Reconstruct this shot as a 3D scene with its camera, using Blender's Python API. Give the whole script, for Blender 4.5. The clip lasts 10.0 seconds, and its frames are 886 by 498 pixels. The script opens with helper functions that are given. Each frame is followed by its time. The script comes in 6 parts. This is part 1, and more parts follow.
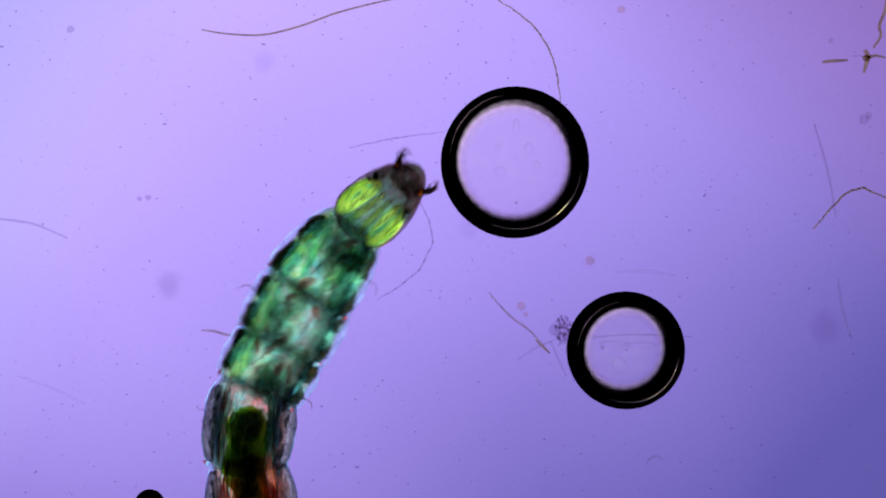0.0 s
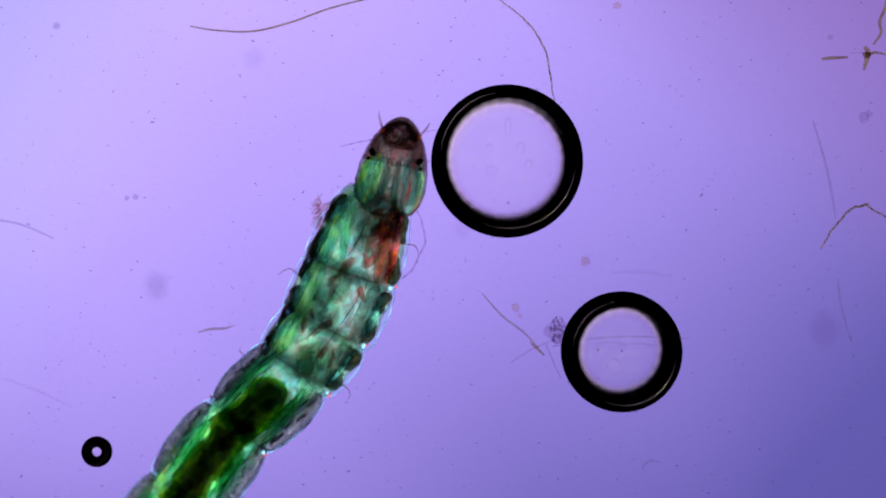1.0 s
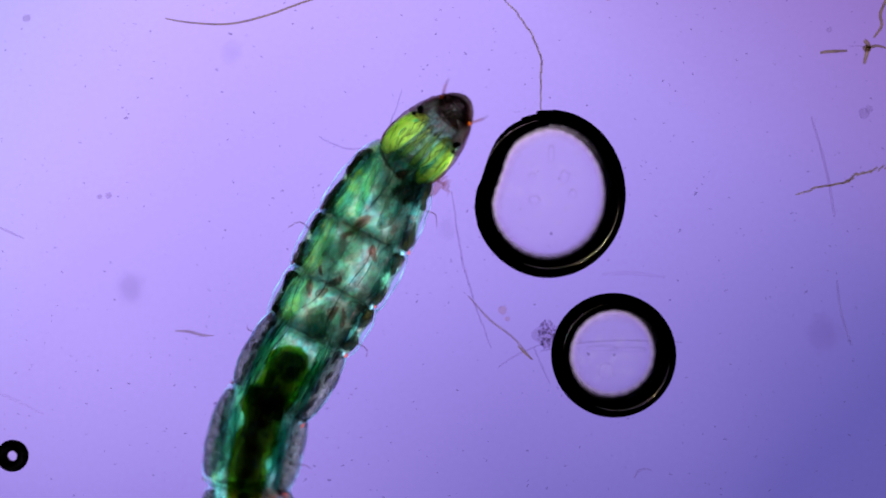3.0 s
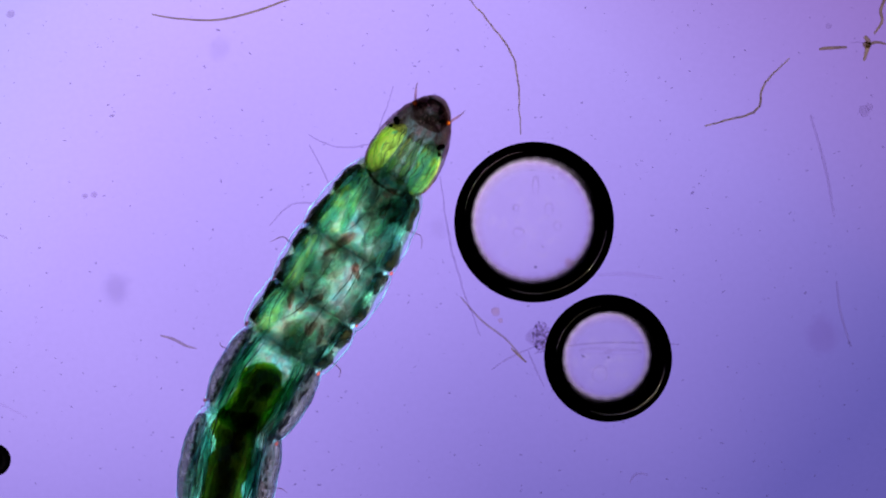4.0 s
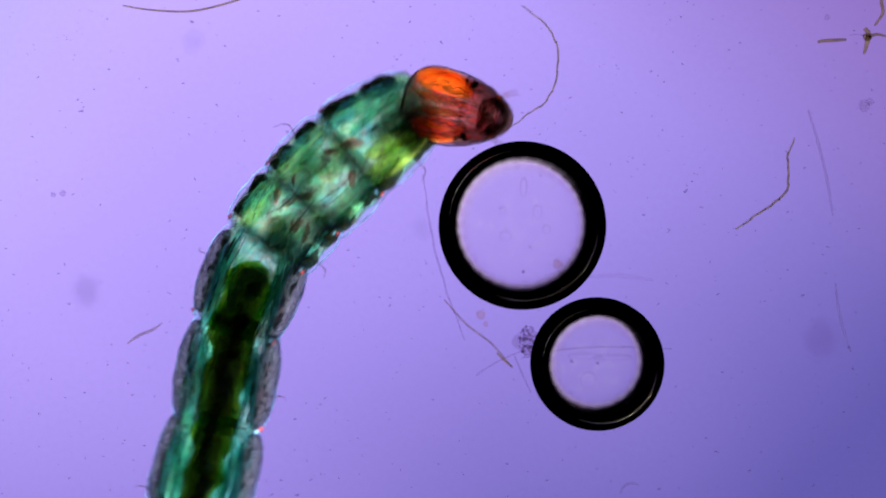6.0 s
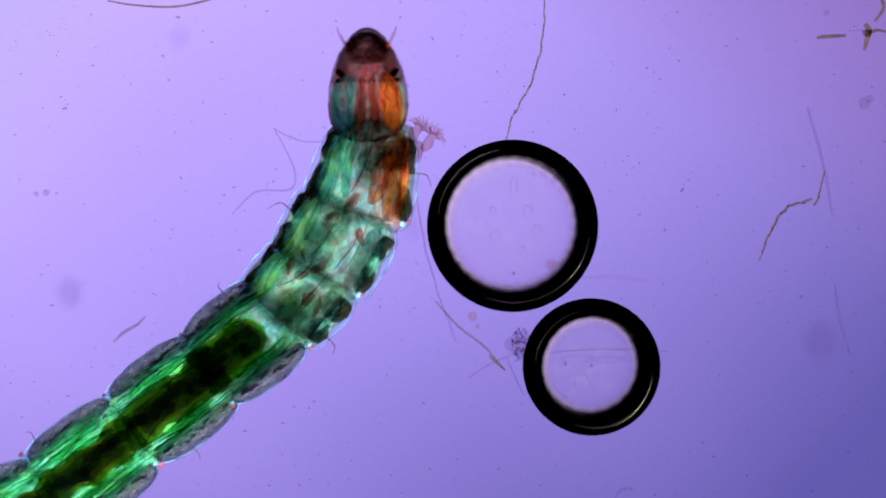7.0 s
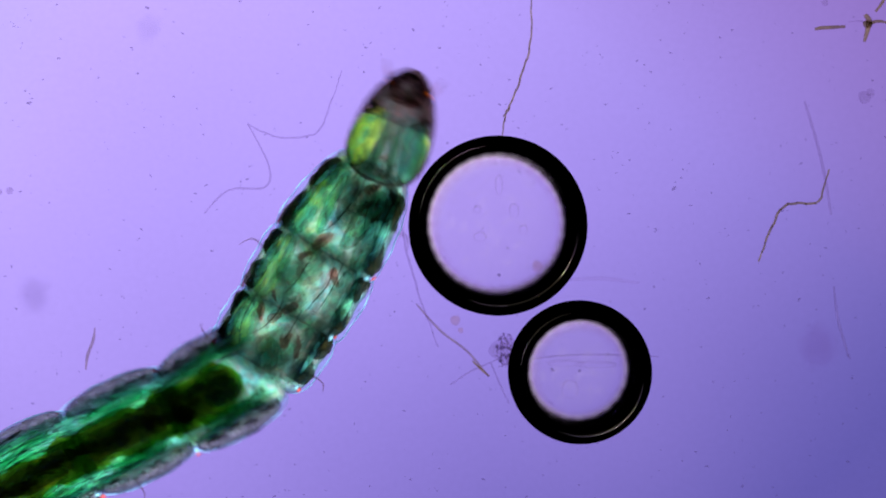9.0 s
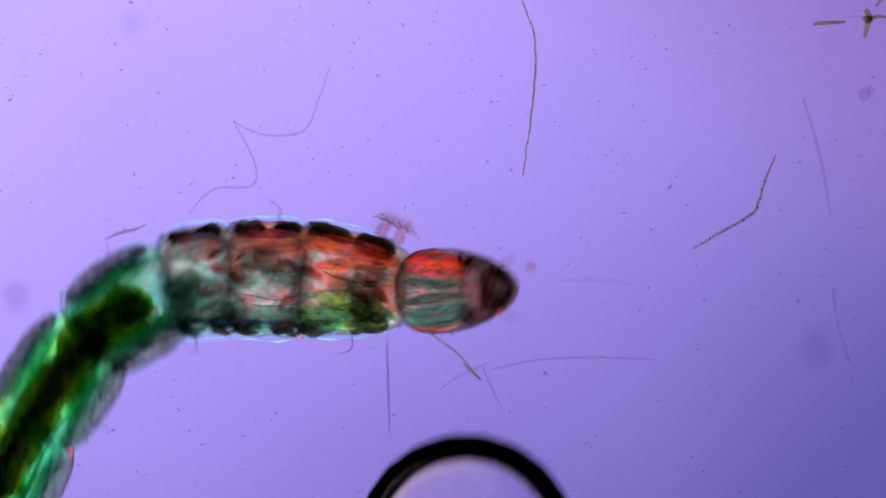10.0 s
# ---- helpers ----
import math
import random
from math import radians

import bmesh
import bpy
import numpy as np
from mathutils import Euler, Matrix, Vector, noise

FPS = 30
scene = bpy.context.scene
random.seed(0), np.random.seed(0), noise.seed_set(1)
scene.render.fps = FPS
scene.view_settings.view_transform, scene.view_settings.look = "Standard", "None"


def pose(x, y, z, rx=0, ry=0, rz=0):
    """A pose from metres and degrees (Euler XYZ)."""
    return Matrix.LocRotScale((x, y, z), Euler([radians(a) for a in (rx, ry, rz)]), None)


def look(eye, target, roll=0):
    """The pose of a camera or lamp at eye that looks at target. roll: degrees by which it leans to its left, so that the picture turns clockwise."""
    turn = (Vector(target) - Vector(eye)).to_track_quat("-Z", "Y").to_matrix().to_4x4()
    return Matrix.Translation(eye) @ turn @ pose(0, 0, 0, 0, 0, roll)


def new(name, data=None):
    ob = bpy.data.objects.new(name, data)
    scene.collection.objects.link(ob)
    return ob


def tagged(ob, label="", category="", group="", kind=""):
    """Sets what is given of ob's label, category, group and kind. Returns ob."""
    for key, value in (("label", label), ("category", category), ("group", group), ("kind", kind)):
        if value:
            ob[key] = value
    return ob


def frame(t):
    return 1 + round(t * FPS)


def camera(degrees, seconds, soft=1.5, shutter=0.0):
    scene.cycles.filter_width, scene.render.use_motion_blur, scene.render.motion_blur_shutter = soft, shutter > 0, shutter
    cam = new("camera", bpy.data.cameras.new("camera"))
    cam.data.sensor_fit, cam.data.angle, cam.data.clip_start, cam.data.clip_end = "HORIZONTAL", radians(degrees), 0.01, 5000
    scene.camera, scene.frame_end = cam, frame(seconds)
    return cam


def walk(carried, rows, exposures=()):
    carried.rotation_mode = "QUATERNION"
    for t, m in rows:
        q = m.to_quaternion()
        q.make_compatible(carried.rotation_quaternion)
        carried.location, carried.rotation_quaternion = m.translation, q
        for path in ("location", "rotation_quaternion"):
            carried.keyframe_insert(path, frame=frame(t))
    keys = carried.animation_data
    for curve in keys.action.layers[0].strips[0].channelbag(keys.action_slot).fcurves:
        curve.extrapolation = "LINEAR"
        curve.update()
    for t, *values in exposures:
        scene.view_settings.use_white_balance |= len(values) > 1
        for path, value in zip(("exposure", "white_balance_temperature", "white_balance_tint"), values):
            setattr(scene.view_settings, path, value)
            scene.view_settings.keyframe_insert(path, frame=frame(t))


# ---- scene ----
# A microscope's view, built enlarged: lengths are written in units of 1.5 micrometres of the specimen,
# and each unit is built 2 mm long, so that the quarter-millimetre head is a third of a metre.
U = 0.002
HEIGHT = 6000.0                       # the objective's distance above the specimen
PIVOT = (740.0, 28.0)                  # the point of the slide on which the microscope closes in
cam = camera(2 * math.degrees(math.atan(784.0 / HEIGHT)), 10.0, 2.0, 0.5)


def enlarged(t):
    return math.exp(0.0172 * t + 0.000315 * t * t)


def objective(t):
    k = 1.0 / enlarged(t)
    return pose(PIVOT[0] * (1 - k) * U, PIVOT[1] * (1 - k) * U, HEIGHT * k * U)


walk(cam, [(t * 0.5, objective(t * 0.5)) for t in range(21)])

# ---------------------------------------------------------------- light
world = bpy.data.worlds.new("dark_stand")
world.use_nodes = True
world.node_tree.nodes["Background"].inputs[0].default_value = (0.55, 0.5, 0.8, 1)
world.node_tree.nodes["Background"].inputs[1].default_value = 0.02
scene.world = world
scene.cycles.transparent_max_bounces = 32
LAMP = 7.0                             # the lamp under the stage
sun = new("substage_lamp", bpy.data.lights.new("substage_lamp", "SUN"))
sun.data.energy, sun.data.angle, sun.data.color = LAMP * math.pi, radians(20), (1.0, 1.0, 1.0)
sun.matrix_world = look((4.0, -3.0, -20.0), (0, 0, 0))
scene.view_settings.exposure = 0.0


# ---------------------------------------------------------------- materials
def graph(name):
    m = bpy.data.materials.new(name)
    m.use_nodes = True
    m.node_tree.nodes.clear()
    return m, m.node_tree


def node(nt, kind):
    return nt.nodes.new(kind)


def feed(nt, socket, value):
    if hasattr(value, "is_linked"):
        nt.links.new(value, socket)
    else:
        socket.default_value = value


def maths(nt, op, a, b=0.0, c=0.0, clamp=False):
    n = node(nt, "ShaderNodeMath")
    n.operation, n.use_clamp = op, clamp
    for s, v in zip(n.inputs, (a, b, c)):
        feed(nt, s, v)
    return n.outputs[0]


def units(nt, stretch=(1, 1, 1), shuffle=True):
    """The thing's own coordinates in units, shifted at random from thing to thing."""
    co = node(nt, "ShaderNodeTexCoord").outputs["Object"]
    mp = node(nt, "ShaderNodeMapping")
    nt.links.new(co, mp.inputs["Vector"])
    mp.inputs["Scale"].default_value = [s / U for s in stretch]
    if not shuffle:
        return mp.outputs[0]
    info = node(nt, "ShaderNodeObjectInfo")
    far = maths(nt, "MULTIPLY", info.outputs["Random"], 900.0)
    add = node(nt, "ShaderNodeVectorMath")
    add.operation = "ADD"
    nt.links.new(mp.outputs[0], add.inputs[0])
    nt.links.new(far, add.inputs[1])
    return add.outputs[0]


def grain(nt, vec, size, detail=3.0, rough=0.55, warp=0.0):
    n = node(nt, "ShaderNodeTexNoise")
    nt.links.new(vec, n.inputs["Vector"])
    n.inputs["Scale"].default_value, n.inputs["Detail"].default_value = 1.0 / size, detail
    n.inputs["Roughness"].default_value, n.inputs["Distortion"].default_value = rough, warp
    return n.outputs["Fac"]


def spread(nt, value, a, b, c, d):
    n = node(nt, "ShaderNodeMapRange")
    for s, v in zip(n.inputs, (value, a, b, c, d)):
        feed(nt, s, v)
    return n.outputs[0]


def ramp(nt, value, stops):
    n = node(nt, "ShaderNodeValToRGB")
    el = n.color_ramp.elements
    el[0].position, el[0].color = stops[0][0], (*stops[0][1], 1)
    el[1].position, el[1].color = stops[-1][0], (*stops[-1][1], 1)
    for p, c in stops[1:-1]:
        el.new(p).color = (*c, 1)
    nt.links.new(value, n.inputs[0])
    return n.outputs[0]


def blend(nt, fac, a, b, how="MIX"):
    n = node(nt, "ShaderNodeMixRGB")
    n.blend_type = how
    feed(nt, n.inputs[0], fac)
    feed(nt, n.inputs[1], a if hasattr(a, "is_linked") else (*a, 1))
    feed(nt, n.inputs[2], b if hasattr(b, "is_linked") else (*b, 1))
    return n.outputs[0]


def bump(nt, height, depth):
    n = node(nt, "ShaderNodeBump")
    n.inputs["Strength"].default_value, n.inputs["Distance"].default_value = 0.5, depth * U
    nt.links.new(height, n.inputs["Height"])
    return n.outputs[0]


def seen_through(nt, colour, clear, tint=(0.9, 0.95, 0.95), normal=None, thick=None, soft=1.0):
    """Tissue: part of the lamp's light is scattered in the tissue's colour, part goes straight through."""
    tr = node(nt, "ShaderNodeBsdfTranslucent")
    feed(nt, tr.inputs["Color"], colour if hasattr(colour, "is_linked") else (*colour, 1))
    tp = node(nt, "ShaderNodeBsdfTransparent")
    feed(nt, tp.inputs["Color"], tint if hasattr(tint, "is_linked") else (*tint, 1))
    mix = node(nt, "ShaderNodeMixShader")
    if thick:
        at = node(nt, "ShaderNodeAttribute")
        at.attribute_name = "depth"
        body = spread(nt, at.outputs["Fac"], *thick)
        if soft != 1.0:
            body = maths(nt, "POWER", body, soft)                      # fades out towards its rim
        clear = maths(nt, "SUBTRACT", 1.0, maths(nt, "MULTIPLY", body, maths(nt, "SUBTRACT", 1.0, clear)))
    feed(nt, mix.inputs[0], clear)
    nt.links.new(tr.outputs[0], mix.inputs[1])
    nt.links.new(tp.outputs[0], mix.inputs[2])
    if normal:
        nt.links.new(normal, tr.inputs["Normal"])
    last = mix.outputs[0]
    out = node(nt, "ShaderNodeOutputMaterial")
    nt.links.new(last, out.inputs[0])


# Interference colours of fibres between crossed polarisers with a tint plate: they follow the fibre's bearing.
INTERFERENCE = ((0.0, (0.68, 0.33, 0.02)), (0.15, (0.64, 0.23, 0.012)), (0.28, (0.62, 0.14, 0.014)), (0.345, (0.60, 0.06, 0.04)),
                (0.41, (0.52, 0.04, 0.10)), (0.465, (0.32, 0.16, 0.16)), (0.54, (0.18, 0.19, 0.21)), (0.66, (0.06, 0.28, 0.31)),
                (0.82, (0.10, 0.37, 0.26)), (0.94, (0.16, 0.44, 0.21)), (1.0, (0.48, 0.58, 0.12)))


def bearing(nt, turn, fan):
    """sin of twice the bearing of fibres that lie at an angle to their piece's length, and fan out from its midline."""
    v = node(nt, "ShaderNodeVectorTransform")
    v.vector_type, v.convert_from, v.convert_to = "VECTOR", "OBJECT", "WORLD"
    v.inputs[0].default_value = (math.cos(radians(turn)), math.sin(radians(turn)), 0)
    s = node(nt, "ShaderNodeSeparateXYZ")
    nt.links.new(v.outputs[0], s.inputs[0])
    x, y = s.outputs[0], s.outputs[1]
    sin2 = maths(nt, "MULTIPLY", maths(nt, "MULTIPLY", x, y), 2.0)
    if not fan:
        return sin2
    cos2 = maths(nt, "SUBTRACT", maths(nt, "MULTIPLY", x, x), maths(nt, "MULTIPLY", y, y))
    own = node(nt, "ShaderNodeSeparateXYZ")
    nt.links.new(units(nt, (1, 1, 1), False), own.inputs[0])
    bend = spread(nt, own.outputs[1], -70.0, 70.0, radians(2 * fan), radians(-2 * fan))
    return maths(nt, "ADD", maths(nt, "MULTIPLY", sin2, maths(nt, "COSINE", bend)), maths(nt, "MULTIPLY", cos2, maths(nt, "SINE", bend)))


def grey_of(nt, value):
    k = node(nt, "ShaderNodeCombineColor")
    for i in range(3):
        nt.links.new(value, k.inputs[i])
    return k.outputs[0]


def tissue(name, turn, gain=1.0, grey=0.0, wander=0.5, clear=0.4, patch=34, stretch=(0.5, 1, 1), dull=(0.16, 0.20, 0.17), strength=0.9, fan=0.0, flush=0.0, thick=(0.0, 0.6, 0.0, 1.0), bias=0.0, rise=1.0, busy=0.6, fold=False, soft=1.0, amber=1.0):
    m, nt = graph(name)
    co = units(nt, stretch)
    s = maths(nt, "MULTIPLY_ADD", bearing(nt, turn, fan), strength, bias)
    if rise < 1.0:
        s = maths(nt, "MINIMUM", s, maths(nt, "MULTIPLY", s, rise))      # slower towards green than towards amber
    s = maths(nt, "ADD", s, spread(nt, grain(nt, co, patch, 2.0, 0.5, 0.6), 0.3, 0.7, -wander, wander))
    if fold:
        s = maths(nt, "SUBTRACT", maths(nt, "ABSOLUTE", maths(nt, "ADD", s, 1.05)), 1.05)      # past amber the colours turn back to red
    colour = ramp(nt, spread(nt, s, -1.0, 1.0, 0.0, 1.0), INTERFERENCE)
    co2 = units(nt)
    mott = spread(nt, grain(nt, co, patch * 0.6, 3.5, 0.6, 0.9), 0.33, 0.67, 1.0 - 0.75 * busy, 1.0 + 0.7 * busy)
    cloud = grain(nt, co2, patch * 1.2, 3.0, 0.5, 0.5)
    greyness = maths(nt, "MULTIPLY", spread(nt, cloud, 0.38, 0.6, 0.25, 1.0), grey)
    colour = blend(nt, greyness, colour, dull)
    if flush:
        rosy = spread(nt, grain(nt, co2, patch * 0.9, 3.0, 0.6, 0.8), 0.49, 0.60, 0.0, flush)
        colour = blend(nt, rosy, colour, (0.40, 0.12, 0.10))
    vor = node(nt, "ShaderNodeTexVoronoi")
    vor.feature = "DISTANCE_TO_EDGE"
    wob = node(nt, "ShaderNodeVectorMath")
    wob.operation = "MULTIPLY_ADD"
    wob.inputs[1].default_value = (30, 30, 30)
    tex = node(nt, "ShaderNodeTexNoise")
    tex.inputs["Scale"].default_value = 1.0 / 40
    nt.links.new(co2, tex.inputs["Vector"])
    nt.links.new(tex.outputs["Color"], wob.inputs[0])
    nt.links.new(units(nt, (0.55, 1, 1)), wob.inputs[2])
    nt.links.new(wob.outputs[0], vor.inputs["Vector"])
    vor.inputs["Scale"].default_value = 1.0 / 44
    cells = spread(nt, vor.outputs["Distance"], 0.0, 0.07, 0.72, 1.0)
    lum = maths(nt, "MULTIPLY", maths(nt, "MULTIPLY", mott, cells), gain)
    if amber != 1.0:
        lum = maths(nt, "MULTIPLY", lum, spread(nt, s, -0.9, 0.1, amber, 1.0))
    colour = blend(nt, 1.0, colour, grey_of(nt, lum), "MULTIPLY")
    pass_tint = blend(nt, 0.75, colour, (0.85, 0.9, 0.85))
    seen_through(nt, colour, clear, pass_tint, bump(nt, mott, 6), thick, soft)
    return m


def dim(name, dark, light, size, clear, tint=(0.8, 0.8, 0.8), stretch=(1, 1, 1), thick=(0.0, 0.6, 0.0, 1.0), soft=1.0):
    """Dark bodies: fat, gut, chitin, hair."""
    m, nt = graph(name)
    co = units(nt, stretch)
    g = spread(nt, grain(nt, co, size, 4.0, 0.65, 0.7), 0.32, 0.68, 0.0, 1.0)
    fine = spread(nt, grain(nt, co, size * 0.28, 2.0), 0.3, 0.7, 0.7, 1.25)
    c = blend(nt, g, dark, light)
    seen_through(nt, blend(nt, 1.0, c, grey_of(nt, fine), "MULTIPLY"), clear, tint, bump(nt, g, 4), thick, soft)
    return m


def make_field():
    m, nt = graph("tinted_field_falloff")
    co = units(nt, (1 / 784.0, 1 / 784.0, 1), False)
    sep = node(nt, "ShaderNodeSeparateXYZ")
    nt.links.new(co, sep.inputs[0])
    # lamp falloff painted into the slide's colour: darker downwards and to the right
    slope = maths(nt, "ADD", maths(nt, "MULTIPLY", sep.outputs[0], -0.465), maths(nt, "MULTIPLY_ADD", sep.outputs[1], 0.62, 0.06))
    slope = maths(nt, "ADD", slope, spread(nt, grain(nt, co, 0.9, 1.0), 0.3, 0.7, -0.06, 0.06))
    # vignette of the lower left corner, painted in as well
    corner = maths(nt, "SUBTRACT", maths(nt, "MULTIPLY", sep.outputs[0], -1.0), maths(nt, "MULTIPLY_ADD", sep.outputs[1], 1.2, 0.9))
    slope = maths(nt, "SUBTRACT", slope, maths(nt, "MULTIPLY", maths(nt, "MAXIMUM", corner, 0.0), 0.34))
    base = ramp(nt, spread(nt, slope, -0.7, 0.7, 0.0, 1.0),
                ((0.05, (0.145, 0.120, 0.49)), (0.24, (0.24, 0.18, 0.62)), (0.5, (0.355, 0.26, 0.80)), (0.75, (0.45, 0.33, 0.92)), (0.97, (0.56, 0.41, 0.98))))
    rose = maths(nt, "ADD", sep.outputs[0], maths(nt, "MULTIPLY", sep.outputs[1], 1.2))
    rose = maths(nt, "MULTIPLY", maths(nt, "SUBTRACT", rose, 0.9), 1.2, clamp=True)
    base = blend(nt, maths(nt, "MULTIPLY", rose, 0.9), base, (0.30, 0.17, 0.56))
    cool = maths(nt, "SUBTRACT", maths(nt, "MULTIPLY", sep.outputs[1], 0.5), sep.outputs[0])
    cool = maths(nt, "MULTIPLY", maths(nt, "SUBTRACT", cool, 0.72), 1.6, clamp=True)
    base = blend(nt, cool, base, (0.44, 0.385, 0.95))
    fine = spread(nt, grain(nt, units(nt, (1, 1, 1), False), 9, 3.0), 0.3, 0.7, 1.05 / LAMP, 1.09 / LAMP)
    tr = node(nt, "ShaderNodeBsdfTranslucent")
    base = blend(nt, 1.0, base, (1.015, 1.035, 0.968), "MULTIPLY")
    nt.links.new(blend(nt, 1.0, base, grey_of(nt, fine), "MULTIPLY"), tr.inputs[0])
    out = node(nt, "ShaderNodeOutputMaterial")
    nt.links.new(tr.outputs[0], out.inputs[0])
    return m


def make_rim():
    """The bubble's steep edge, its bent lamp light painted as colour: a black rim, wide and soft at the lower right,
    narrow and sharp with a pale lip at the upper left.
    """
    m, nt = graph("bubble_edge_shading")
    at, sh = node(nt, "ShaderNodeAttribute"), node(nt, "ShaderNodeAttribute")
    at.attribute_name, sh.attribute_name = "across", "share"
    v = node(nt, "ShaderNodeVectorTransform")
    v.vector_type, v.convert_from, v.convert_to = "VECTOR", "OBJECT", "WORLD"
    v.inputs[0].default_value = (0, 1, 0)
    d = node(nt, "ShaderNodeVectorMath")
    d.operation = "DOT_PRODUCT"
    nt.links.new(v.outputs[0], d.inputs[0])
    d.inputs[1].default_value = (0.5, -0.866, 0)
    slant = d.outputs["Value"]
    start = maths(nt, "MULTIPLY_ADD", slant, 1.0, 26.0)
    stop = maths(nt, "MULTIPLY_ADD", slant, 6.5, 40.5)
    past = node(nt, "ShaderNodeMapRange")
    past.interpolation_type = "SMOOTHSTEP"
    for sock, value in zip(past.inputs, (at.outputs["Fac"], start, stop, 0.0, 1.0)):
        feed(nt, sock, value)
    # bright lip inside the rim, painted strongest at the upper left
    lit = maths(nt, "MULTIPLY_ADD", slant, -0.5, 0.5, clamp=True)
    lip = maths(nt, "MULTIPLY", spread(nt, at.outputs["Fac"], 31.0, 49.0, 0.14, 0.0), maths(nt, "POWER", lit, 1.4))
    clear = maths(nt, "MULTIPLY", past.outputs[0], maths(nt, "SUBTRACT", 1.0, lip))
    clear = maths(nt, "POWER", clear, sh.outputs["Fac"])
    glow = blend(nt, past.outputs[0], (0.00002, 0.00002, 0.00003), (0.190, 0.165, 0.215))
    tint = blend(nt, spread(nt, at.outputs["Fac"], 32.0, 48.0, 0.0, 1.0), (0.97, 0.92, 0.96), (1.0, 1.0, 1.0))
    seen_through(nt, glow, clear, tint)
    return m


def make_sheen():
    """Gloss of the threads added to draw the rim's reflections; it mirrors the dark stand."""
    m, nt = graph("glint_sheen")
    gl = node(nt, "ShaderNodeBsdfGlossy")
    gl.inputs["Color"].default_value, gl.inputs["Roughness"].default_value = (1.0, 0.95, 0.5, 1), 0.2
    out = node(nt, "ShaderNodeOutputMaterial")
    nt.links.new(gl.outputs[0], out.inputs[0])
    return m


def make_clear(name, tint, clear, white, thick=None):
    m, nt = graph(name)
    seen_through(nt, white, clear, tint, None, thick)
    return m


def make_lens():
    """The bubble's thin wet face: clear, with faint drops and smears on it, and a bright lip painted along its
    upper-left rim.
    """
    m, nt = graph("bubble_face")
    g = grain(nt, units(nt), 17, 2.0, 0.5, 0.8)
    at = node(nt, "ShaderNodeAttribute")
    at.attribute_name = "depth"
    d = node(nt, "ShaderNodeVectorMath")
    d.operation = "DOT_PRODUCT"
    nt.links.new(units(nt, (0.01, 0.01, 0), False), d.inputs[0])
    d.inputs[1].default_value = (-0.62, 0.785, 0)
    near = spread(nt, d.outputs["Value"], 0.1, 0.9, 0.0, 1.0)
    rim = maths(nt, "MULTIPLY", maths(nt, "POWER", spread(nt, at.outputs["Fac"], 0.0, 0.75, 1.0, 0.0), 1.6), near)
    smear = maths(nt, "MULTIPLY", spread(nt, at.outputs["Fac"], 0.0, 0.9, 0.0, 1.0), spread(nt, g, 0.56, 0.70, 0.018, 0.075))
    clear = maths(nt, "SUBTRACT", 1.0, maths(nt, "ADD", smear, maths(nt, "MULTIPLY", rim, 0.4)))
    seen_through(nt, (0.140, 0.120, 0.150), clear, (0.99, 0.975, 0.975))
    return m


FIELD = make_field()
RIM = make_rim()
SHEEN = make_sheen()
LENS = make_lens()
CUTICLE = make_clear("cuticle", (0.93, 0.97, 0.98), 0.10, (0.28, 0.72, 0.94), (0.0, 0.22, 1.0, 0.03))
HEAD_SHELL = make_clear("head_shell", (0.90, 0.84, 0.82), 0.20, (0.022, 0.014, 0.012), (0.0, 0.40, 1.0, 0.10))
WALL = tissue("body_wall", 0, 1.15, 0.7, 0.36, 0.24, 26, (0.7, 1, 1), (0.16, 0.19, 0.15), 0.6, 13, 0.35, (0.0, 0.5, 0.0, 1.0), busy=0.85, amber=0.6)
WALL_REAR = tissue("abdomen_wall", -2, 1.5, 0.35, 0.32, 0.34, 18, (0.4, 1, 1), (0.15, 0.24, 0.22), 0.85, 10, 0.0, (0.0, 0.5, 0.0, 1.0), busy=0.9, amber=0.6)
ORGAN = tissue("inner_organ", 8, 1.8, 0.75, 0.34, 0.5, 24, (0.6, 1, 1), (0.25, 0.25, 0.22), 0.7, 0, 0.45, (0.0, 1.0, 0.0, 1.0), busy=0.85, soft=2.0)
MEMBRANE = make_clear("organ_membrane", (0.97, 0.98, 0.98), 0.62, (0.02, 0.03, 0.03), (0.0, 0.22, 1.0, 0.0))
LOBE_SKIN = make_clear("lobe_outline", (0.9, 0.9, 0.93), 0.15, (0.012, 0.010, 0.014), (0.0, 0.48, 1.0, 0.0))
CHEEK = dim("cheek_tissue", (0.02, 0.010, 0.012), (0.22, 0.13, 0.13), 10, 0.55, (0.78, 0.68, 0.70), (1, 1, 1), (0.0, 1.0, 0.0, 1.0), 1.6)
HEAD_FILL = tissue("head_tissue", 2, 1.3, 0.55, 0.25, 0.40, 14, (0.6, 1, 1), (0.12, 0.095, 0.095), strength=0.35, thick=(0.0, 0.5, 0.0, 1.0), busy=0.95)
FACE = dim("front_tissue", (0.010, 0.006, 0.006), (0.46, 0.32, 0.33), 7, 0.52, (0.74, 0.64, 0.66), (1, 1, 1), (0.0, 0.7, 0.0, 1.0))
HORN = dim("black_chitin", (0.002, 0.001, 0.001), (0.03, 0.015, 0.012), 6, 0.1, (0.5, 0.4, 0.4), (1, 1, 1), (0.0, 0.4, 0.3, 1.0))
MUSCLE_L = tissue("muscle_left", -14, 2.5, 0.15, 0.35, 0.35, 15, (0.4, 1, 1), strength=0.65, bias=0.1, thick=(0.0, 1.0, 0.0, 1.0), busy=0.9, soft=1.7, amber=0.75)
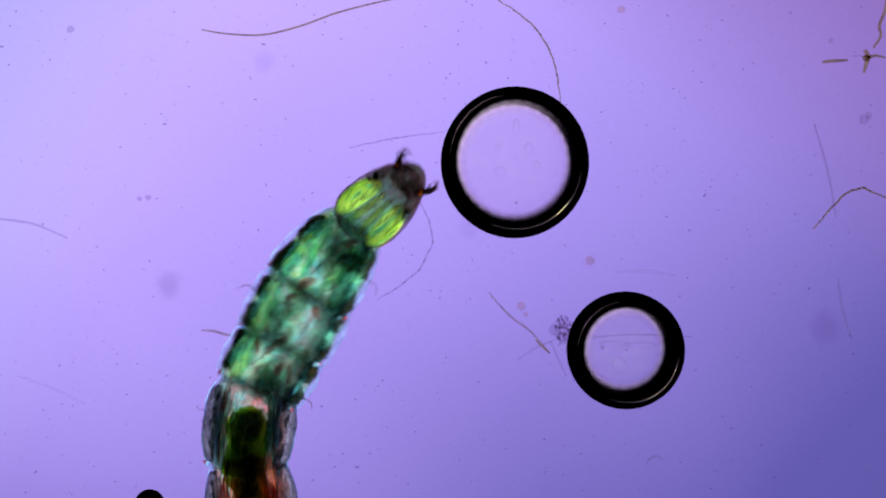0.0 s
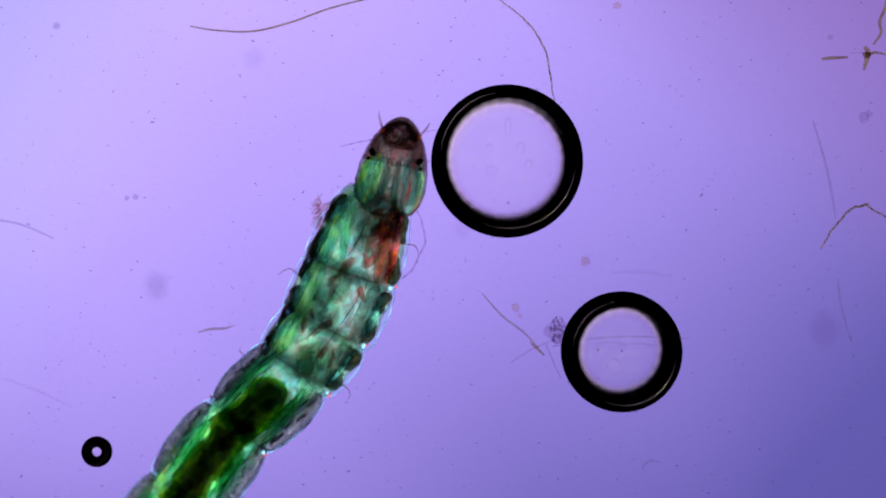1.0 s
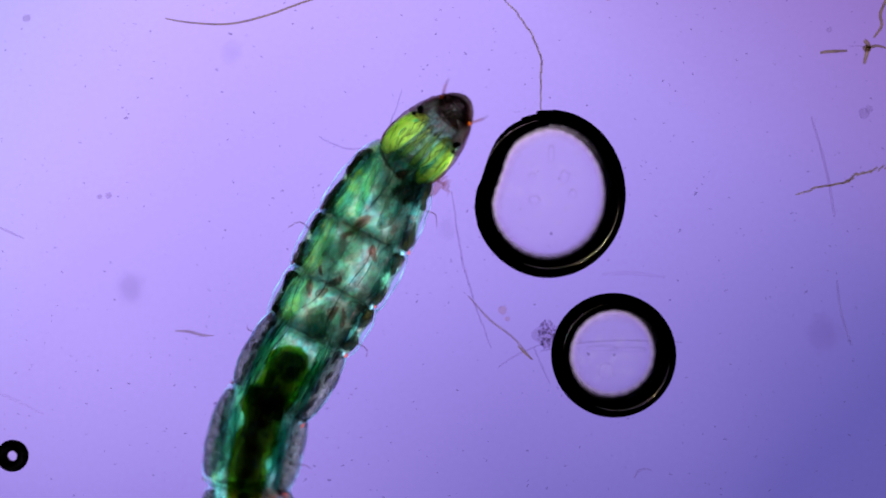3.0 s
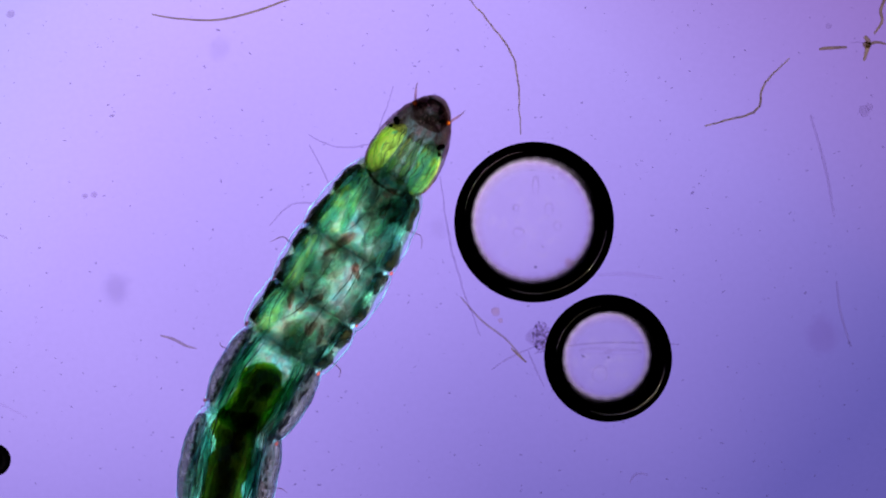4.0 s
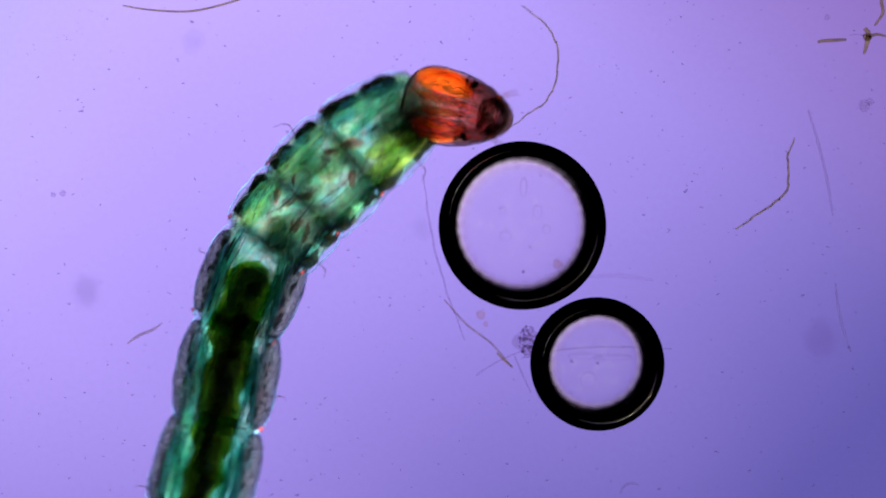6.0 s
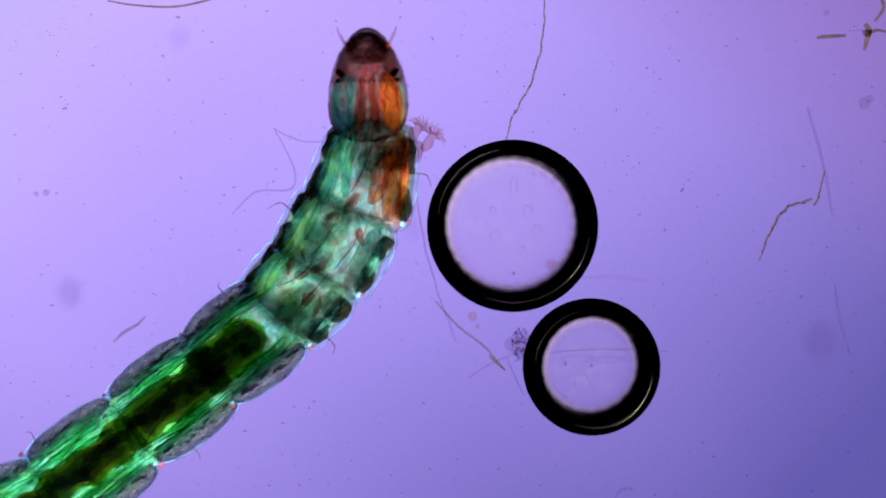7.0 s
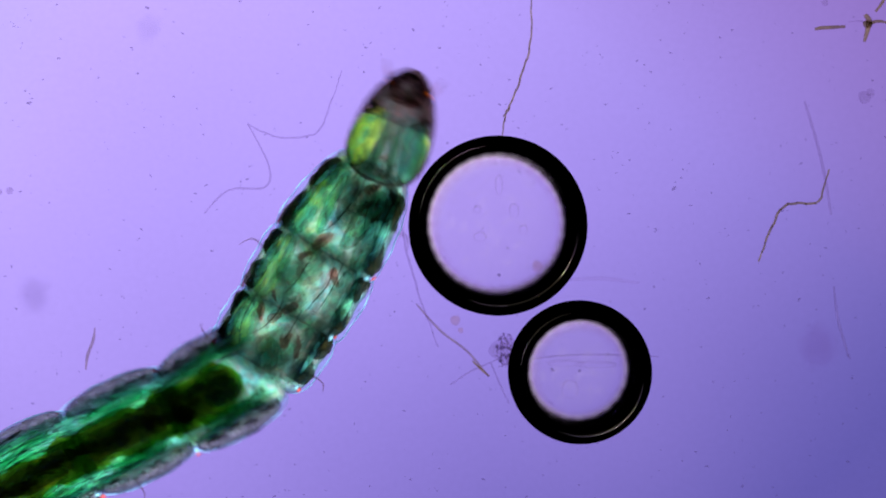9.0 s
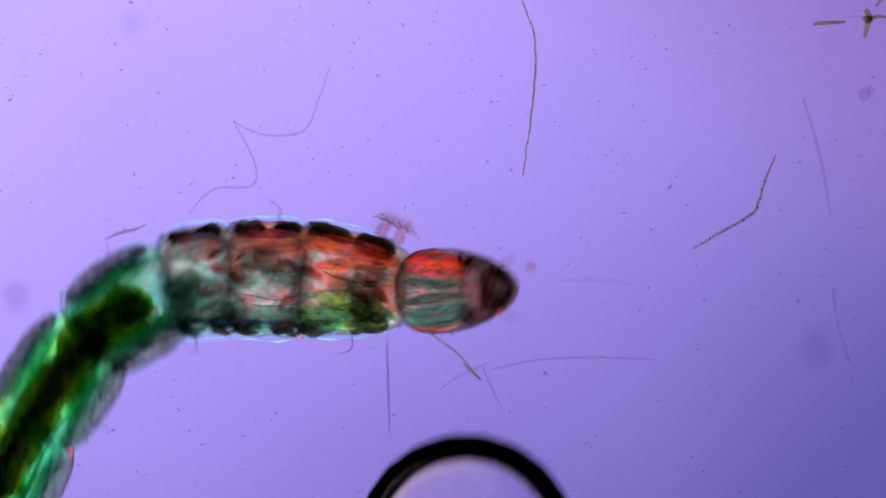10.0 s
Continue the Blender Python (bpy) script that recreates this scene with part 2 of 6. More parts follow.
FIBRE_L = tissue("trunk_muscle_left", 9, 2.3, 0.32, 0.28, 0.45, 10, (0.22, 1, 1), (0.20, 0.36, 0.31), strength=0.74, thick=(0.0, 1.0, 0.0, 1.0), busy=1.0, soft=1.6, amber=0.55)
FIBRE_R = tissue("trunk_muscle_right", 2, 2.3, 0.32, 0.28, 0.45, 10, (0.22, 1, 1), (0.20, 0.36, 0.31), strength=0.74, thick=(0.0, 1.0, 0.0, 1.0), busy=1.0, soft=1.6, amber=0.55)
FIBRE_PALE = tissue("pale_trunk_muscle", 1, 2.8, 0.42, 0.28, 0.45, 10, (0.22, 1, 1), (0.20, 0.38, 0.34), strength=0.74, thick=(0.0, 1.0, 0.0, 1.0), busy=1.0, soft=1.6, amber=0.55)
RED_SPOT = dim("red_spot", (0.20, 0.02, 0.02), (0.60, 0.14, 0.12), 8, 0.5, (0.95, 0.7, 0.7), (1, 1, 1), (0.0, 0.9, 0.0, 1.0))
RED_SMEAR = dim("rusty_smear", (0.10, 0.02, 0.015), (0.42, 0.12, 0.09), 8, 0.4, (0.9, 0.66, 0.62), (1, 1, 1), (0.0, 1.0, 0.0, 1.0), 3.2)
GLINT = make_clear("fold_glint", (0.95, 0.98, 1.0), 0.6, (0.30, 0.66, 0.78), (0.0, 0.9, 0.0, 1.0))
MUSCLE_R = tissue("muscle_right", 24, 2.0, 0.2, 0.3, 0.3, 15, (0.45, 1, 1), (0.12, 0.08, 0.03), strength=1.6, thick=(0.0, 1.0, 0.0, 1.0), busy=0.95, soft=1.6)
HEAD_L = tissue("head_muscle_left", -8, 2.8, 0.0, 0.36, 0.30, 15, (0.3, 1, 1), strength=1.3, rise=0.9, thick=(0.0, 0.7, 0.0, 1.0), soft=1.6, busy=0.8)
HEAD_R = tissue("head_muscle_right", 8, 2.8, 0.35, 0.40, 0.30, 15, (0.3, 1, 1), (0.13, 0.08, 0.07), strength=2.4, rise=0.42, thick=(0.0, 0.7, 0.0, 1.0), fold=True, soft=1.6, busy=0.8)
HEAD_MID = tissue("head_muscle_middle", 4, 1.7, 0.6, 0.45, 0.35, 14, (0.25, 1, 1), (0.12, 0.095, 0.09), strength=2.4, rise=0.45, thick=(0.0, 0.9, 0.0, 1.0), fold=True, soft=1.8, busy=0.9)
HEAD_SIDE = tissue("head_muscle_side", -6, 2.2, 0.4, 0.4, 0.4, 14, (0.3, 1, 1), (0.14, 0.12, 0.12), strength=1.2, thick=(0.0, 0.9, 0.0, 1.0), soft=1.5, busy=0.9)
MUSCLE_PALE = tissue("pale_muscle_left", -14, 2.3, 0.35, 0.45, 0.5, 17, (0.16, 1, 1), (0.17, 0.22, 0.20), strength=0.75, bias=0.1, thick=(0.0, 0.9, 0.0, 1.0), busy=0.85, soft=1.7, amber=0.6)
MUSCLE_DULL = tissue("pale_muscle_right", 12, 1.9, 0.5, 0.45, 0.55, 17, (0.16, 1, 1), (0.24, 0.19, 0.16), strength=0.6, flush=0.25, thick=(0.0, 0.9, 0.0, 1.0), busy=0.85, soft=1.7, amber=0.6)
FAT = dim("fat_body", (0.002, 0.004, 0.003), (0.060, 0.052, 0.02), 10, 0.08, (0.5, 0.5, 0.4), (1, 1, 1), (0.0, 0.7, 0.0, 1.0), 1.1)
FAT_GREY = dim("pale_fat_body", (0.002, 0.002, 0.003), (0.30, 0.27, 0.32), 9, 0.42, (0.72, 0.70, 0.74), (0.6, 1, 1), (0.0, 0.4, 0.3, 1.0))
FLECK = dim("dark_fleck", (0.003, 0.003, 0.004), (0.05, 0.045, 0.05), 7, 0.4, (0.5, 0.48, 0.52), (1, 1, 1), (0.0, 1.0, 0.0, 1.0), 2.0)
STREAK = dim("dark_streak", (0.008, 0.006, 0.010), (0.05, 0.04, 0.05), 14, 0.35, (0.7, 0.66, 0.7))
PALE_STREAK = make_clear("pale_streak", (0.95, 0.98, 1.0), 0.5, (0.40, 0.55, 0.62))
GUT = dim("gut", (0.006, 0.008, 0.001), (0.080, 0.078, 0.007), 16, 0.10, (0.5, 0.5, 0.12), (0.6, 1, 1), (0.0, 0.85, 0.0, 1.0), 2.0)
MUD = dim("gut_content", (0.006, 0.008, 0.001), (0.055, 0.050, 0.006), 10, 0.7, (0.6, 0.58, 0.3), (0.6, 1, 1), (0.0, 1.0, 0.0, 1.0), 3.0)
MOSS = dim("mossy_gut_content", (0.03, 0.06, 0.002), (0.13, 0.19, 0.01), 10, 0.4, (0.6, 0.75, 0.3), (0.6, 1, 1), (0.0, 1.0, 0.0, 1.0), 3.0)
GUT_FRONT = dim("gut_front", (0.010, 0.022, 0.001), (0.10, 0.140, 0.006), 15, 0.12, (0.45, 0.6, 0.1), (0.6, 1, 1), (0.0, 0.85, 0.0, 1.0), 2.0)
CHITIN = dim("dark_chitin", (0.006, 0.003, 0.003), (0.24, 0.14, 0.13), 7, 0.46, (0.66, 0.55, 0.54), (1, 1, 1), (0.0, 1.0, 0.0, 1.0), 1.6)
PALE_LIP = dim("pale_lip", (0.2, 0.14, 0.16), (0.9, 0.65, 0.75), 8, 0.3, (0.95, 0.85, 0.9), (1, 1, 1), (0.0, 1.0, 0.0, 1.0), 1.5)
AMBER_SPOT = dim("amber_joint", (0.25, 0.05, 0.01), (0.75, 0.25, 0.03), 6, 0.3, (0.9, 0.6, 0.3), (1, 1, 1), (0.0, 0.9, 0.0, 1.0))
EYE_RIM_BLACK = dim("eye_rim_black", (0.001, 0.001, 0.001), (0.004, 0.003, 0.004), 5, 0.0, (1, 1, 1), (1, 1, 1), (0.0, 0.3, 0.3, 1.0))
FOLD = dim("pink_fold", (0.14, 0.06, 0.07), (0.50, 0.26, 0.28), 12, 0.78, (0.96, 0.86, 0.88), (1, 1, 1), (0.0, 0.9, 0.0, 1.0))
PROLEG = dim("proleg_skin", (0.03, 0.014, 0.018), (0.16, 0.09, 0.11), 9, 0.66, (0.86, 0.8, 0.9), (1, 1, 1), (0.0, 0.5, 0.5, 1.0))
BRISTLE = dim("bristle", (0.02, 0.010, 0.014), (0.07, 0.035, 0.04), 8, 0.35, (0.7, 0.6, 0.6))
PROLEG_BRISTLE = dim("proleg_bristle", (0.05, 0.025, 0.03), (0.14, 0.07, 0.08), 8, 0.55, (0.85, 0.75, 0.78))
HAIR = dim("plant_hair", (0.016, 0.012, 0.008), (0.08, 0.062, 0.036), 30, 0.66, (0.74, 0.68, 0.58))
PALE_HAIR = dim("pale_hair", (0.02, 0.014, 0.04), (0.04, 0.03, 0.07), 30, 0.86, (0.95, 0.925, 0.955))
FAINT_HAIR = dim("sunken_hair", (0.03, 0.02, 0.06), (0.06, 0.04, 0.10), 30, 0.94, (0.985, 0.975, 0.985))
SOFT_HAIR = dim("faded_hair", (0.02, 0.015, 0.02), (0.07, 0.055, 0.055), 30, 0.74, (0.86, 0.81, 0.82))
DUST = dim("dust", (0.010, 0.008, 0.02), (0.04, 0.03, 0.07), 6, 0.78, (0.90, 0.87, 0.93), (1, 1, 1), (0.0, 0.6, 1.0, 1.0))
BROWN_FLAKE = dim("brown_flake", (0.03, 0.015, 0.015), (0.10, 0.06, 0.06), 6, 0.85, (0.97, 0.93, 0.93))
TRACHEA = dim("air_tube", (0.006, 0.006, 0.006), (0.03, 0.03, 0.03), 20, 0.5, (0.7, 0.7, 0.7))


# ---------------------------------------------------------------- building
def finish(name, bm, material, parent=None, label="", across=0, fade=0):
    me = bpy.data.meshes.new(name)
    bmesh.ops.scale(bm, vec=(U, U, U), verts=bm.verts)
    bmesh.ops.recalc_face_normals(bm, faces=bm.faces)
    zs = [v.co.z for v in bm.verts]
    mid, half = (max(zs) + min(zs)) / 2, max((max(zs) - min(zs)) / 2, 1e-6)
    depths = [abs(z - mid) / half for z in zs]
    if across:
        rings = len(zs) // across
        ends = [min(1.0, float(fade) * min(r, rings - 1 - r) / (rings - 1)) if fade else 1.0 for r in range(rings)]
        depths = [abs(math.sin(2 * math.pi * (i % across) / across)) * ends[i // across] for i in range(len(zs))]
    bm.to_mesh(me)
    bm.free()
    me.attributes.new("depth", "FLOAT", "POINT").data.foreach_set("value", depths)   # how thick the body is there
    for p in me.polygons:
        p.use_smooth = True
    me.materials.append(material)
    ob = new(name, me)
    ob.parent = parent
    if label:
        tagged(ob, label)
    return ob


def part(name, bm, material, parent, label="", across=0, fade=0):
    return finish(name, bm, material, parent, label, across, fade)


def place(ob, x, y, z=0.0, rz=0.0):
    ob.matrix_basis = pose(x * U, y * U, z * U, 0, 0, rz)
    return ob


def lie(x, y, turn, z=0.0):
    return pose(x * U, y * U, z * U, 0, 0, turn)


def loft(rows, n=20, rough=0.0, seed=0.0, bm=None, caps=True):
    """A closed body along x through sections (x, half width, half height, middle y, middle z)."""
    bm = bm or bmesh.new()
    rings = []
    for x, w, h, cy, cz in rows:
        ring = []
        for i in range(n):
            a = 2 * math.pi * i / n
            k = 1 + rough * noise.noise(Vector((x * 0.05 + seed, math.cos(a) * 1.5, math.sin(a) * 1.5 + seed)))
            ring.append(bm.verts.new((x, cy + w * k * math.cos(a), cz + h * k * math.sin(a))))
        rings.append(ring)
    for a, b in zip(rings, rings[1:]):
        for i in range(n):
            bm.faces.new((a[i], a[(i + 1) % n], b[(i + 1) % n], b[i]))
    if caps:
        bm.faces.new(rings[0])
        bm.faces.new(rings[-1])
    return bm


def lump(length, w, h, y=0.0, z=0.0, x=0.0, rough=0.25, seed=0.0, n=14, steps=10, power=2.0, bend=0.0, bm=None, lean=0.0):
    """A rounded body along x with uneven sides; lean tilts its line."""
    rows = []
    for i in range(steps + 1):
        u = -math.cos(math.pi * (i + 0.12) / (steps + 0.24))
        k = (1 - abs(u) ** power) ** (1 / power)
        rows.append((x + u * length / 2, max(w * k, 0.4), max(h * k, 0.4), y + bend * (1 - u * u) + lean * u, z))
    return loft(rows, n, rough, seed, bm)


def thread(points, radii, n=8, bm=None, smooth=True):
    """A tapered hair through points (x, y, z)."""
    bm = bm or bmesh.new()
    P = [Vector(p) for p in points]
    line, rad = [], []
    for i in range(len(P) - 1):
        p0, p1, p2, p3 = P[max(i - 1, 0)], P[i], P[i + 1], P[min(i + 2, len(P) - 1)]
        for s in range(6):
            u = s / 6
            line.append(0.5 * (2 * p1 + (p2 - p0) * u + (2 * p0 - 5 * p1 + 4 * p2 - p3) * u * u + (3 * p1 - p0 - 3 * p2 + p3) * u ** 3))
            rad.append(radii[i] * (1 - u) + radii[i + 1] * u)
    line.append(P[-1])
    rad.append(radii[-1])
    rings = []
    for i, p in enumerate(line):
        d = (line[min(i + 1, len(line) - 1)] - line[max(i - 1, 0)]).normalized()
        side = d.cross(Vector((0, 0, 1)))
        side = side.normalized() if side.length > 1e-4 else Vector((1, 0, 0))
        up = side.cross(d)
        rings.append([bm.verts.new(p + (side * math.cos(2 * math.pi * k / n) + up * math.sin(2 * math.pi * k / n)) * rad[i]) for k in range(n)])
    for a, b in zip(rings, rings[1:]):
        for k in range(n):
            bm.faces.new((a[k], a[(k + 1) % n], b[(k + 1) % n], b[k]))
    bm.faces.new(rings[0])
    bm.faces.new(rings[-1])
    return bm


def on_slide(x, y):
    """A place on the slide, counted from the middle of the field."""
    k = (HEIGHT - FLOOR) / HEIGHT
    return (x - 784.0) * k, (441.0 - y) * k


# ---------------------------------------------------------------- the slide
FLOOR = -95.0


def build_slide():
    bm = bmesh.new()
    bmesh.ops.create_cube(bm, size=1.0)
    bmesh.ops.scale(bm, vec=(3600, 2600, 200), verts=bm.verts)
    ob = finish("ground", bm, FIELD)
    place(ob, 0, 0, FLOOR - 100)
    ob.visible_shadow = False
    tagged(ob, "violet tinted glass slide lit from below, lamp falloff in its colour", "glass slide", kind="structure")


build_slide()


# ---------------------------------------------------------------- the larva
larva = new("midge_larva")
tagged(larva, "translucent green midge larva with dark gut, wriggling in water", "insect larva")
SEGMENTS = ((135, 72, 93), (103, 92, 90), (88, 88, 84), (140, 82, 79), (155, 79, 81), (155, 81, 84), (160, 84, 86), (160, 84, 84), (160, 80, 82))


def build_head():
    prof = ((-88, 24), (-84, 37), (-76, 48), (-60, 57), (-35, 62), (-5, 60), (22, 54), (44, 45), (60, 36), (74, 26), (83, 15), (87, 6))
    head = part("head", loft([(x, w, w * 0.86, 0, 0) for x, w in prof], 28, 0.02, 3.0), HEAD_SHELL, larva, "amber see-through head capsule")
    part("head_tissue", loft([(x * 0.96, w * 0.93, w * 0.5, 0, -8) for x, w in prof], 24, 0.05, 8.0), HEAD_FILL, head)
    jaws = []
    for side, mat in ((1, HEAD_L), (-1, HEAD_R)):
        part("jaw_muscle", lump(98, 19, 22, side * 33, 18, -30, 0.15, 4 * side, 16, 14, 2.3, side * 4, lean=-side * 5), mat, head, "shimmering jaw muscle")
        part("outer_muscle", lump(82, 8, 12, side * 46, 12, -30, 0.25, 6 * side, 12, 12, 2.2, side * 5, lean=-side * 2), HEAD_SIDE, head)
        part("inner_muscle", lump(92, 9, 14, side * 12, 22, -32, 0.2, 7 * side, 12, 12, 2.2, side * -2, lean=-side * 4), HEAD_MID, head)
        part("eye", lump(13, 6.5, 9, side * 42, 32, 16, 0.2, 2 * side, 12, 8, lean=side * 2), EYE_RIM_BLACK, head, "small black eye spot")
        part("eye", lump(6, 3.5, 6, side * 46, 32, 4, 0.2, 5 * side, 10, 6), EYE_RIM_BLACK, head)
        hook = thread([(-8, -side * 4, 0), (3, side * 1, 0), (13, side * 8, 1), (23, side * 11, 1), (31, side * 8, 0), (36, side * 1, 0)], [7.5, 7.0, 5.4, 4.4, 3.0, 0.8])
        jaw = part("mandible", hook, HORN, head, "dark hooked mandible")
        part("tooth", thread([(14, side * 7, 1), (20, side * 2, 1), (25, -side * 1, 0)], [2.6, 1.9, 0.5], 6), HORN, jaw)
        jaws.append(jaw)
        part("antenna", thread([(60, side * 33, 10), (69, side * 38, 14), (77, side * 42, 15)], [2.4, 2.1, 1.6]), PROLEG_BRISTLE, head)
        part("antenna_tip", thread([(77, side * 42, 15), (82, side * 44, 16), (88, side * 45, 16)], [1.2, 0.8, 0.3]), BRISTLE, head)
        part("jaw_base", lump(34, 10, 14, side * 20, 12, 53, 0.7, 5.0 + side, 16, 12, 2.0, side * 3), CHITIN, head)
        part("cheek", lump(58, 11, 16, side * 36, 4, 24, 0.6, 9.0 * side, 14, 12, 2.0), CHEEK, head)
        part("jaw_joint", lump(9, 5, 6, side * 31, 22, 56, 0.3, 3.0 * side, 10, 6), AMBER_SPOT, head, "glowing amber joint of the jaw")
        for k in range(3):
            y = side * (8 + 15 * k) + 6 * math.sin(5.3 * k + 2 * side)
            w = thread([(-70 + 5 * k, y * 0.7, 38), (-45 + 7 * k, y * 0.95 + side * 4, 40), (-18, y * 0.85 - 3 * side, 40), (6 - 6 * k, y * 0.8 + side * k, 40), (28 - 8 * k, y * 0.62, 38)], [0.3, 0.7, 0.5, 0.7, 0.2], 5)
            part("fine_line", w, TRACHEA, head)
    part("face", loft([(x, w * 0.94, w * 0.7, 0, 10) for x, w in ((2, 59), (8, 58), (14, 56), (22, 54), (33, 50), (44, 45), (52, 41), (60, 36), (68, 31), (74, 26), (80, 19), (84, 12), (85, 8), (86, 6))], 24, 0.1, 6.0), FACE, head, "mottled dark brown face", 24, 1.8)
    part("brow", lump(16, 28, 10, 0, 30, 37, 0.9, 6.0, 20, 12, 2.2), CHITIN, head, "dark brown band behind the mouth")
    for k, (x, y, r) in enumerate(((52, 10, 7), (54, -11, 8), (66, 15, 7), (66, -15, 7), (45, -3, 8), (72, 8, 6), (73, -8, 6))):
        part("mouthpart", lump(2.2 * r, r, 12, y, 14, x, 0.8, 2.0 + 3.1 * k, 14, 10, 2.0), CHITIN if k % 3 else CHEEK, head, "dark brown mouthpart")
    part("upper_lip", lump(16, 12, 9, 0, 20, 66, 0.4, 5.0, 16, 8, 2.2), PALE_LIP, head, "pale pink upper lip")
    rear = thread([(-30, -61, 10), (-58, -57, 14), (-77, -42, 20), (-87, -20, 24), (-88, 0, 24), (-87, 20, 24), (-77, 42, 20), (-58, 57, 14), (-30, 61, 10)], [0.8, 1.4, 2.4, 3.0, 2.6, 3.0, 2.4, 1.4, 0.8])
    part("rear_margin", rear, CHITIN, head, "dark rear rim of the head capsule")
    return head, jaws


GUT_WIDTH = (0, 0, 0, 37, 36, 28, 24, 24, 22, 20)


def build_segment(i, length, front, rear):
    thorax = i < 3
    half = length / 2 + 14

    def wide(x):
        u = max(-1.0, min(1.0, 2 * x / length))
        return (rear * (1 - u) + front * (1 + u)) / 2

    rows = []
    for k in range(25):
        u = -math.cos(math.pi * (k + 0.3) / 24.6)
        bulge = 0.72 + 0.28 * (1 - abs(u) ** 3.4) ** 0.5 if thorax else 0.66 + 0.36 * (1 - abs(u) ** 2.8) ** 0.6
        if i == 0 and u > 0:
            bulge = 0.62 + 0.38 * (1 - u ** 3.0) ** 0.5
        rows.append((u * half, wide(u * half) * bulge, wide(u * half) * bulge * 0.88, 0, 0))
    rng = random.Random(40 + i)
    seg = part("body_segment", loft(rows, 30, 0.03, i * 3.1, None, False), CUTICLE, larva, "clear ringed body segment", 30)
    seg["label"] = "clear body segment of the thorax" if thorax else "clear body segment with the gut inside"
    lean = (front - rear) / 2
    mean = (front + rear) / 2
    inner = []
    for k in range(13):
        u = -1 + k / 6
        x = u * (half + 2)
        inner.append((x, wide(x) * ((0.72 + 0.20 * (1 - u ** 4)) if thorax else (0.66 + 0.20 * (1 - u ** 4))), 46 - 8 * u ** 4, 0, -6))
    part("body_wall", loft(inner, 22, 0.06, 11.0 + i, None, False), WALL if i < 4 else WALL_REAR, seg, "", 22, (length + 32) / 23)
    for side in (1, -1):
        if thorax:
            mats = ((MUSCLE_L, MUSCLE_R), (MUSCLE_PALE, MUSCLE_DULL), (MUSCLE_PALE, MUSCLE_DULL))[i][side < 0], (MUSCLE_L, MUSCLE_R if i == 0 else FIBRE_R)[side < 0]
            part("muscle_band", lump(length * 1.02, 13 + rng.uniform(-1, 3), 9, side * mean * 0.56, 36, 0, 0.45, i + side, 14, 18, 3.0, side * rng.uniform(-3, 4), lean=side * lean * 0.6), mats[0], seg)
            part("muscle_band", lump(length * rng.uniform(0.8, 0.95), 6 + rng.uniform(-1, 2), 8, side * mean * 0.70, 40, rng.uniform(-4, 4), 0.5, i + 9 + side, 12, 16, 2.6, side * rng.uniform(0, 4), lean=side * lean * 0.7), mats[1], seg)
            if i == 0:
                part("muscle_band", lump(length * 0.78, 15 if side < 0 else 8, 8, side * mean * 0.30, 43, 2, 0.5, 21 + side, 14, 16, 2.4, side * 3, lean=side * 4), mats[1], seg)
            n = 2
            for k in range(n):
                x = (k + 0.5) / n * length - length / 2 + rng.uniform(-3, 3)
                r = 12 + rng.uniform(-3, 3)
                part("fat_body", lump(length / n * rng.uniform(0.78, 0.98), r, 24, side * (wide(x) * 0.965 - r - 8), 4, x, 0.75, i * 7 + k * 2.7 + side, 16, 18, 4.5, side * 2, lean=side * lean / n), FAT, seg, "dark green lump of fat body")
                part("fat_body", lump(rng.uniform(12, 24), rng.uniform(3, 6), 14, side * (wide(x) * 0.93 - 2 * r), 10, x + rng.uniform(-14, 14), 0.9, i * 5 + k * 2 + side, 10, 8, 2.2), FAT, seg, "dark green lump of fat body")
        else:
            r = 16 + rng.uniform(-1, 2)
            lobe = lump(length * 0.97, r, 28, side * (mean - r - 5), 4, 0, 0.18, i * 7 + side, 16, 18, 2.8, side * 5)
            part("fat_body", lobe, FAT_GREY, seg, "lavender grey lump of fat body")
            part("lobe_skin", lump(length * 0.99, r + 2, 30, side * (mean - r - 5), 4, 0, 0.14, i * 7 + side, 20, 18, 2.8, side * 5), LOBE_SKIN, seg, "dark outline of the side lobe")
            for k in range(16):
                x = (k + 0.5 + rng.uniform(-0.3, 0.3)) / 16 * length * 0.84 - length * 0.42
                part("dark_fleck", lump(rng.uniform(8, 22), rng.uniform(1.2, 3.2), 8, side * (mean - r - 5 + rng.uniform(-9, 10) - 10 * abs(2 * x / length) ** 2), 26, x, 0.8, k + i * 3.7 + side, 10, 8, 2.0), FLECK, seg)
            gut = GUT_WIDTH[i]
            room = mean - 2 * r + 2 - gut * 0.78
            for k in range(8):
                y = side * (gut * 0.74 + room * (k + 0.4) / 7.2)
                mat = (FIBRE_L, FIBRE_R)[side < 0] if k % 2 == 0 else FIBRE_PALE
                part("muscle_band", lump(length * rng.uniform(0.5, 1.1), rng.uniform(3.0, 6.5), 8, y, 36 + k % 2 * 4, rng.uniform(-20, 20), 0.5, i + k * 5 + side, 12, 18, 2.8, side * rng.uniform(0, 7), lean=rng.uniform(-9, 9)), mat, seg)
            for k in range(5):
                y = side * (gut * 0.8 + room * (k + 0.6) / 5)
                w = thread([(u * length * 0.5, y + side * 4 * (1 - u * u) + rng.uniform(-2, 2), 46) for u in (-1, -0.6, -0.2, 0.2, 0.6, 1)], [0.4, 1.0, rng.uniform(0.6, 1.4), rng.uniform(0.6, 1.4), 1.0, 0.4], 5)
                part("streak", w, PALE_STREAK if k % 3 == 1 else STREAK, seg)
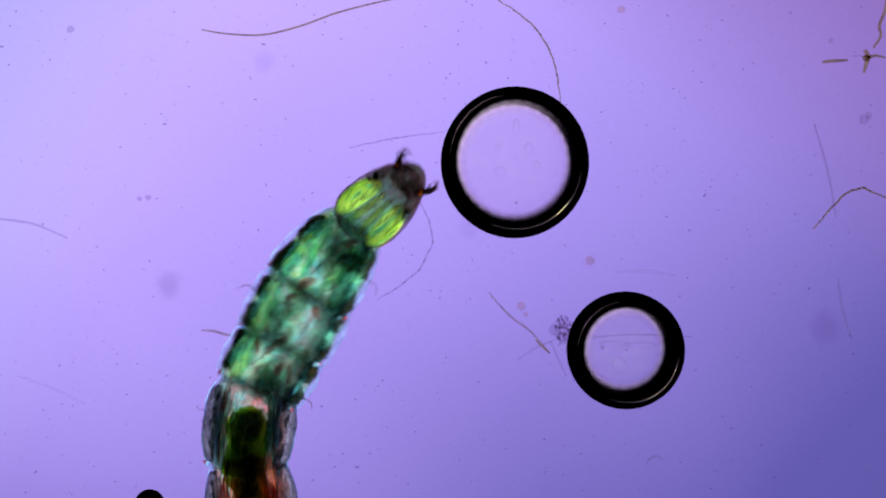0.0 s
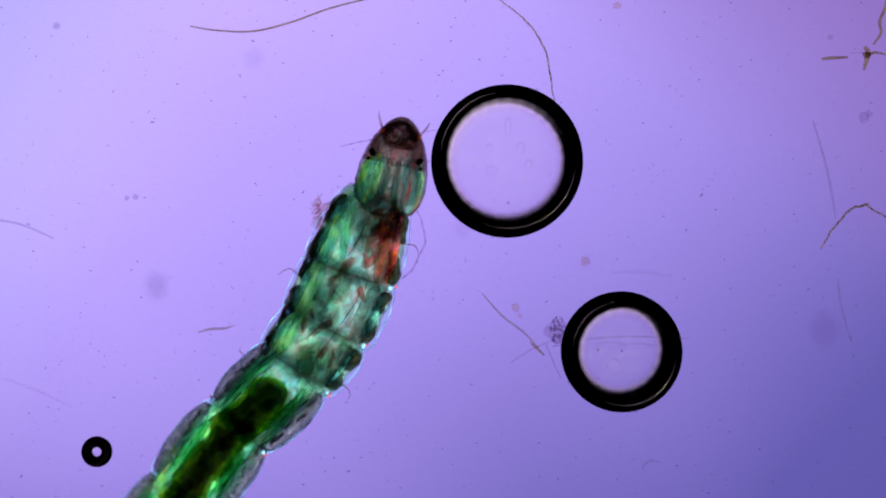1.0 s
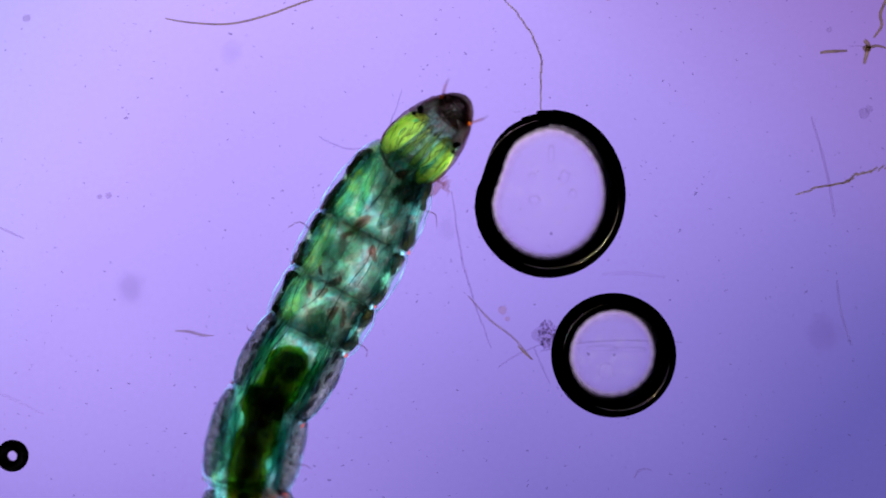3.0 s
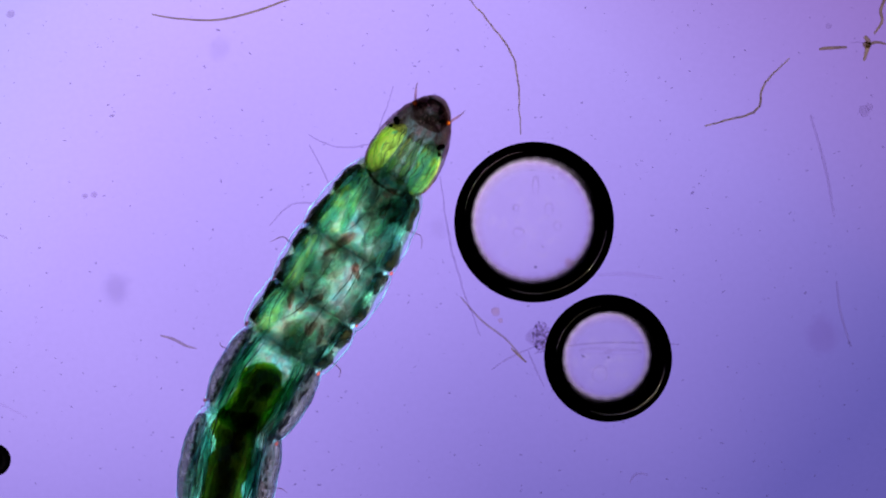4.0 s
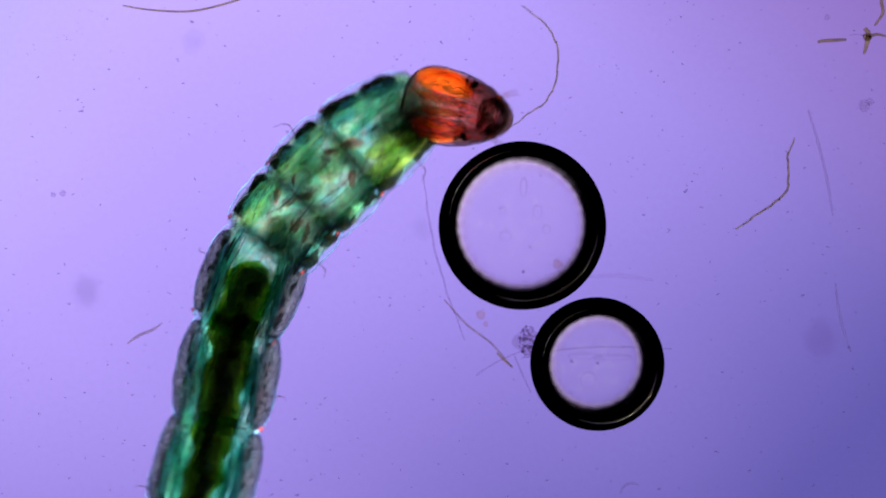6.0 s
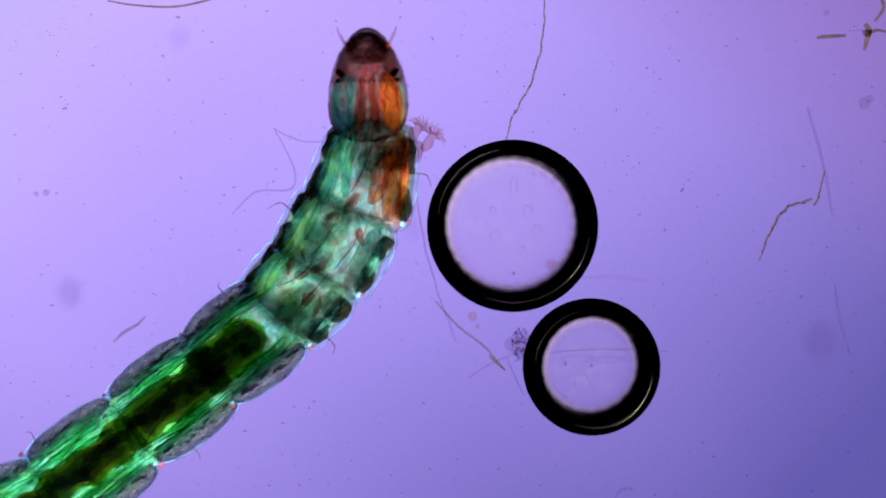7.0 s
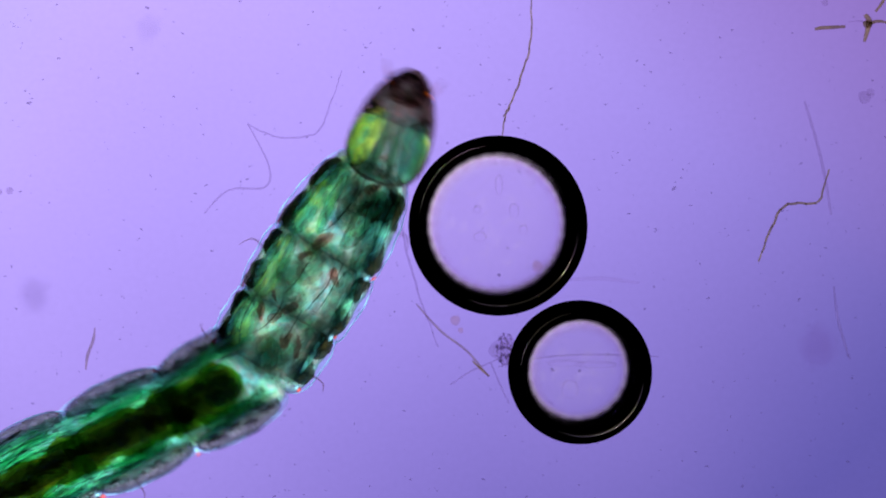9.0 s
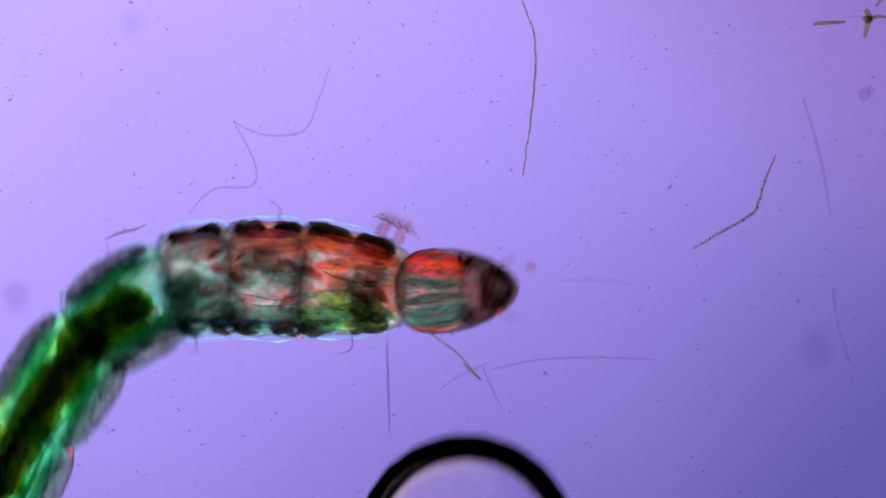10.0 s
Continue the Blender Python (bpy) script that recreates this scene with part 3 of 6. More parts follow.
        for k in range(1 if i % 2 == (side > 0) else 0):
            x = rng.uniform(-0.4, 0.4) * length
            b = thread([(x, side * mean * 0.86, 10), (x + rng.uniform(-6, 10), side * (mean + 10), 12), (x + rng.uniform(-16, 14), side * (mean + rng.uniform(14, 26)), 10)], [1.0, 0.7, 0.3], 6)
            part("bristle", b, BRISTLE, seg)
        # highlight on the fold at the notch, made as a pale cyan lump
        part("fold_glint", lump(rng.uniform(9, 15), rng.uniform(3, 5), 8, side * rear * 0.80, 40, -length / 2, 0.6, i * 1.3 * side, 10, 8), GLINT, seg)
        part("red_spot", lump(rng.uniform(6, 11), rng.uniform(2, 4), 8, side * rear * rng.uniform(0.82, 0.9), 42, -length / 2 + rng.uniform(-3, 6), 0.6, i * 2.3 * side, 10, 8), RED_SPOT, seg)
    for k in range(4 if thorax else 0):
        part("red_spot", lump(rng.uniform(16, 38), rng.uniform(4, 9), 6, rng.uniform(-0.45, 0.45) * mean, 44, rng.choice((-0.45, 0.1, 0.3)) * length + rng.uniform(-9, 9), 0.8, k + i * 4.1, 10, 10, 2.0, rng.uniform(-6, 6), lean=rng.uniform(-8, 8)), RED_SMEAR, seg, "rusty red smear of tissue")
    fold = lump(8, rear * 0.66, 36, 0, 10, -length / 2, 0.3, i * 2.0, 22, 6)
    part("fold", fold, FOLD, seg, "pinkish fold between segments")
    if not thorax:
        w0, w1 = GUT_WIDTH[i + 1] * 0.5 + GUT_WIDTH[i] * 0.5, GUT_WIDTH[i] * 0.5 + GUT_WIDTH[i - 1] * 0.5
        if i == 3:
            rows = []
            for k in range(19):
                u = k / 18
                r = math.sqrt(max(0.003, 1 - max(0.0, (u - 0.62) / 0.38) ** 2))
                rows.append((-length / 2 - 16 + u * 126, (w0 + 1.5 * math.sin(k * 1.1)) * r, 27 * r, 2 * math.sin(k * 0.6), 32))
            part("gut", loft(rows, 20, 0.12, 5.0), GUT_FRONT, seg, "moss green front end of the gut", 20, 7)
        else:
            rows = []
            for k in range(23):
                u = k / 22
                w = w0 + (w1 - w0) * u + (2.5 if i < 5 else 4.0) * math.sin(k * 0.9 + i)
                rows.append((-length / 2 - 16 + u * (length + 32), w, 26, 2.5 * math.sin(k * 0.5 + i), 34))
            part("gut", loft(rows, 18, 0.16, i * 1.7, None, False), GUT, seg, "dark olive gut", 18, 5)
        for k in range(7):
            x = (k + rng.uniform(0.1, 0.9)) / 7 * length * (0.62 if i == 3 else 0.9) - length * (0.5 if i == 3 else 0.45)
            part("gut_content", lump(rng.uniform(22, 46), rng.uniform(5, 13), 6, rng.uniform(-0.42, 0.42) * w0, 56, x, 0.9, k * 1.9 + i, 14, 12, 2.0, rng.uniform(-4, 4)), MOSS if i == 3 and k > 2 else MUD, seg)
    for k in range((5, 4, 4, 2, 0, 0, 0, 0, 0)[i]):
        s = rng.uniform(17, 29)
        x, y = rng.uniform(-0.34, 0.34) * length + (30 if i == 3 else 0), rng.uniform(-0.34, 0.34) * mean
        long = s * rng.uniform(1.7, 2.6)
        part("organ", lump(long, s * 0.8, 11, y, rng.uniform(34, 38), x, 0.22, k * 3.3 + i, 18, 14, 2.0), ORGAN, seg)
        part("membrane", lump(long + 3, s * 0.8 + 2, 12, y, 38, x, 0.22, k * 3.3 + i, 22, 14, 2.0), MEMBRANE, seg)
    for k in range(3 if thorax else 1):
        x0, y0, bow = rng.uniform(-0.5, -0.1) * length, rng.uniform(-0.5, 0.5) * mean, rng.uniform(-26, 26)
        w = thread([(x0, y0, 50), (x0 + 22, y0 + bow * 0.5, 54), (x0 + 52, y0 + bow * 0.8 + rng.uniform(-4, 4), 54), (x0 + 84, y0 + bow * 0.6 + rng.uniform(-8, 8), 50)], [0.5, 0.8, 0.8, 0.4], 6)
        part("air_tube", w, TRACHEA, seg, "thin dark breathing tube")
    if i == 0:
        part("neck", lump(64, 46, 30, 0, -4, length / 2, 0.15, 4.4, 22, 12, 2.6), ORGAN, seg, "soft pale neck behind the head")
    return seg


def small(bm, k=0.76):
    bmesh.ops.scale(bm, vec=(k, k, k), verts=bm.verts)
    return bm


def build_proleg():
    leg = part("proleg", small(lump(56, 20, 15, 0, 0, 14, 0.3, 2.0)), PROLEG, larva, "pale stubby false leg with a crown of bristles")
    rng = random.Random(9)
    for side in (1, -1):
        part("toe", small(lump(44, 11, 10, side * 14, 0, 48, 0.3, side, 12, 10, 2.0, side * 4)), PROLEG, leg)
        for k in range(17):
            a = radians(-75 + 150 * k / 16 + rng.uniform(-6, 6))
            r = rng.uniform(15, 24)
            x, y = 62 + 7 * math.cos(a), side * 17 + 8 * math.sin(a)
            b = thread([(x, y, rng.uniform(-6, 6)), (x + r * 0.6 * math.cos(a), y + r * 0.6 * math.sin(a), 3), (x + r * math.cos(a + 0.35 * side), y + r * math.sin(a + 0.35 * side), rng.uniform(-8, 8))], [1.5, 1.1, 0.5], 5)
            part("bristle", small(b), PROLEG_BRISTLE, leg)
    return leg


larva_head, mandibles = build_head()
larva_segments = [build_segment(i, *s) for i, s in enumerate(SEGMENTS)]
proleg_pair = build_proleg()


# ---------------------------------------------------------------- the bubbles
RIM_HALF = 19.0


def rim_mesh(radius, reach):
    """A short arc of a bubble's edge: x along the edge, y outwards."""
    verts, faces, across, share = [], [], [], []
    steps, n = 24, 28
    for s in range(steps + 1):
        a = (s / steps - 0.5) * 2 * reach / radius
        end = abs(2 * s / steps - 1) * 1.625
        for k in range(n):
            b = 2 * math.pi * k / n
            y = (RIM_HALF if math.cos(b) > 0 else 31.0) * math.cos(b)
            z = 90 * abs(math.sin(b)) ** 0.8 * (1 if math.sin(b) >= 0 else -1)
            verts.append(((radius + y) * math.sin(a) * U, ((radius + y) * math.cos(a) - radius) * U, z * U))
            across.append(RIM_HALF - y)
            share.append(max(0.0, min(1.0, (1.625 - end) / 1.25)))            # neighbours melt into one another
    for s in range(steps):
        for k in range(n):
            faces.append((s * n + k, s * n + (k + 1) % n, s * n + n + (k + 1) % n, s * n + n + k))
    me = bpy.data.meshes.new("rim")
    me.from_pydata(verts, [], faces)
    me.attributes.new("across", "FLOAT", "POINT").data.foreach_set("value", across)
    me.attributes.new("share", "FLOAT", "POINT").data.foreach_set("value", share)
    for p in me.polygons:
        p.use_smooth = True
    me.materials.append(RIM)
    return me


def build_bubble(name, radius, count, label, drops):
    bubble = new(name)
    tagged(bubble, label, "air bubble", "air bubbles in the water")
    rims = []
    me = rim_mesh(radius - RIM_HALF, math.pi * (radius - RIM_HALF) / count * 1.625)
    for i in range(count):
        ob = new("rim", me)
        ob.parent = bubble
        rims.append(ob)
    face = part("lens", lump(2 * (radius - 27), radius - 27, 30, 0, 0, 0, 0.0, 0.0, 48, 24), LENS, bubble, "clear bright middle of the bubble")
    for x, y, r, tall in drops:
        spots = [(x + r * math.cos(2 * math.pi * k / 10), y + r * tall * math.sin(2 * math.pi * k / 10), 31) for k in range(11)]
        part("droplet", thread(spots, [1.6 + 0.8 * math.sin(0.63 * k) for k in range(11)], 6), FAINT_HAIR, face, "faint drop on the bubble's face")
    part("speck", lump(5, 2.2, 2, 1, 31, 0 if radius < 120 else 2, 0.4, radius, 8, 6) if radius < 120 else lump(5, 2.4, 2, -74, 26, 2, 0.4, 2.0, 8, 6), DUST, face)
    glints = []
    # reflected arcs, added as thin threads lying over the black rim
    for start, stop in ((-112, -8), (100, 172)):
        spots = [((radius - 16) * math.cos(radians(start + (stop - start) * k / 8)), (radius - 16) * math.sin(radians(start + (stop - start) * k / 8)), 96) for k in range(9)]
        glints.append(part("glint", thread(spots, [0.2, 0.6, 1.0, 1.3, 1.5, 1.3, 1.0, 0.6, 0.2], 8), SHEEN, bubble, "thin thread drawing a dull reflection on the rim"))
    return rims, face, glints


large_bubble_rims, large_bubble_lens, large_bubble_glints = build_bubble("air_bubble", 131, 30, "large clear air bubble with a thick black rim", ((-26, -18, 9, 0.8), (24, 20, 7, 1.5), (-30, 22, 5, 1.0), (38, -8, 6, 1.2), (2, 58, 5, 3.0)))
small_bubble_rims, small_bubble_lens, small_bubble_glints = build_bubble("air_bubble", 104, 20, "smaller clear air bubble with a thick black rim", ((-14, -26, 12, 1.1), (-20, 12, 26, 0.16), (24, 10, 30, 0.14)))


def ring(t, x, y, rx, ry, dent_at=0, dent=0):
    return t, x, y, rx, ry, dent_at, dent


def swell(rims, face, glints, rows, first, start, share, joined, spare=0.0):
    """Keys a bubble's rim pieces round its outline; once joined they take their share of the common outline."""
    n = len(rims)
    radius = rows[0][3]
    for i, ob in enumerate(rims):
        own = first + 360.0 * (i + 0.5) / n
        both = start + 360.0 * share * (i + 0.5) / n
        while both - own > 180:
            both -= 360
        while both - own < -180:
            both += 360
        spots = []
        for t, x, y, rx, ry, dent_at, dent in rows:
            a = radians(own if t < joined else both)

            def outline(b):
                off = (math.degrees(b) - dent_at + 180) % 360 - 180
                k = 1 - dent * math.exp(-(off / 26.0) ** 2) / rx
                out = spare if t > joined else 0.0
                return Vector(((rx * k - RIM_HALF + out) * math.cos(b), (ry * k - RIM_HALF + out) * math.sin(b)))

            px, py = outline(a)
            along = outline(a + 0.02) - outline(a - 0.02)
            turn = math.degrees(math.atan2(along.y, along.x)) - 180
            spots.append([t, x + px, y + py, turn])
        keys = []
        for s in spots:
            if keys:
                while s[3] - keys[-1][3] > 180:
                    s[3] -= 360
                while s[3] - keys[-1][3] < -180:
                    s[3] += 360
                if keys[-1][0] < joined < s[0]:
                    p = keys[-1]
                    keys.append([joined] + [(p[j] + s[j]) / 2 for j in (1, 2, 3)])
            keys.append(s)
        walk(ob, [(t, lie(x, y, a)) for t, x, y, a in keys])
    walk(face, [(r[0], lie(r[1] - 0.62 * (r[3] - radius), r[2] + 0.78 * (r[4] - radius), 0)) for r in rows])
    for ob, ex, ey in zip(glints, (0.5, -0.72), (-0.87, 0.69)):
        walk(ob, [(t, lie(x + ex * (rx - radius), y + ey * (ry - radius), 0)) for t, x, y, rx, ry, dent_at, dent in rows])


def build_tiny_bubble():
    bubble = new("air_bubble")
    tagged(bubble, "tiny round air bubble, nearly black with a bright middle", "air bubble", "air bubbles in the water")
    bm = bmesh.new()
    rings = []
    for k in range(14):
        b = 2 * math.pi * k / 14
        r, z = 17.5 + 9.5 * math.cos(b), 26 * math.sin(b)
        rings.append([bm.verts.new((r * math.cos(2 * math.pi * i / 40), r * math.sin(2 * math.pi * i / 40), z)) for i in range(40)])
    for k in range(14):
        for i in range(40):
            bm.faces.new((rings[k][i], rings[k][(i + 1) % 40], rings[(k + 1) % 14][(i + 1) % 40], rings[(k + 1) % 14][i]))
    # black colour stands for the lamp light that this edge bends away
    part("rim", bm, EYE_RIM_BLACK, bubble)
    part("lens", lump(24, 12, 10, 0, 0, 0, 0.0, 0.0, 20, 8), LENS, bubble)
    return bubble


tiny_bubble = build_tiny_bubble()


# ---------------------------------------------------------------- hairs and dirt
def build_links(name, label, count, length, radius, material):
    thing = new(name)
    tagged(thing, label, "plant hair", "hairs in the water")
    links = []
    for i in range(count):
        taper = 0.55 + 0.45 * math.sin(math.pi * min(0.95, (i + 1.0) / count))
        r = radius * taper
        h = length / 2 + 0.8
        bm = thread([(-h, 0, 0), (0, 0.8 * math.sin(i * 2.1), 0), (h, 0, 0)], [r, r * 1.08, r], 7)
        links.append(part("link", bm, material, thing))
    return links


hanging_thread_links = build_links("drifting_hair", "thin olive brown plant hair drifting by the bubble", 16, 16.2, 1.5, HAIR)
curled_thread_links = build_links("curled_hair", "kinked olive brown plant hair drifting freely", 14, 14, 1.9, HAIR)
short_rod = finish("plant_splinter", thread([(-33, 0, 0), (-10, 2, 0), (14, -1, 0), (33, 1, 0)], [1.2, 2.6, 2.4, 0.8]), SOFT_HAIR)
tagged(short_rod, "short thin brown plant splinter lying on the slide", "plant splinter")


def still_hair(name, label, points, radius, material, lift=0.0):
    """A hair that rests on the slide, through places on it."""
    spots = [on_slide(x, y) for x, y in points]
    mx, my = spots[0]
    m = len(spots) - 1
    bm = thread([(x - mx, y - my, 0) for x, y in spots], [radius * (0.45 + 0.65 * math.sin(math.pi * (0.12 + 0.76 * i / m))) for i in range(m + 1)], 7)
    ob = finish(name, bm, material)
    place(ob, mx, my, FLOOR + radius + 1 + lift)
    return tagged(ob, label, "plant hair", "hairs on the slide")


still_hair("plant_hair", "long thin pale brown plant hair on the slide", ((357, 53), (400, 60), (465, 62), (530, 47), (600, 22), (680, 2), (760, -14)), 1.7, HAIR)
still_hair("plant_hair", "faint straight hair resting on the slide", ((1440, 218), (1457, 275), (1470, 330), (1479, 386)), 2.4, PALE_HAIR)
still_hair("plant_hair", "faint straight hair resting on the slide", ((1483, 492), (1490, 545), (1507, 600)), 2.2, PALE_HAIR)
still_hair("plant_hair", "thin brown hair lying beside the smaller bubble", ((865, 518), (900, 557), (940, 588), (972, 625)), 1.8, SOFT_HAIR)
still_hair("plant_hair", "faint bent hair beside the smaller bubble", ((915, 638), (945, 618), (985, 600)), 1.6, PALE_HAIR)
still_hair("plant_hair", "faint hair running under the smaller bubble", ((975, 605), (990, 640), (1002, 665)), 1.6, PALE_HAIR)
still_hair("plant_hair", "short brown hair crossing a longer one", ((948, 602), (960, 614), (973, 625)), 1.8, HAIR)
still_hair("plant_hair", "pale curved hair lying on the slide", ((-60, 384), (0, 388), (60, 397), (120, 422)), 2.2, PALE_HAIR)
still_hair("plant_hair", "very faint hair on the slide", ((30, 665), (90, 686), (152, 716)), 2.4, FAINT_HAIR)
still_hair("plant_hair", "small hooked hair on the slide", ((1143, 824), (1150, 812), (1162, 808), (1172, 811)), 2.2, PALE_HAIR)
loop_hair = still_hair("plant_hair", "long looping faint hair drifting over the slide", ((550, 384), (587, 349), (640, 345), (646, 313), (615, 251)), 1.6, PALE_HAIR)
LOOSE = ((615, 251), (640, 266), (664, 272), (690, 272), (713, 268), (728, 250), (734, 231), (745, 201), (754, 172))
LONG = ((831, 320), (840, 385), (849, 437), (870, 510), (897, 581))


def along(points, count):
    """count + 1 joints at even steps along a line on the slide."""
    spots = [Vector(on_slide(*p)) for p in points]
    runs = [0.0]
    for p, q in zip(spots, spots[1:]):
        runs.append(runs[-1] + (q - p).length)
    joints = []
    for k in range(count + 1):
        d = runs[-1] * k / count
        j = max(i for i in range(len(runs) - 1) if runs[i] <= d + 1e-6)
        joints.append(spots[j].lerp(spots[j + 1], min(1.0, (d - runs[j]) / (runs[j + 1] - runs[j]))))
    return joints


def drift(links, rows):
    """Keys a hair's links along the lines that it takes."""
    keys = [[] for _ in links]
    for t, points in rows:
        joints = along(points, len(links))
        for k, (p, q) in enumerate(zip(joints, joints[1:])):
            turn = math.degrees(math.atan2(q.y - p.y, q.x - p.x))
            if keys[k]:
                while turn - keys[k][-1][3] > 180:
                    turn -= 360
                while turn - keys[k][-1][3] < -180:
                    turn += 360
            keys[k].append((t, (p.x + q.x) / 2, (p.y + q.y) / 2, turn))
    for ob, rows in zip(links, keys):
        walk(ob, [(t, lie(x, y, turn, -92)) for t, x, y, turn in rows])


loose_hair = build_links("drifting_hair", "faint curved hair drifting over the slide", 10, 19.5, 1.5, PALE_HAIR)
long_hair = build_links("drifting_hair", "long faint hair drifting beside the bubbles", 12, 23, 1.8, PALE_HAIR)
still_hair("plant_hair", "pale hair lying under the smaller bubble", ((986, 611), (1045, 598), (1110, 593), (1180, 594), (1224, 596)), 1.6, PALE_HAIR)
still_hair("plant_hair", "faint straight hair crossing the slide", ((1090, 482), (1140, 480), (1195, 487)), 3.6, FAINT_HAIR)
still_hair("plant_hair", "crooked brown hair by the dirt cluster", ((1568, -20), (1567, 15), (1556, 45), (1558, 65), (1545, 85)), 2.6, HAIR)
still_hair("plant_hair", "short dark brown hair beside the dirt cluster", ((1455, 111), (1463, 109), (1480, 108), (1500, 107)), 2.8, HAIR)


def build_cluster():
    x, y = on_slide(1533, 103)
    ob = new("dirt_cluster")
    place(ob, x, y, FLOOR + 6)
    tagged(ob, "small dark brown cluster of plant shreds on the slide", "dirt")
    part("shred", thread([(-4, 14, 0), (2, 5, 0), (0, -8, 0), (-5, -27, 0)], [3, 4.5, 4, 2]), HAIR, ob)
    part("shred", thread([(2, 0, 0), (16, 4, 0), (35, 0, 0)], [3, 2.4, 1.2]), HAIR, ob)
    part("shred", thread([(-30, 3, 0), (-14, 4, 0), (0, 2, 0)], [0.8, 1.2, 2]), PALE_HAIR, ob)
    part("core", lump(15, 6, 5, 0, 0, 0, 0.5, 3.0), HAIR, ob)


build_cluster()


def build_clump():
    """A fuzzy ball of grains beside the smaller bubble."""
    rng = random.Random(5)
    x, y = on_slide(997, 584)
    ob = new("grain_clump")
    place(ob, x, y, FLOOR + 12)
    tagged(ob, "fuzzy grey clump of fine grains against the bubble", "dirt")
    for k in range(130):
        a, r = rng.uniform(0, 6.28), 21 * math.sqrt(rng.random())
        s = rng.uniform(1.2, 3.0)
        part("grain", lump(2 * s, s, s, r * 1.25 * math.sin(a), rng.uniform(-6, 6), r * 0.7 * math.cos(a), 0.4, k, 7, 4), DUST if k % 4 == 0 else PALE_HAIR, ob)
    part("core", lump(54, 17, 10, 0, -2, 0, 0.5, 4.0, 20, 14), PALE_HAIR, ob)
    return ob


clump = build_clump()


def build_specks():
    rng = random.Random(21)
    verts, faces = [], []
    for k in range(1500):
        x, y = rng.uniform(-1000, 900), rng.uniform(-560, 560)
        r = rng.choice((0.5, 0.6, 0.8, 0.9, 1.3)) * (1.7 if rng.random() < 0.05 else 1.0)
        lx, a = rng.uniform(1.0, 2.6), rng.gauss(0, 0.5)
        base = len(verts)
        for i in range(6):
            b = i * math.pi / 3
            px, py = r * lx * math.cos(b) * rng.uniform(0.7, 1.2), r * math.sin(b) * rng.uniform(0.7, 1.2)
            verts.append(((x + px * math.cos(a) - py * math.sin(a)) * U, (y + px * math.sin(a) + py * math.cos(a)) * U, (FLOOR + 1.0) * U))
        verts.append((x * U, y * U, (FLOOR + 1.0 + r) * U))
        verts.append((x * U, y * U, (FLOOR + 0.3) * U))
        for i in range(6):
            faces.append((base + i, base + (i + 1) % 6, base + 6))
            faces.append((base + (i + 1) % 6, base + i, base + 7))
    me = bpy.data.meshes.new("specks")
    me.from_pydata(verts, [], faces)
    me.materials.append(DUST)
    for p in me.polygons:
        p.use_smooth = True
    tagged(new("specks", me), "fine dark specks scattered over the slide", "dust", kind="stuff")


build_specks()


def build_smudge(x, y, r, strength):
    """A grain far below the focus: a soft round shade on the slide."""
    m, nt = graph("soft_shade")
    co = units(nt, (1.0 / r, 1.0 / r, 0), False)
    ln = node(nt, "ShaderNodeVectorMath")
    ln.operation = "LENGTH"
    nt.links.new(co, ln.inputs[0])
    wob = grain(nt, units(nt), r * 0.9, 2.0)
    d = maths(nt, "ADD", ln.outputs["Value"], spread(nt, wob, 0.3, 0.7, -0.18, 0.18))
    n = node(nt, "ShaderNodeMapRange")
    n.interpolation_type = "SMOOTHERSTEP"
    for sock, v in zip(n.inputs, (d, 0.05, 0.85, 1.0 - strength, 1.0)):
        feed(nt, sock, v)
    seen_through(nt, (0.02, 0.01, 0.05), n.outputs[0], (1.0, 1.0, 1.0))
    ob = finish("smudge", lump(2 * r, r, 2.0, 0, 0, 0, 0.0, 0.0, 28, 10), m)
    place(ob, *on_slide(x, y), FLOOR + 3)
    tagged(ob, "soft faint violet smudge on the slide", "smudge", "smudges on the slide")


for x, y, r, strength in ((300, 505, 46, 0.13), (1465, 578, 52, 0.16), (468, 112, 34, 0.07), (826, 404, 34, 0.06), (1045, 462, 22, 0.06)):
    build_smudge(x, y, r, strength)


def build_flake(x, y, r, material, label):
    ob = finish("flake", lump(2.2 * r, r, 2.5, 0, 0, 0, 0.8, x * 0.01, 14, 10), material)
    place(ob, *on_slide(x, y), FLOOR + 3, x % 180)
    tagged(ob, label, "flake", "flakes on the slide")


for x, y, r in ((922, 541, 7), (930, 556, 4), (1099, 17, 7), (1045, 460, 8), (1528, 212, 9), (1537, 205, 6), (262, 350, 5), (247, 352, 4), (1470, 72, 5), (125, 52, 6)):
    build_flake(x, y, r, BROWN_FLAKE if x in (922, 930, 1099, 1045) else PALE_HAIR, "tiny brownish flake on the slide" if x in (922, 930, 1099, 1045) else "tiny see-through flake on the slide")


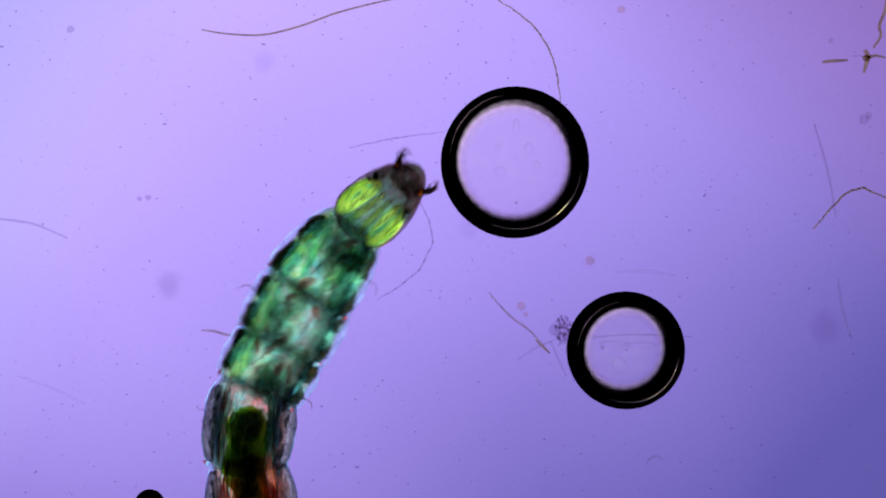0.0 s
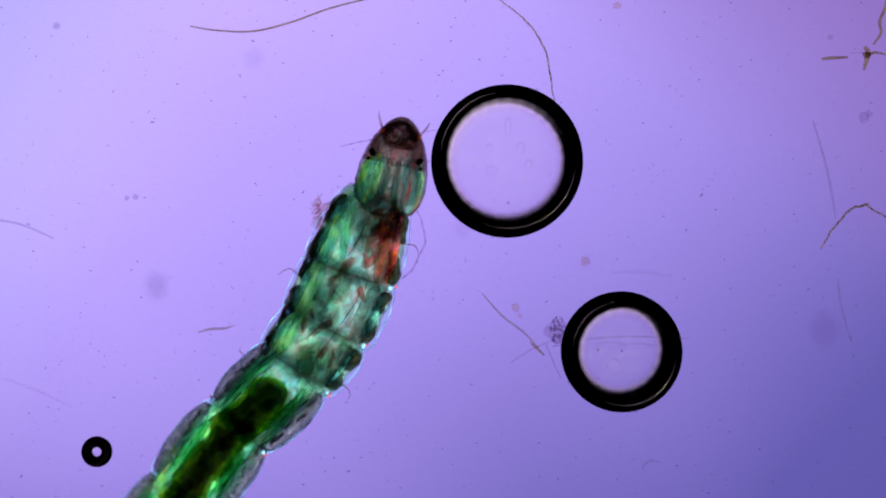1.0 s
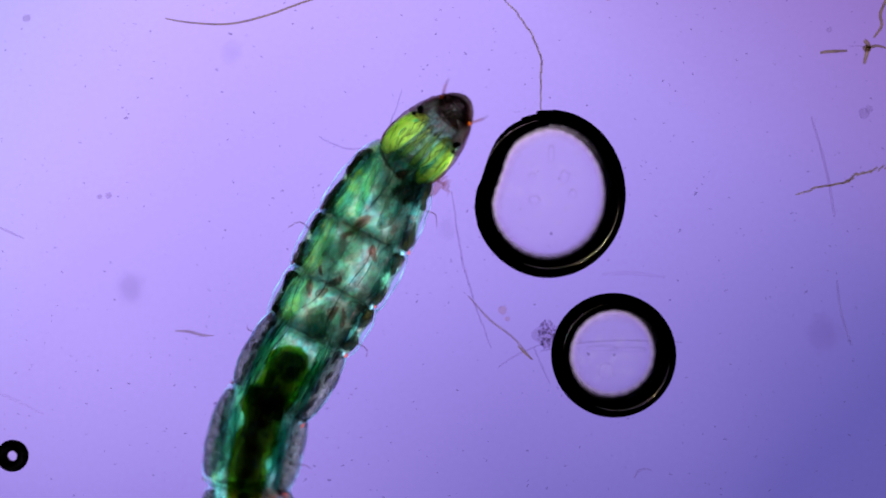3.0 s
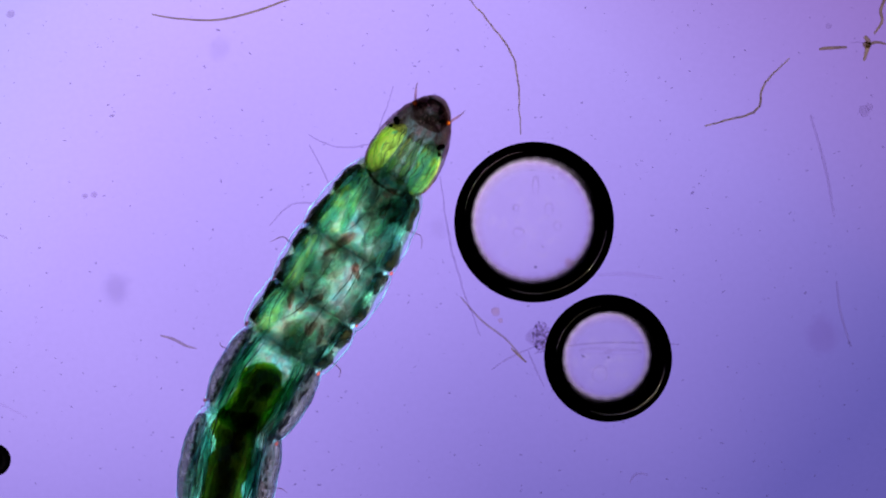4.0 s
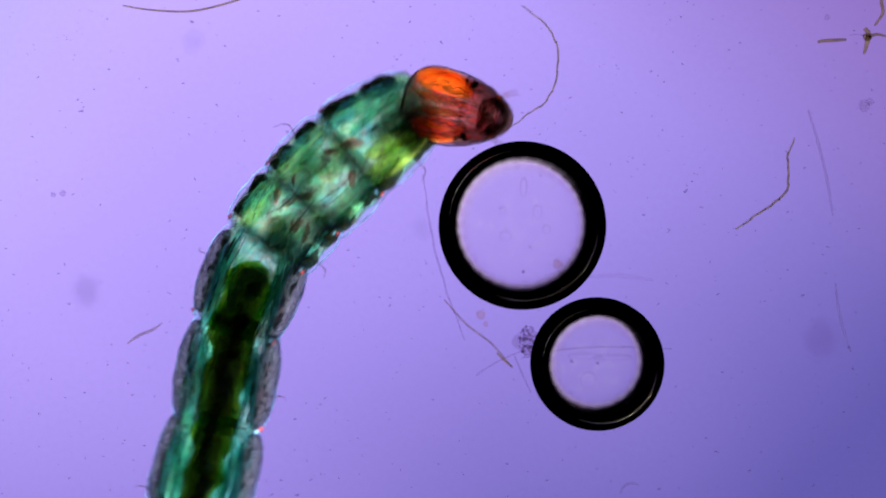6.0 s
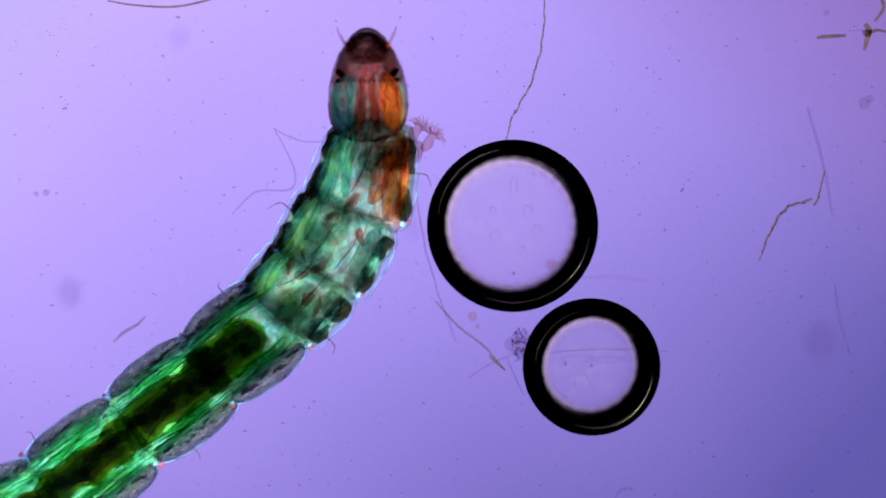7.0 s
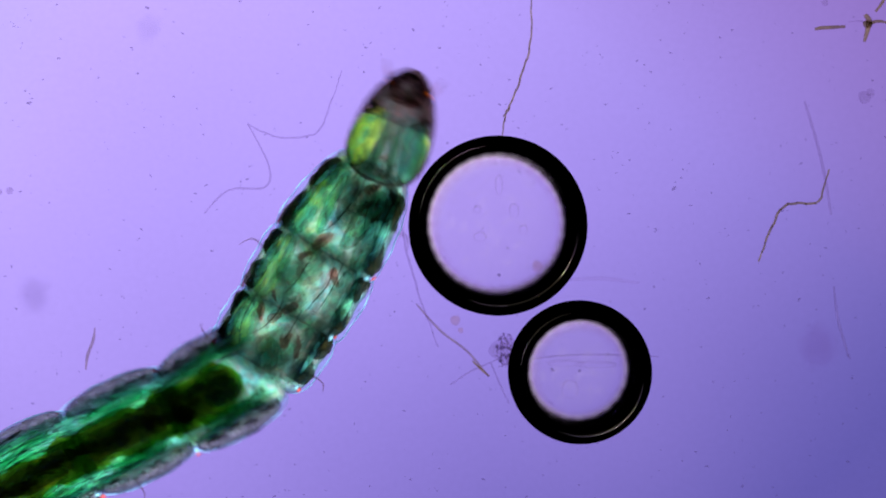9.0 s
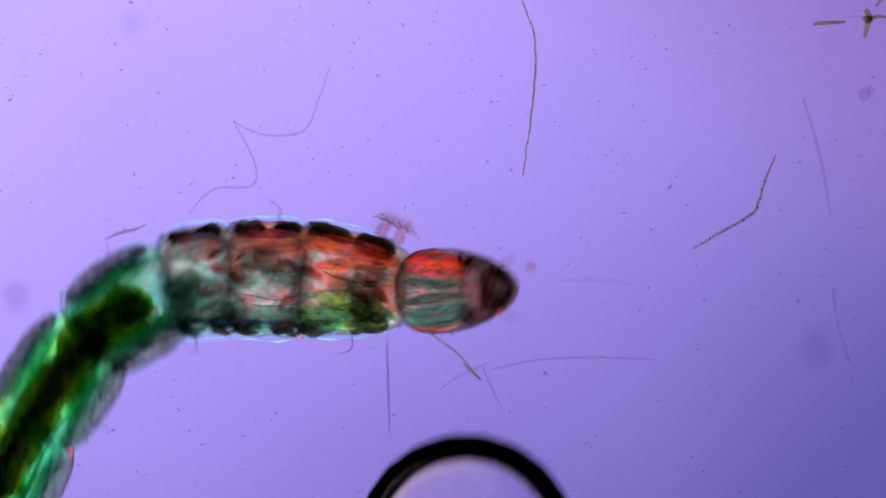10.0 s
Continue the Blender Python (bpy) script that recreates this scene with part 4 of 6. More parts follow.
def motions():
    # seconds, place in the water and heading of every piece of the larva
    walk(larva_head, [(0, lie(-103, 86, 41, 14)), (0.1, lie(-122, 59, 30, 14)), (0.2, lie(-127, 57, 36, 14)), (0.3, lie(-144, 73, 75, 14)), (0.5, lie(-154, 83, 84, 14)), (0.6, lie(-118, 83, 71, 14)), (0.7, lie(-70, 101, 43, 14)), (0.8, lie(-62, 143, 60, 14)), (0.9, lie(-59, 141, 74, 14)), (1, lie(-72, 144, 78, 14)), (1.2, lie(-79, 140, 83, 14)), (1.3, lie(-52, 112, 40, 14)), (1.4, lie(-28, 60, 4, 14)), (1.5, lie(-8, 37, 1, 14)), (1.6, lie(7, 28, -16, 14)), (1.7, lie(58, 67, 13, 14)), (1.8, lie(54, 135, 29, 14)), (1.9, lie(49, 150, 40, 14)), (2, lie(13, 184, 91, 14)), (2.1, lie(-61, 189, 134, 14)), (2.2, lie(-67, 189, 132, 14)), (2.75, lie(-13, 195, 84, 14)), (3.3, lie(37, 189, 22, 14)), (3.4, lie(14, 228, 64, 14)), (3.5, lie(79, 172, 18, 14)), (3.6, lie(79, 139, -9, 14)), (3.7, lie(63, 163, 28, 14)), (3.8, lie(10, 170, 58, 14)), (3.9, lie(3, 170, 60, 14)), (4, lie(5, 176, 59, 14)), (4.2, lie(-27, 180, 85, 14)), (4.3, lie(-36, 180, 86, 14)), (4.4, lie(-4, 235, 72, 14)), (4.5, lie(17, 276, 70, 14)), (4.6, lie(-6, 314, 85, 14)), (4.7, lie(-3, 315, 94, 14)), (4.8, lie(-14, 315, 103, 14)), (4.9, lie(-4, 317, 88, 14)), (5, lie(-7, 311, 94, 14)), (5.2, lie(9, 294, 78, 14)), (5.3, lie(45, 285, 65, 14)), (5.5, lie(76, 273, 31, 14)), (5.6, lie(108, 290, 34, 14)), (5.7, lie(106, 275, 28, 14)), (5.8, lie(109, 245, -17, 14)), (5.9, lie(103, 223, -28, 14)), (6, lie(105, 222, -12, 14)), (6.1, lie(116, 258, 38, 14)), (6.2, lie(105, 274, 59, 14)), (6.75, lie(26, 257, 76, 14)), (7.3, lie(-51, 264, 103, 14)), (7.4, lie(-12, 289, 90, 14)), (7.5, lie(12, 300, 75, 14)), (7.6, lie(-30, 309, 95, 14)), (7.7, lie(-37, 315, 89, 14)), (7.9, lie(-45, 307, 93, 14)), (8, lie(-48, 292, 87, 14)), (8.2, lie(-52, 256, 87, 14)), (8.5, lie(-82, 247, 96, 14)), (8.8, lie(-50, 235, 92, 14)), (8.9, lie(-18, 215, 81, 14)), (9, lie(53, 187, 70, 14)), (9.1, lie(89, 145, 38, 14)), (9.2, lie(88, 114, 37, 14)), (9.3, lie(101, 64, 19, 14)), (9.4, lie(115, -30, -21, 14)), (9.5, lie(116, -49, -25, 14)), (9.7, lie(110, -51, -30, 14)), (9.8, lie(119, -60, -25, 14)), (9.9, lie(126, -80, -26, 14)), (10, lie(158, -54, 2, 14))])
    walk(larva_segments[0], [(0, lie(-203, -22, 54)), (0.1, lie(-229, -27, 52)), (0.2, lie(-224, -32, 52)), (0.3, lie(-203, -51, 58)), (0.5, lie(-220, -44, 63)), (0.6, lie(-188, -37, 52)), (0.7, lie(-191, -3, 41)), (0.8, lie(-151, 11, 52)), (0.9, lie(-121, 8, 57)), (1, lie(-127, 21, 71)), (1.2, lie(-122, 4, 65)), (1.3, lie(-160, -2, 57)), (1.4, lie(-159, 11, 43)), (1.5, lie(-160, 23, 30)), (1.6, lie(-142, 28, 26)), (1.7, lie(-90, 36, 19)), (1.8, lie(-84, 63, 28)), (1.9, lie(-82, 71, 23)), (2, lie(-48, 83, 39)), (2.1, lie(-22, 69, 66)), (2.2, lie(-44, 62, 72)), (2.75, lie(-55, 74, 65)), (3.3, lie(-69, 99, 61)), (3.4, lie(-50, 95, 66)), (3.5, lie(-43, 96, 45)), (3.6, lie(-54, 106, 42)), (3.7, lie(-60, 78, 48)), (3.8, lie(-70, 42, 60)), (3.9, lie(-76, 44, 57)), (4, lie(-70, 59, 58)), (4.2, lie(-65, 38, 64)), (4.3, lie(-74, 39, 63)), (4.4, lie(-66, 89, 65)), (4.5, lie(-45, 125, 66)), (4.6, lie(-23, 166, 81)), (4.7, lie(2, 169, 90)), (4.8, lie(1, 174, 89)), (4.9, lie(-10, 173, 87)), (5, lie(-10, 164, 85)), (5.2, lie(-23, 145, 83)), (5.3, lie(-16, 148, 72)), (5.5, lie(-31, 172, 59)), (5.6, lie(-21, 195, 43)), (5.7, lie(-18, 192, 45)), (5.8, lie(-22, 226, 36)), (5.9, lie(-20, 221, 37)), (6, lie(-14, 193, 36)), (6.1, lie(-11, 164, 35)), (6.2, lie(-1, 162, 38)), (6.75, lie(-19, 131, 65)), (7.3, lie(-26, 124, 84)), (7.4, lie(-15, 141, 85)), (7.5, lie(-23, 154, 79)), (7.6, lie(-26, 161, 86)), (7.7, lie(-38, 168, 90)), (7.9, lie(-44, 156, 88)), (8, lie(-51, 138, 94)), (8.2, lie(-55, 108, 91)), (8.5, lie(-57, 114, 94)), (8.8, lie(-57, 94, 81)), (8.9, lie(-46, 73, 77)), (9, lie(-18, 58, 58)), (9.1, lie(-23, 52, 44)), (9.2, lie(-34, 30, 35)), (9.3, lie(-32, 10, 29)), (9.4, lie(-23, -2, 6)), (9.5, lie(-15, -7, -3)), (9.7, lie(-20, -6, -1)), (9.8, lie(-13, -23, -2)), (9.9, lie(-12, -38, -4)), (10, lie(1, -44, -7))])
    walk(larva_segments[1], [(0, lie(-264, -124, 63)), (0.1, lie(-298, -124, 59)), (0.2, lie(-296, -127, 54)), (0.3, lie(-268, -151, 57)), (0.5, lie(-275, -150, 61)), (0.6, lie(-261, -131, 52)), (0.7, lie(-274, -88, 50)), (0.8, lie(-231, -77, 45)), (0.9, lie(-194, -85, 48)), (1, lie(-169, -90, 66)), (1.2, lie(-173, -104, 63)), (1.3, lie(-226, -101, 56)), (1.4, lie(-241, -74, 49)), (1.5, lie(-255, -47, 46)), (1.6, lie(-245, -31, 34)), (1.7, lie(-197, -15, 30)), (1.8, lie(-188, 5, 31)), (1.9, lie(-190, 21, 27)), (2, lie(-147, 19, 27)), (2.1, lie(-91, -25, 42)), (2.2, lie(-95, -44, 56)), (2.75, lie(-110, -31, 59)), (3.3, lie(-125, -6, 64)), (3.4, lie(-110, -7, 55)), (3.5, lie(-124, 9, 50)), (3.6, lie(-138, 22, 48)), (3.7, lie(-143, -8, 46)), (3.8, lie(-140, -54, 47)), (3.9, lie(-142, -55, 55)), (4, lie(-131, -43, 60)), (4.2, lie(-128, -62, 54)), (4.3, lie(-137, -61, 54)), (4.4, lie(-122, -15, 58)), (4.5, lie(-93, 16, 65)), (4.6, lie(-51, 51, 70)), (4.7, lie(-10, 52, 77)), (4.8, lie(-11, 56, 78)), (4.9, lie(-21, 55, 81)), (5, lie(-20, 45, 84)), (5.2, lie(-43, 28, 76)), (5.3, lie(-50, 34, 74)), (5.5, lie(-82, 65, 71)), (5.6, lie(-94, 102, 60)), (5.7, lie(-92, 99, 57)), (5.8, lie(-107, 144, 53)), (5.9, lie(-104, 137, 52)), (6, lie(-105, 116, 45)), (6.1, lie(-106, 92, 39)), (6.2, lie(-96, 91, 37)), (6.75, lie(-77, 28, 55)), (7.3, lie(-56, 10, 66)), (7.4, lie(-41, 26, 68)), (7.5, lie(-52, 39, 72)), (7.6, lie(-45, 44, 75)), (7.7, lie(-44, 49, 83)), (7.9, lie(-47, 37, 88)), (8, lie(-49, 20, 87)), (8.2, lie(-56, -11, 86)), (8.5, lie(-55, -5, 87)), (8.8, lie(-77, -23, 79)), (8.9, lie(-83, -39, 67)), (9, lie(-79, -45, 60)), (9.1, lie(-105, -34, 46)), (9.2, lie(-128, -42, 39)), (9.3, lie(-131, -56, 38)), (9.4, lie(-135, -37, 26)), (9.5, lie(-130, -25, 23)), (9.7, lie(-136, -24, 18)), (9.8, lie(-130, -37, 16)), (9.9, lie(-130, -42, 10)), (10, lie(-117, -38, -1))])
    walk(larva_segments[2], [(0, lie(-308, -209, 62)), (0.1, lie(-336, -210, 75)), (0.2, lie(-345, -208, 67)), (0.3, lie(-315, -234, 65)), (0.5, lie(-322, -233, 63)), (0.6, lie(-315, -210, 61)), (0.7, lie(-330, -165, 57)), (0.8, lie(-299, -145, 45)), (0.9, lie(-259, -155, 46)), (1, lie(-215, -173, 54)), (1.2, lie(-221, -186, 55)), (1.3, lie(-277, -181, 60)), (1.4, lie(-299, -150, 58)), (1.5, lie(-313, -123, 59)), (1.6, lie(-318, -92, 47)), (1.7, lie(-278, -65, 35)), (1.8, lie(-268, -47, 35)), (1.9, lie(-274, -25, 32)), (2, lie(-235, -20, 22)), (2.1, lie(-168, -82, 31)), (2.2, lie(-158, -114, 35)), (2.75, lie(-163, -110, 53)), (3.3, lie(-165, -92, 67)), (3.4, lie(-163, -86, 59)), (3.5, lie(-179, -69, 60)), (3.6, lie(-196, -53, 58)), (3.7, lie(-201, -83, 60)), (3.8, lie(-201, -127, 56)), (3.9, lie(-195, -134, 57)), (4, lie(-183, -123, 55)), (4.2, lie(-185, -139, 52)), (4.3, lie(-193, -139, 55)), (4.4, lie(-173, -96, 58)), (4.5, lie(-136, -69, 60)), (4.6, lie(-90, -36, 61)), (4.7, lie(-41, -38, 65)), (4.8, lie(-41, -34, 65)), (4.9, lie(-47, -36, 66)), (5, lie(-38, -48, 74)), (5.2, lie(-72, -63, 69)), (5.3, lie(-81, -57, 69)), (5.5, lie(-109, -27, 77)), (5.6, lie(-137, 17, 67)), (5.7, lie(-136, 15, 69)), (5.8, lie(-155, 62, 67)), (5.9, lie(-158, 58, 61)), (6, lie(-169, 46, 52)), (6.1, lie(-174, 26, 52)), (6.2, lie(-171, 32, 40)), (6.75, lie(-138, -45, 46)), (7.3, lie(-106, -70, 50)), (7.4, lie(-88, -56, 51)), (7.5, lie(-88, -49, 62)), (7.6, lie(-78, -45, 63)), (7.7, lie(-68, -43, 66)), (7.9, lie(-63, -57, 72)), (8, lie(-62, -75, 75)), (8.2, lie(-76, -104, 70)), (8.5, lie(-66, -100, 80)), (8.8, lie(-104, -115, 68)), (8.9, lie(-127, -124, 58)), (9, lie(-128, -127, 60)), (9.1, lie(-174, -100, 42)), (9.2, lie(-201, -103, 42)), (9.3, lie(-206, -115, 37)), (9.4, lie(-216, -86, 36)), (9.5, lie(-213, -71, 35)), (9.7, lie(-223, -63, 31)), (9.8, lie(-218, -73, 30)), (9.9, lie(-220, -71, 27)), (10, lie(-212, -41, 8))])
    walk(larva_segments[3], [(0, lie(-343, -315, 83)), (0.1, lie(-350, -323, 88)), (0.2, lie(-366, -319, 89)), (0.3, lie(-345, -342, 83)), (0.5, lie(-356, -340, 81)), (0.6, lie(-350, -317, 80)), (0.7, lie(-376, -268, 75)), (0.8, lie(-377, -227, 50)), (0.9, lie(-338, -238, 47)), (1, lie(-291, -257, 44)), (1.2, lie(-294, -274, 49)), (1.3, lie(-326, -284, 69)), (1.4, lie(-346, -254, 70)), (1.5, lie(-359, -226, 72)), (1.6, lie(-379, -186, 66)), (1.7, lie(-360, -143, 51)), (1.8, lie(-353, -122, 49)), (1.9, lie(-360, -98, 47)), (2, lie(-339, -65, 26)), (2.1, lie(-270, -130, 20)), (2.2, lie(-263, -155, 14)), (2.75, lie(-248, -185, 33)), (3.3, lie(-197, -201, 79)), (3.4, lie(-204, -191, 77)), (3.5, lie(-219, -175, 78)), (3.6, lie(-235, -158, 80)), (3.7, lie(-236, -189, 81)), (3.8, lie(-242, -231, 78)), (3.9, lie(-249, -234, 65)), (4, lie(-243, -220, 60)), (4.2, lie(-249, -233, 62)), (4.3, lie(-257, -234, 58)), (4.4, lie(-235, -192, 58)), (4.5, lie(-201, -162, 53)), (4.6, lie(-152, -132, 54)), (4.7, lie(-109, -126, 39)), (4.8, lie(-106, -125, 42)), (4.9, lie(-109, -130, 47)), (5, lie(-93, -145, 49)), (5.2, lie(-130, -159, 49)), (5.3, lie(-138, -154, 51)), (5.5, lie(-144, -134, 66)), (5.6, lie(-170, -92, 76)), (5.7, lie(-163, -95, 80)), (5.8, lie(-183, -48, 82)), (5.9, lie(-196, -48, 77)), (6, lie(-224, -53, 69)), (6.1, lie(-231, -72, 65)), (6.2, lie(-250, -49, 51)), (6.75, lie(-219, -126, 45)), (7.3, lie(-193, -142, 32)), (7.4, lie(-172, -132, 37)), (7.5, lie(-159, -136, 43)), (7.6, lie(-144, -136, 47)), (7.7, lie(-130, -137, 48)), (7.9, lie(-122, -151, 46)), (8, lie(-110, -176, 54)), (8.2, lie(-133, -201, 50)), (8.5, lie(-106, -204, 58)), (8.8, lie(-163, -211, 49)), (8.9, lie(-199, -211, 42)), (9, lie(-208, -201, 29)), (9.1, lie(-263, -171, 35)), (9.2, lie(-287, -178, 40)), (9.3, lie(-297, -184, 38)), (9.4, lie(-306, -157, 39)), (9.5, lie(-301, -143, 41)), (9.7, lie(-313, -132, 42)), (9.8, lie(-310, -140, 41)), (9.9, lie(-311, -137, 42)), (10, lie(-316, -82, 33))])
    walk(larva_segments[4], [(0, lie(-337, -461, 97)), (0.1, lie(-350, -470, 90)), (0.2, lie(-359, -466, 93)), (0.3, lie(-354, -489, 87)), (0.5, lie(-362, -487, 90)), (0.6, lie(-363, -463, 86)), (0.7, lie(-400, -413, 82)), (0.8, lie(-453, -352, 64)), (0.9, lie(-434, -350, 51)), (1, lie(-391, -365, 53)), (1.2, lie(-377, -395, 61)), (1.3, lie(-373, -424, 73)), (1.4, lie(-387, -395, 76)), (1.5, lie(-388, -370, 85)), (1.6, lie(-415, -328, 82)), (1.7, lie(-412, -275, 85)), (1.8, lie(-390, -250, 103)), (1.9, lie(-401, -222, 105)), (2, lie(-435, -161, 72)), (2.1, lie(-410, -172, 21)), (2.2, lie(-407, -186, 14)), (2.75, lie(-361, -273, 52)), (3.3, lie(-213, -348, 88)), (3.4, lie(-219, -337, 88)), (3.5, lie(-222, -320, 98)), (3.6, lie(-213, -298, 116)), (3.7, lie(-224, -334, 105)), (3.8, lie(-240, -376, 98)), (3.9, lie(-298, -373, 76)), (4, lie(-298, -355, 78)), (4.2, lie(-298, -370, 75)), (4.3, lie(-327, -363, 64)), (4.4, lie(-308, -320, 63)), (4.5, lie(-279, -287, 64)), (4.6, lie(-251, -240, 41)), (4.7, lie(-240, -188, 17)), (4.8, lie(-237, -181, 9)), (4.9, lie(-233, -202, 16)), (5, lie(-212, -226, 21)), (5.2, lie(-245, -248, 29)), (5.3, lie(-250, -247, 31)), (5.5, lie(-224, -257, 48)), (5.6, lie(-220, -229, 62)), (5.7, lie(-192, -240, 76)), (5.8, lie(-187, -194, 92)), (5.9, lie(-210, -194, 88)), (6, lie(-261, -195, 79)), (6.1, lie(-278, -211, 75)), (6.2, lie(-326, -175, 66)), (6.75, lie(-323, -230, 45)), (7.3, lie(-322, -213, 27)), (7.4, lie(-299, -207, 26)), (7.5, lie(-279, -220, 29)), (7.6, lie(-259, -227, 32)), (7.7, lie(-243, -230, 33)), (7.9, lie(-241, -235, 28)), (8, lie(-223, -265, 25)), (8.2, lie(-247, -290, 28)), (8.5, lie(-214, -298, 26)), (8.8, lie(-283, -288, 20)), (8.9, lie(-326, -279, 18)), (9, lie(-341, -264, 25)), (9.1, lie(-387, -251, 33)), (9.2, lie(-404, -268, 35)), (9.3, lie(-409, -280, 42)), (9.4, lie(-420, -250, 39)), (9.5, lie(-417, -234, 36)), (9.7, lie(-411, -242, 52)), (9.8, lie(-406, -250, 56)), (9.9, lie(-408, -248, 54)), (10, lie(-416, -187, 56))])
    walk(larva_segments[5], [(0, lie(-318, -615, 97)), (0.1, lie(-350, -625, 90)), (0.2, lie(-350, -620, 93)), (0.3, lie(-363, -644, 86)), (0.5, lie(-362, -642, 90)), (0.6, lie(-373, -618, 86)), (0.7, lie(-423, -566, 81)), (0.8, lie(-521, -492, 63)), (0.9, lie(-531, -471, 51)), (1, lie(-480, -491, 55)), (1.2, lie(-451, -530, 61)), (1.3, lie(-420, -571, 72)), (1.4, lie(-427, -545, 75)), (1.5, lie(-396, -525, 88)), (1.6, lie(-438, -481, 81)), (1.7, lie(-403, -428, 98)), (1.8, lie(-308, -373, 136)), (1.9, lie(-312, -339, 139)), (2, lie(-411, -301, 123)), (2.1, lie(-494, -275, 89)), (2.2, lie(-525, -266, 63)), (2.75, lie(-406, -414, 85)), (3.3, lie(-215, -502, 90)), (3.4, lie(-226, -492, 87)), (3.5, lie(-192, -472, 102)), (3.6, lie(-132, -429, 124)), (3.7, lie(-177, -481, 108)), (3.8, lie(-221, -530, 97)), (3.9, lie(-332, -524, 77)), (4, lie(-320, -508, 83)), (4.2, lie(-341, -519, 73)), (4.3, lie(-397, -501, 63)), (4.4, lie(-378, -458, 63)), (4.5, lie(-335, -431, 70)), (4.6, lie(-370, -339, 40)), (4.7, lie(-390, -226, 16)), (4.8, lie(-391, -181, -6)), (4.9, lie(-384, -207, -8)), (5, lie(-362, -239, -10)), (5.2, lie(-391, -286, -0)), (5.3, lie(-392, -300, 8)), (5.5, lie(-340, -359, 37)), (5.6, lie(-314, -350, 44)), (5.7, lie(-243, -385, 67)), (5.8, lie(-193, -349, 84)), (5.9, lie(-228, -348, 80)), (6, lie(-295, -346, 75)), (6.1, lie(-323, -360, 72)), (6.2, lie(-380, -319, 72)), (6.75, lie(-435, -337, 42)), (7.3, lie(-457, -290, 32)), (7.4, lie(-436, -278, 30)), (7.5, lie(-414, -298, 32)), (7.6, lie(-395, -302, 27)), (7.7, lie(-379, -302, 24)), (7.9, lie(-386, -288, 12)), (8, lie(-371, -302, 5)), (8.2, lie(-393, -335, 7)), (8.5, lie(-362, -338, 7)), (8.8, lie(-433, -325, 9)), (8.9, lie(-473, -329, 19)), (9, lie(-480, -332, 27)), (9.1, lie(-514, -340, 36)), (9.2, lie(-530, -358, 36)), (9.3, lie(-524, -383, 42)), (9.4, lie(-540, -348, 39)), (9.5, lie(-537, -331, 41)), (9.7, lie(-507, -364, 51)), (9.8, lie(-492, -379, 56)), (9.9, lie(-500, -373, 53)), (10, lie(-494, -321, 61))])
    walk(larva_segments[6], [(0, lie(-299, -771, 97)), (0.1, lie(-350, -783, 90)), (0.2, lie(-342, -778, 93)), (0.3, lie(-373, -801, 86)), (0.5, lie(-362, -800, 90)), (0.6, lie(-383, -775, 86)), (0.7, lie(-447, -722, 81)), (0.8, lie(-591, -633, 63)), (0.9, lie(-629, -593, 51)), (1, lie(-571, -620, 55)), (1.2, lie(-527, -668, 61)), (1.3, lie(-468, -721, 72)), (1.4, lie(-467, -697, 75)), (1.5, lie(-402, -682, 88)), (1.6, lie(-464, -637, 81)), (1.7, lie(-381, -584, 98)), (1.8, lie(-190, -477, 139)), (1.9, lie(-190, -439, 141)), (2, lie(-296, -404, 149)), (2.1, lie(-430, -407, 130)), (2.2, lie(-535, -415, 98)), (2.75, lie(-421, -571, 84)), (3.3, lie(-215, -660, 90)), (3.4, lie(-235, -649, 87)), (3.5, lie(-159, -626, 102)), (3.6, lie(-44, -560, 124)), (3.7, lie(-129, -631, 108)), (3.8, lie(-202, -686, 97)), (3.9, lie(-367, -677, 77)), (4, lie(-340, -664, 83)), (4.2, lie(-385, -670, 73)), (4.3, lie(-468, -642, 63)), (4.4, lie(-450, -598, 63)), (4.5, lie(-388, -579, 70)), (4.6, lie(-492, -439, 40)), (4.7, lie(-533, -289, 32)), (4.8, lie(-547, -174, 3)), (4.9, lie(-540, -187, -6)), (5, lie(-516, -206, -11)), (5.2, lie(-547, -271, -8)), (5.3, lie(-549, -300, -6)), (5.5, lie(-477, -428, 13)), (5.6, lie(-426, -461, 45)), (5.7, lie(-303, -531, 68)), (5.8, lie(-208, -505, 85)), (5.9, lie(-255, -503, 80)), (6, lie(-339, -498, 74)), (6.1, lie(-372, -509, 72)), (6.2, lie(-423, -471, 75)), (6.75, lie(-552, -442, 42)), (7.3, lie(-590, -374, 32)), (7.4, lie(-572, -359, 31)), (7.5, lie(-550, -376, 28)), (7.6, lie(-536, -371, 26)), (7.7, lie(-523, -366, 24)), (7.9, lie(-541, -310, 5)), (8, lie(-528, -315, 6)), (8.2, lie(-550, -345, 2)), (8.5, lie(-519, -348, 3)), (8.8, lie(-589, -350, 10)), (8.9, lie(-622, -380, 19)), (9, lie(-621, -402, 27)), (9.1, lie(-642, -431, 35)), (9.2, lie(-658, -450, 36)), (9.3, lie(-642, -488, 42)), (9.4, lie(-662, -448, 39)), (9.5, lie(-656, -435, 41)), (9.7, lie(-606, -486, 51)), (9.8, lie(-581, -509, 56)), (9.9, lie(-594, -499, 53)), (10, lie(-570, -459, 61))])
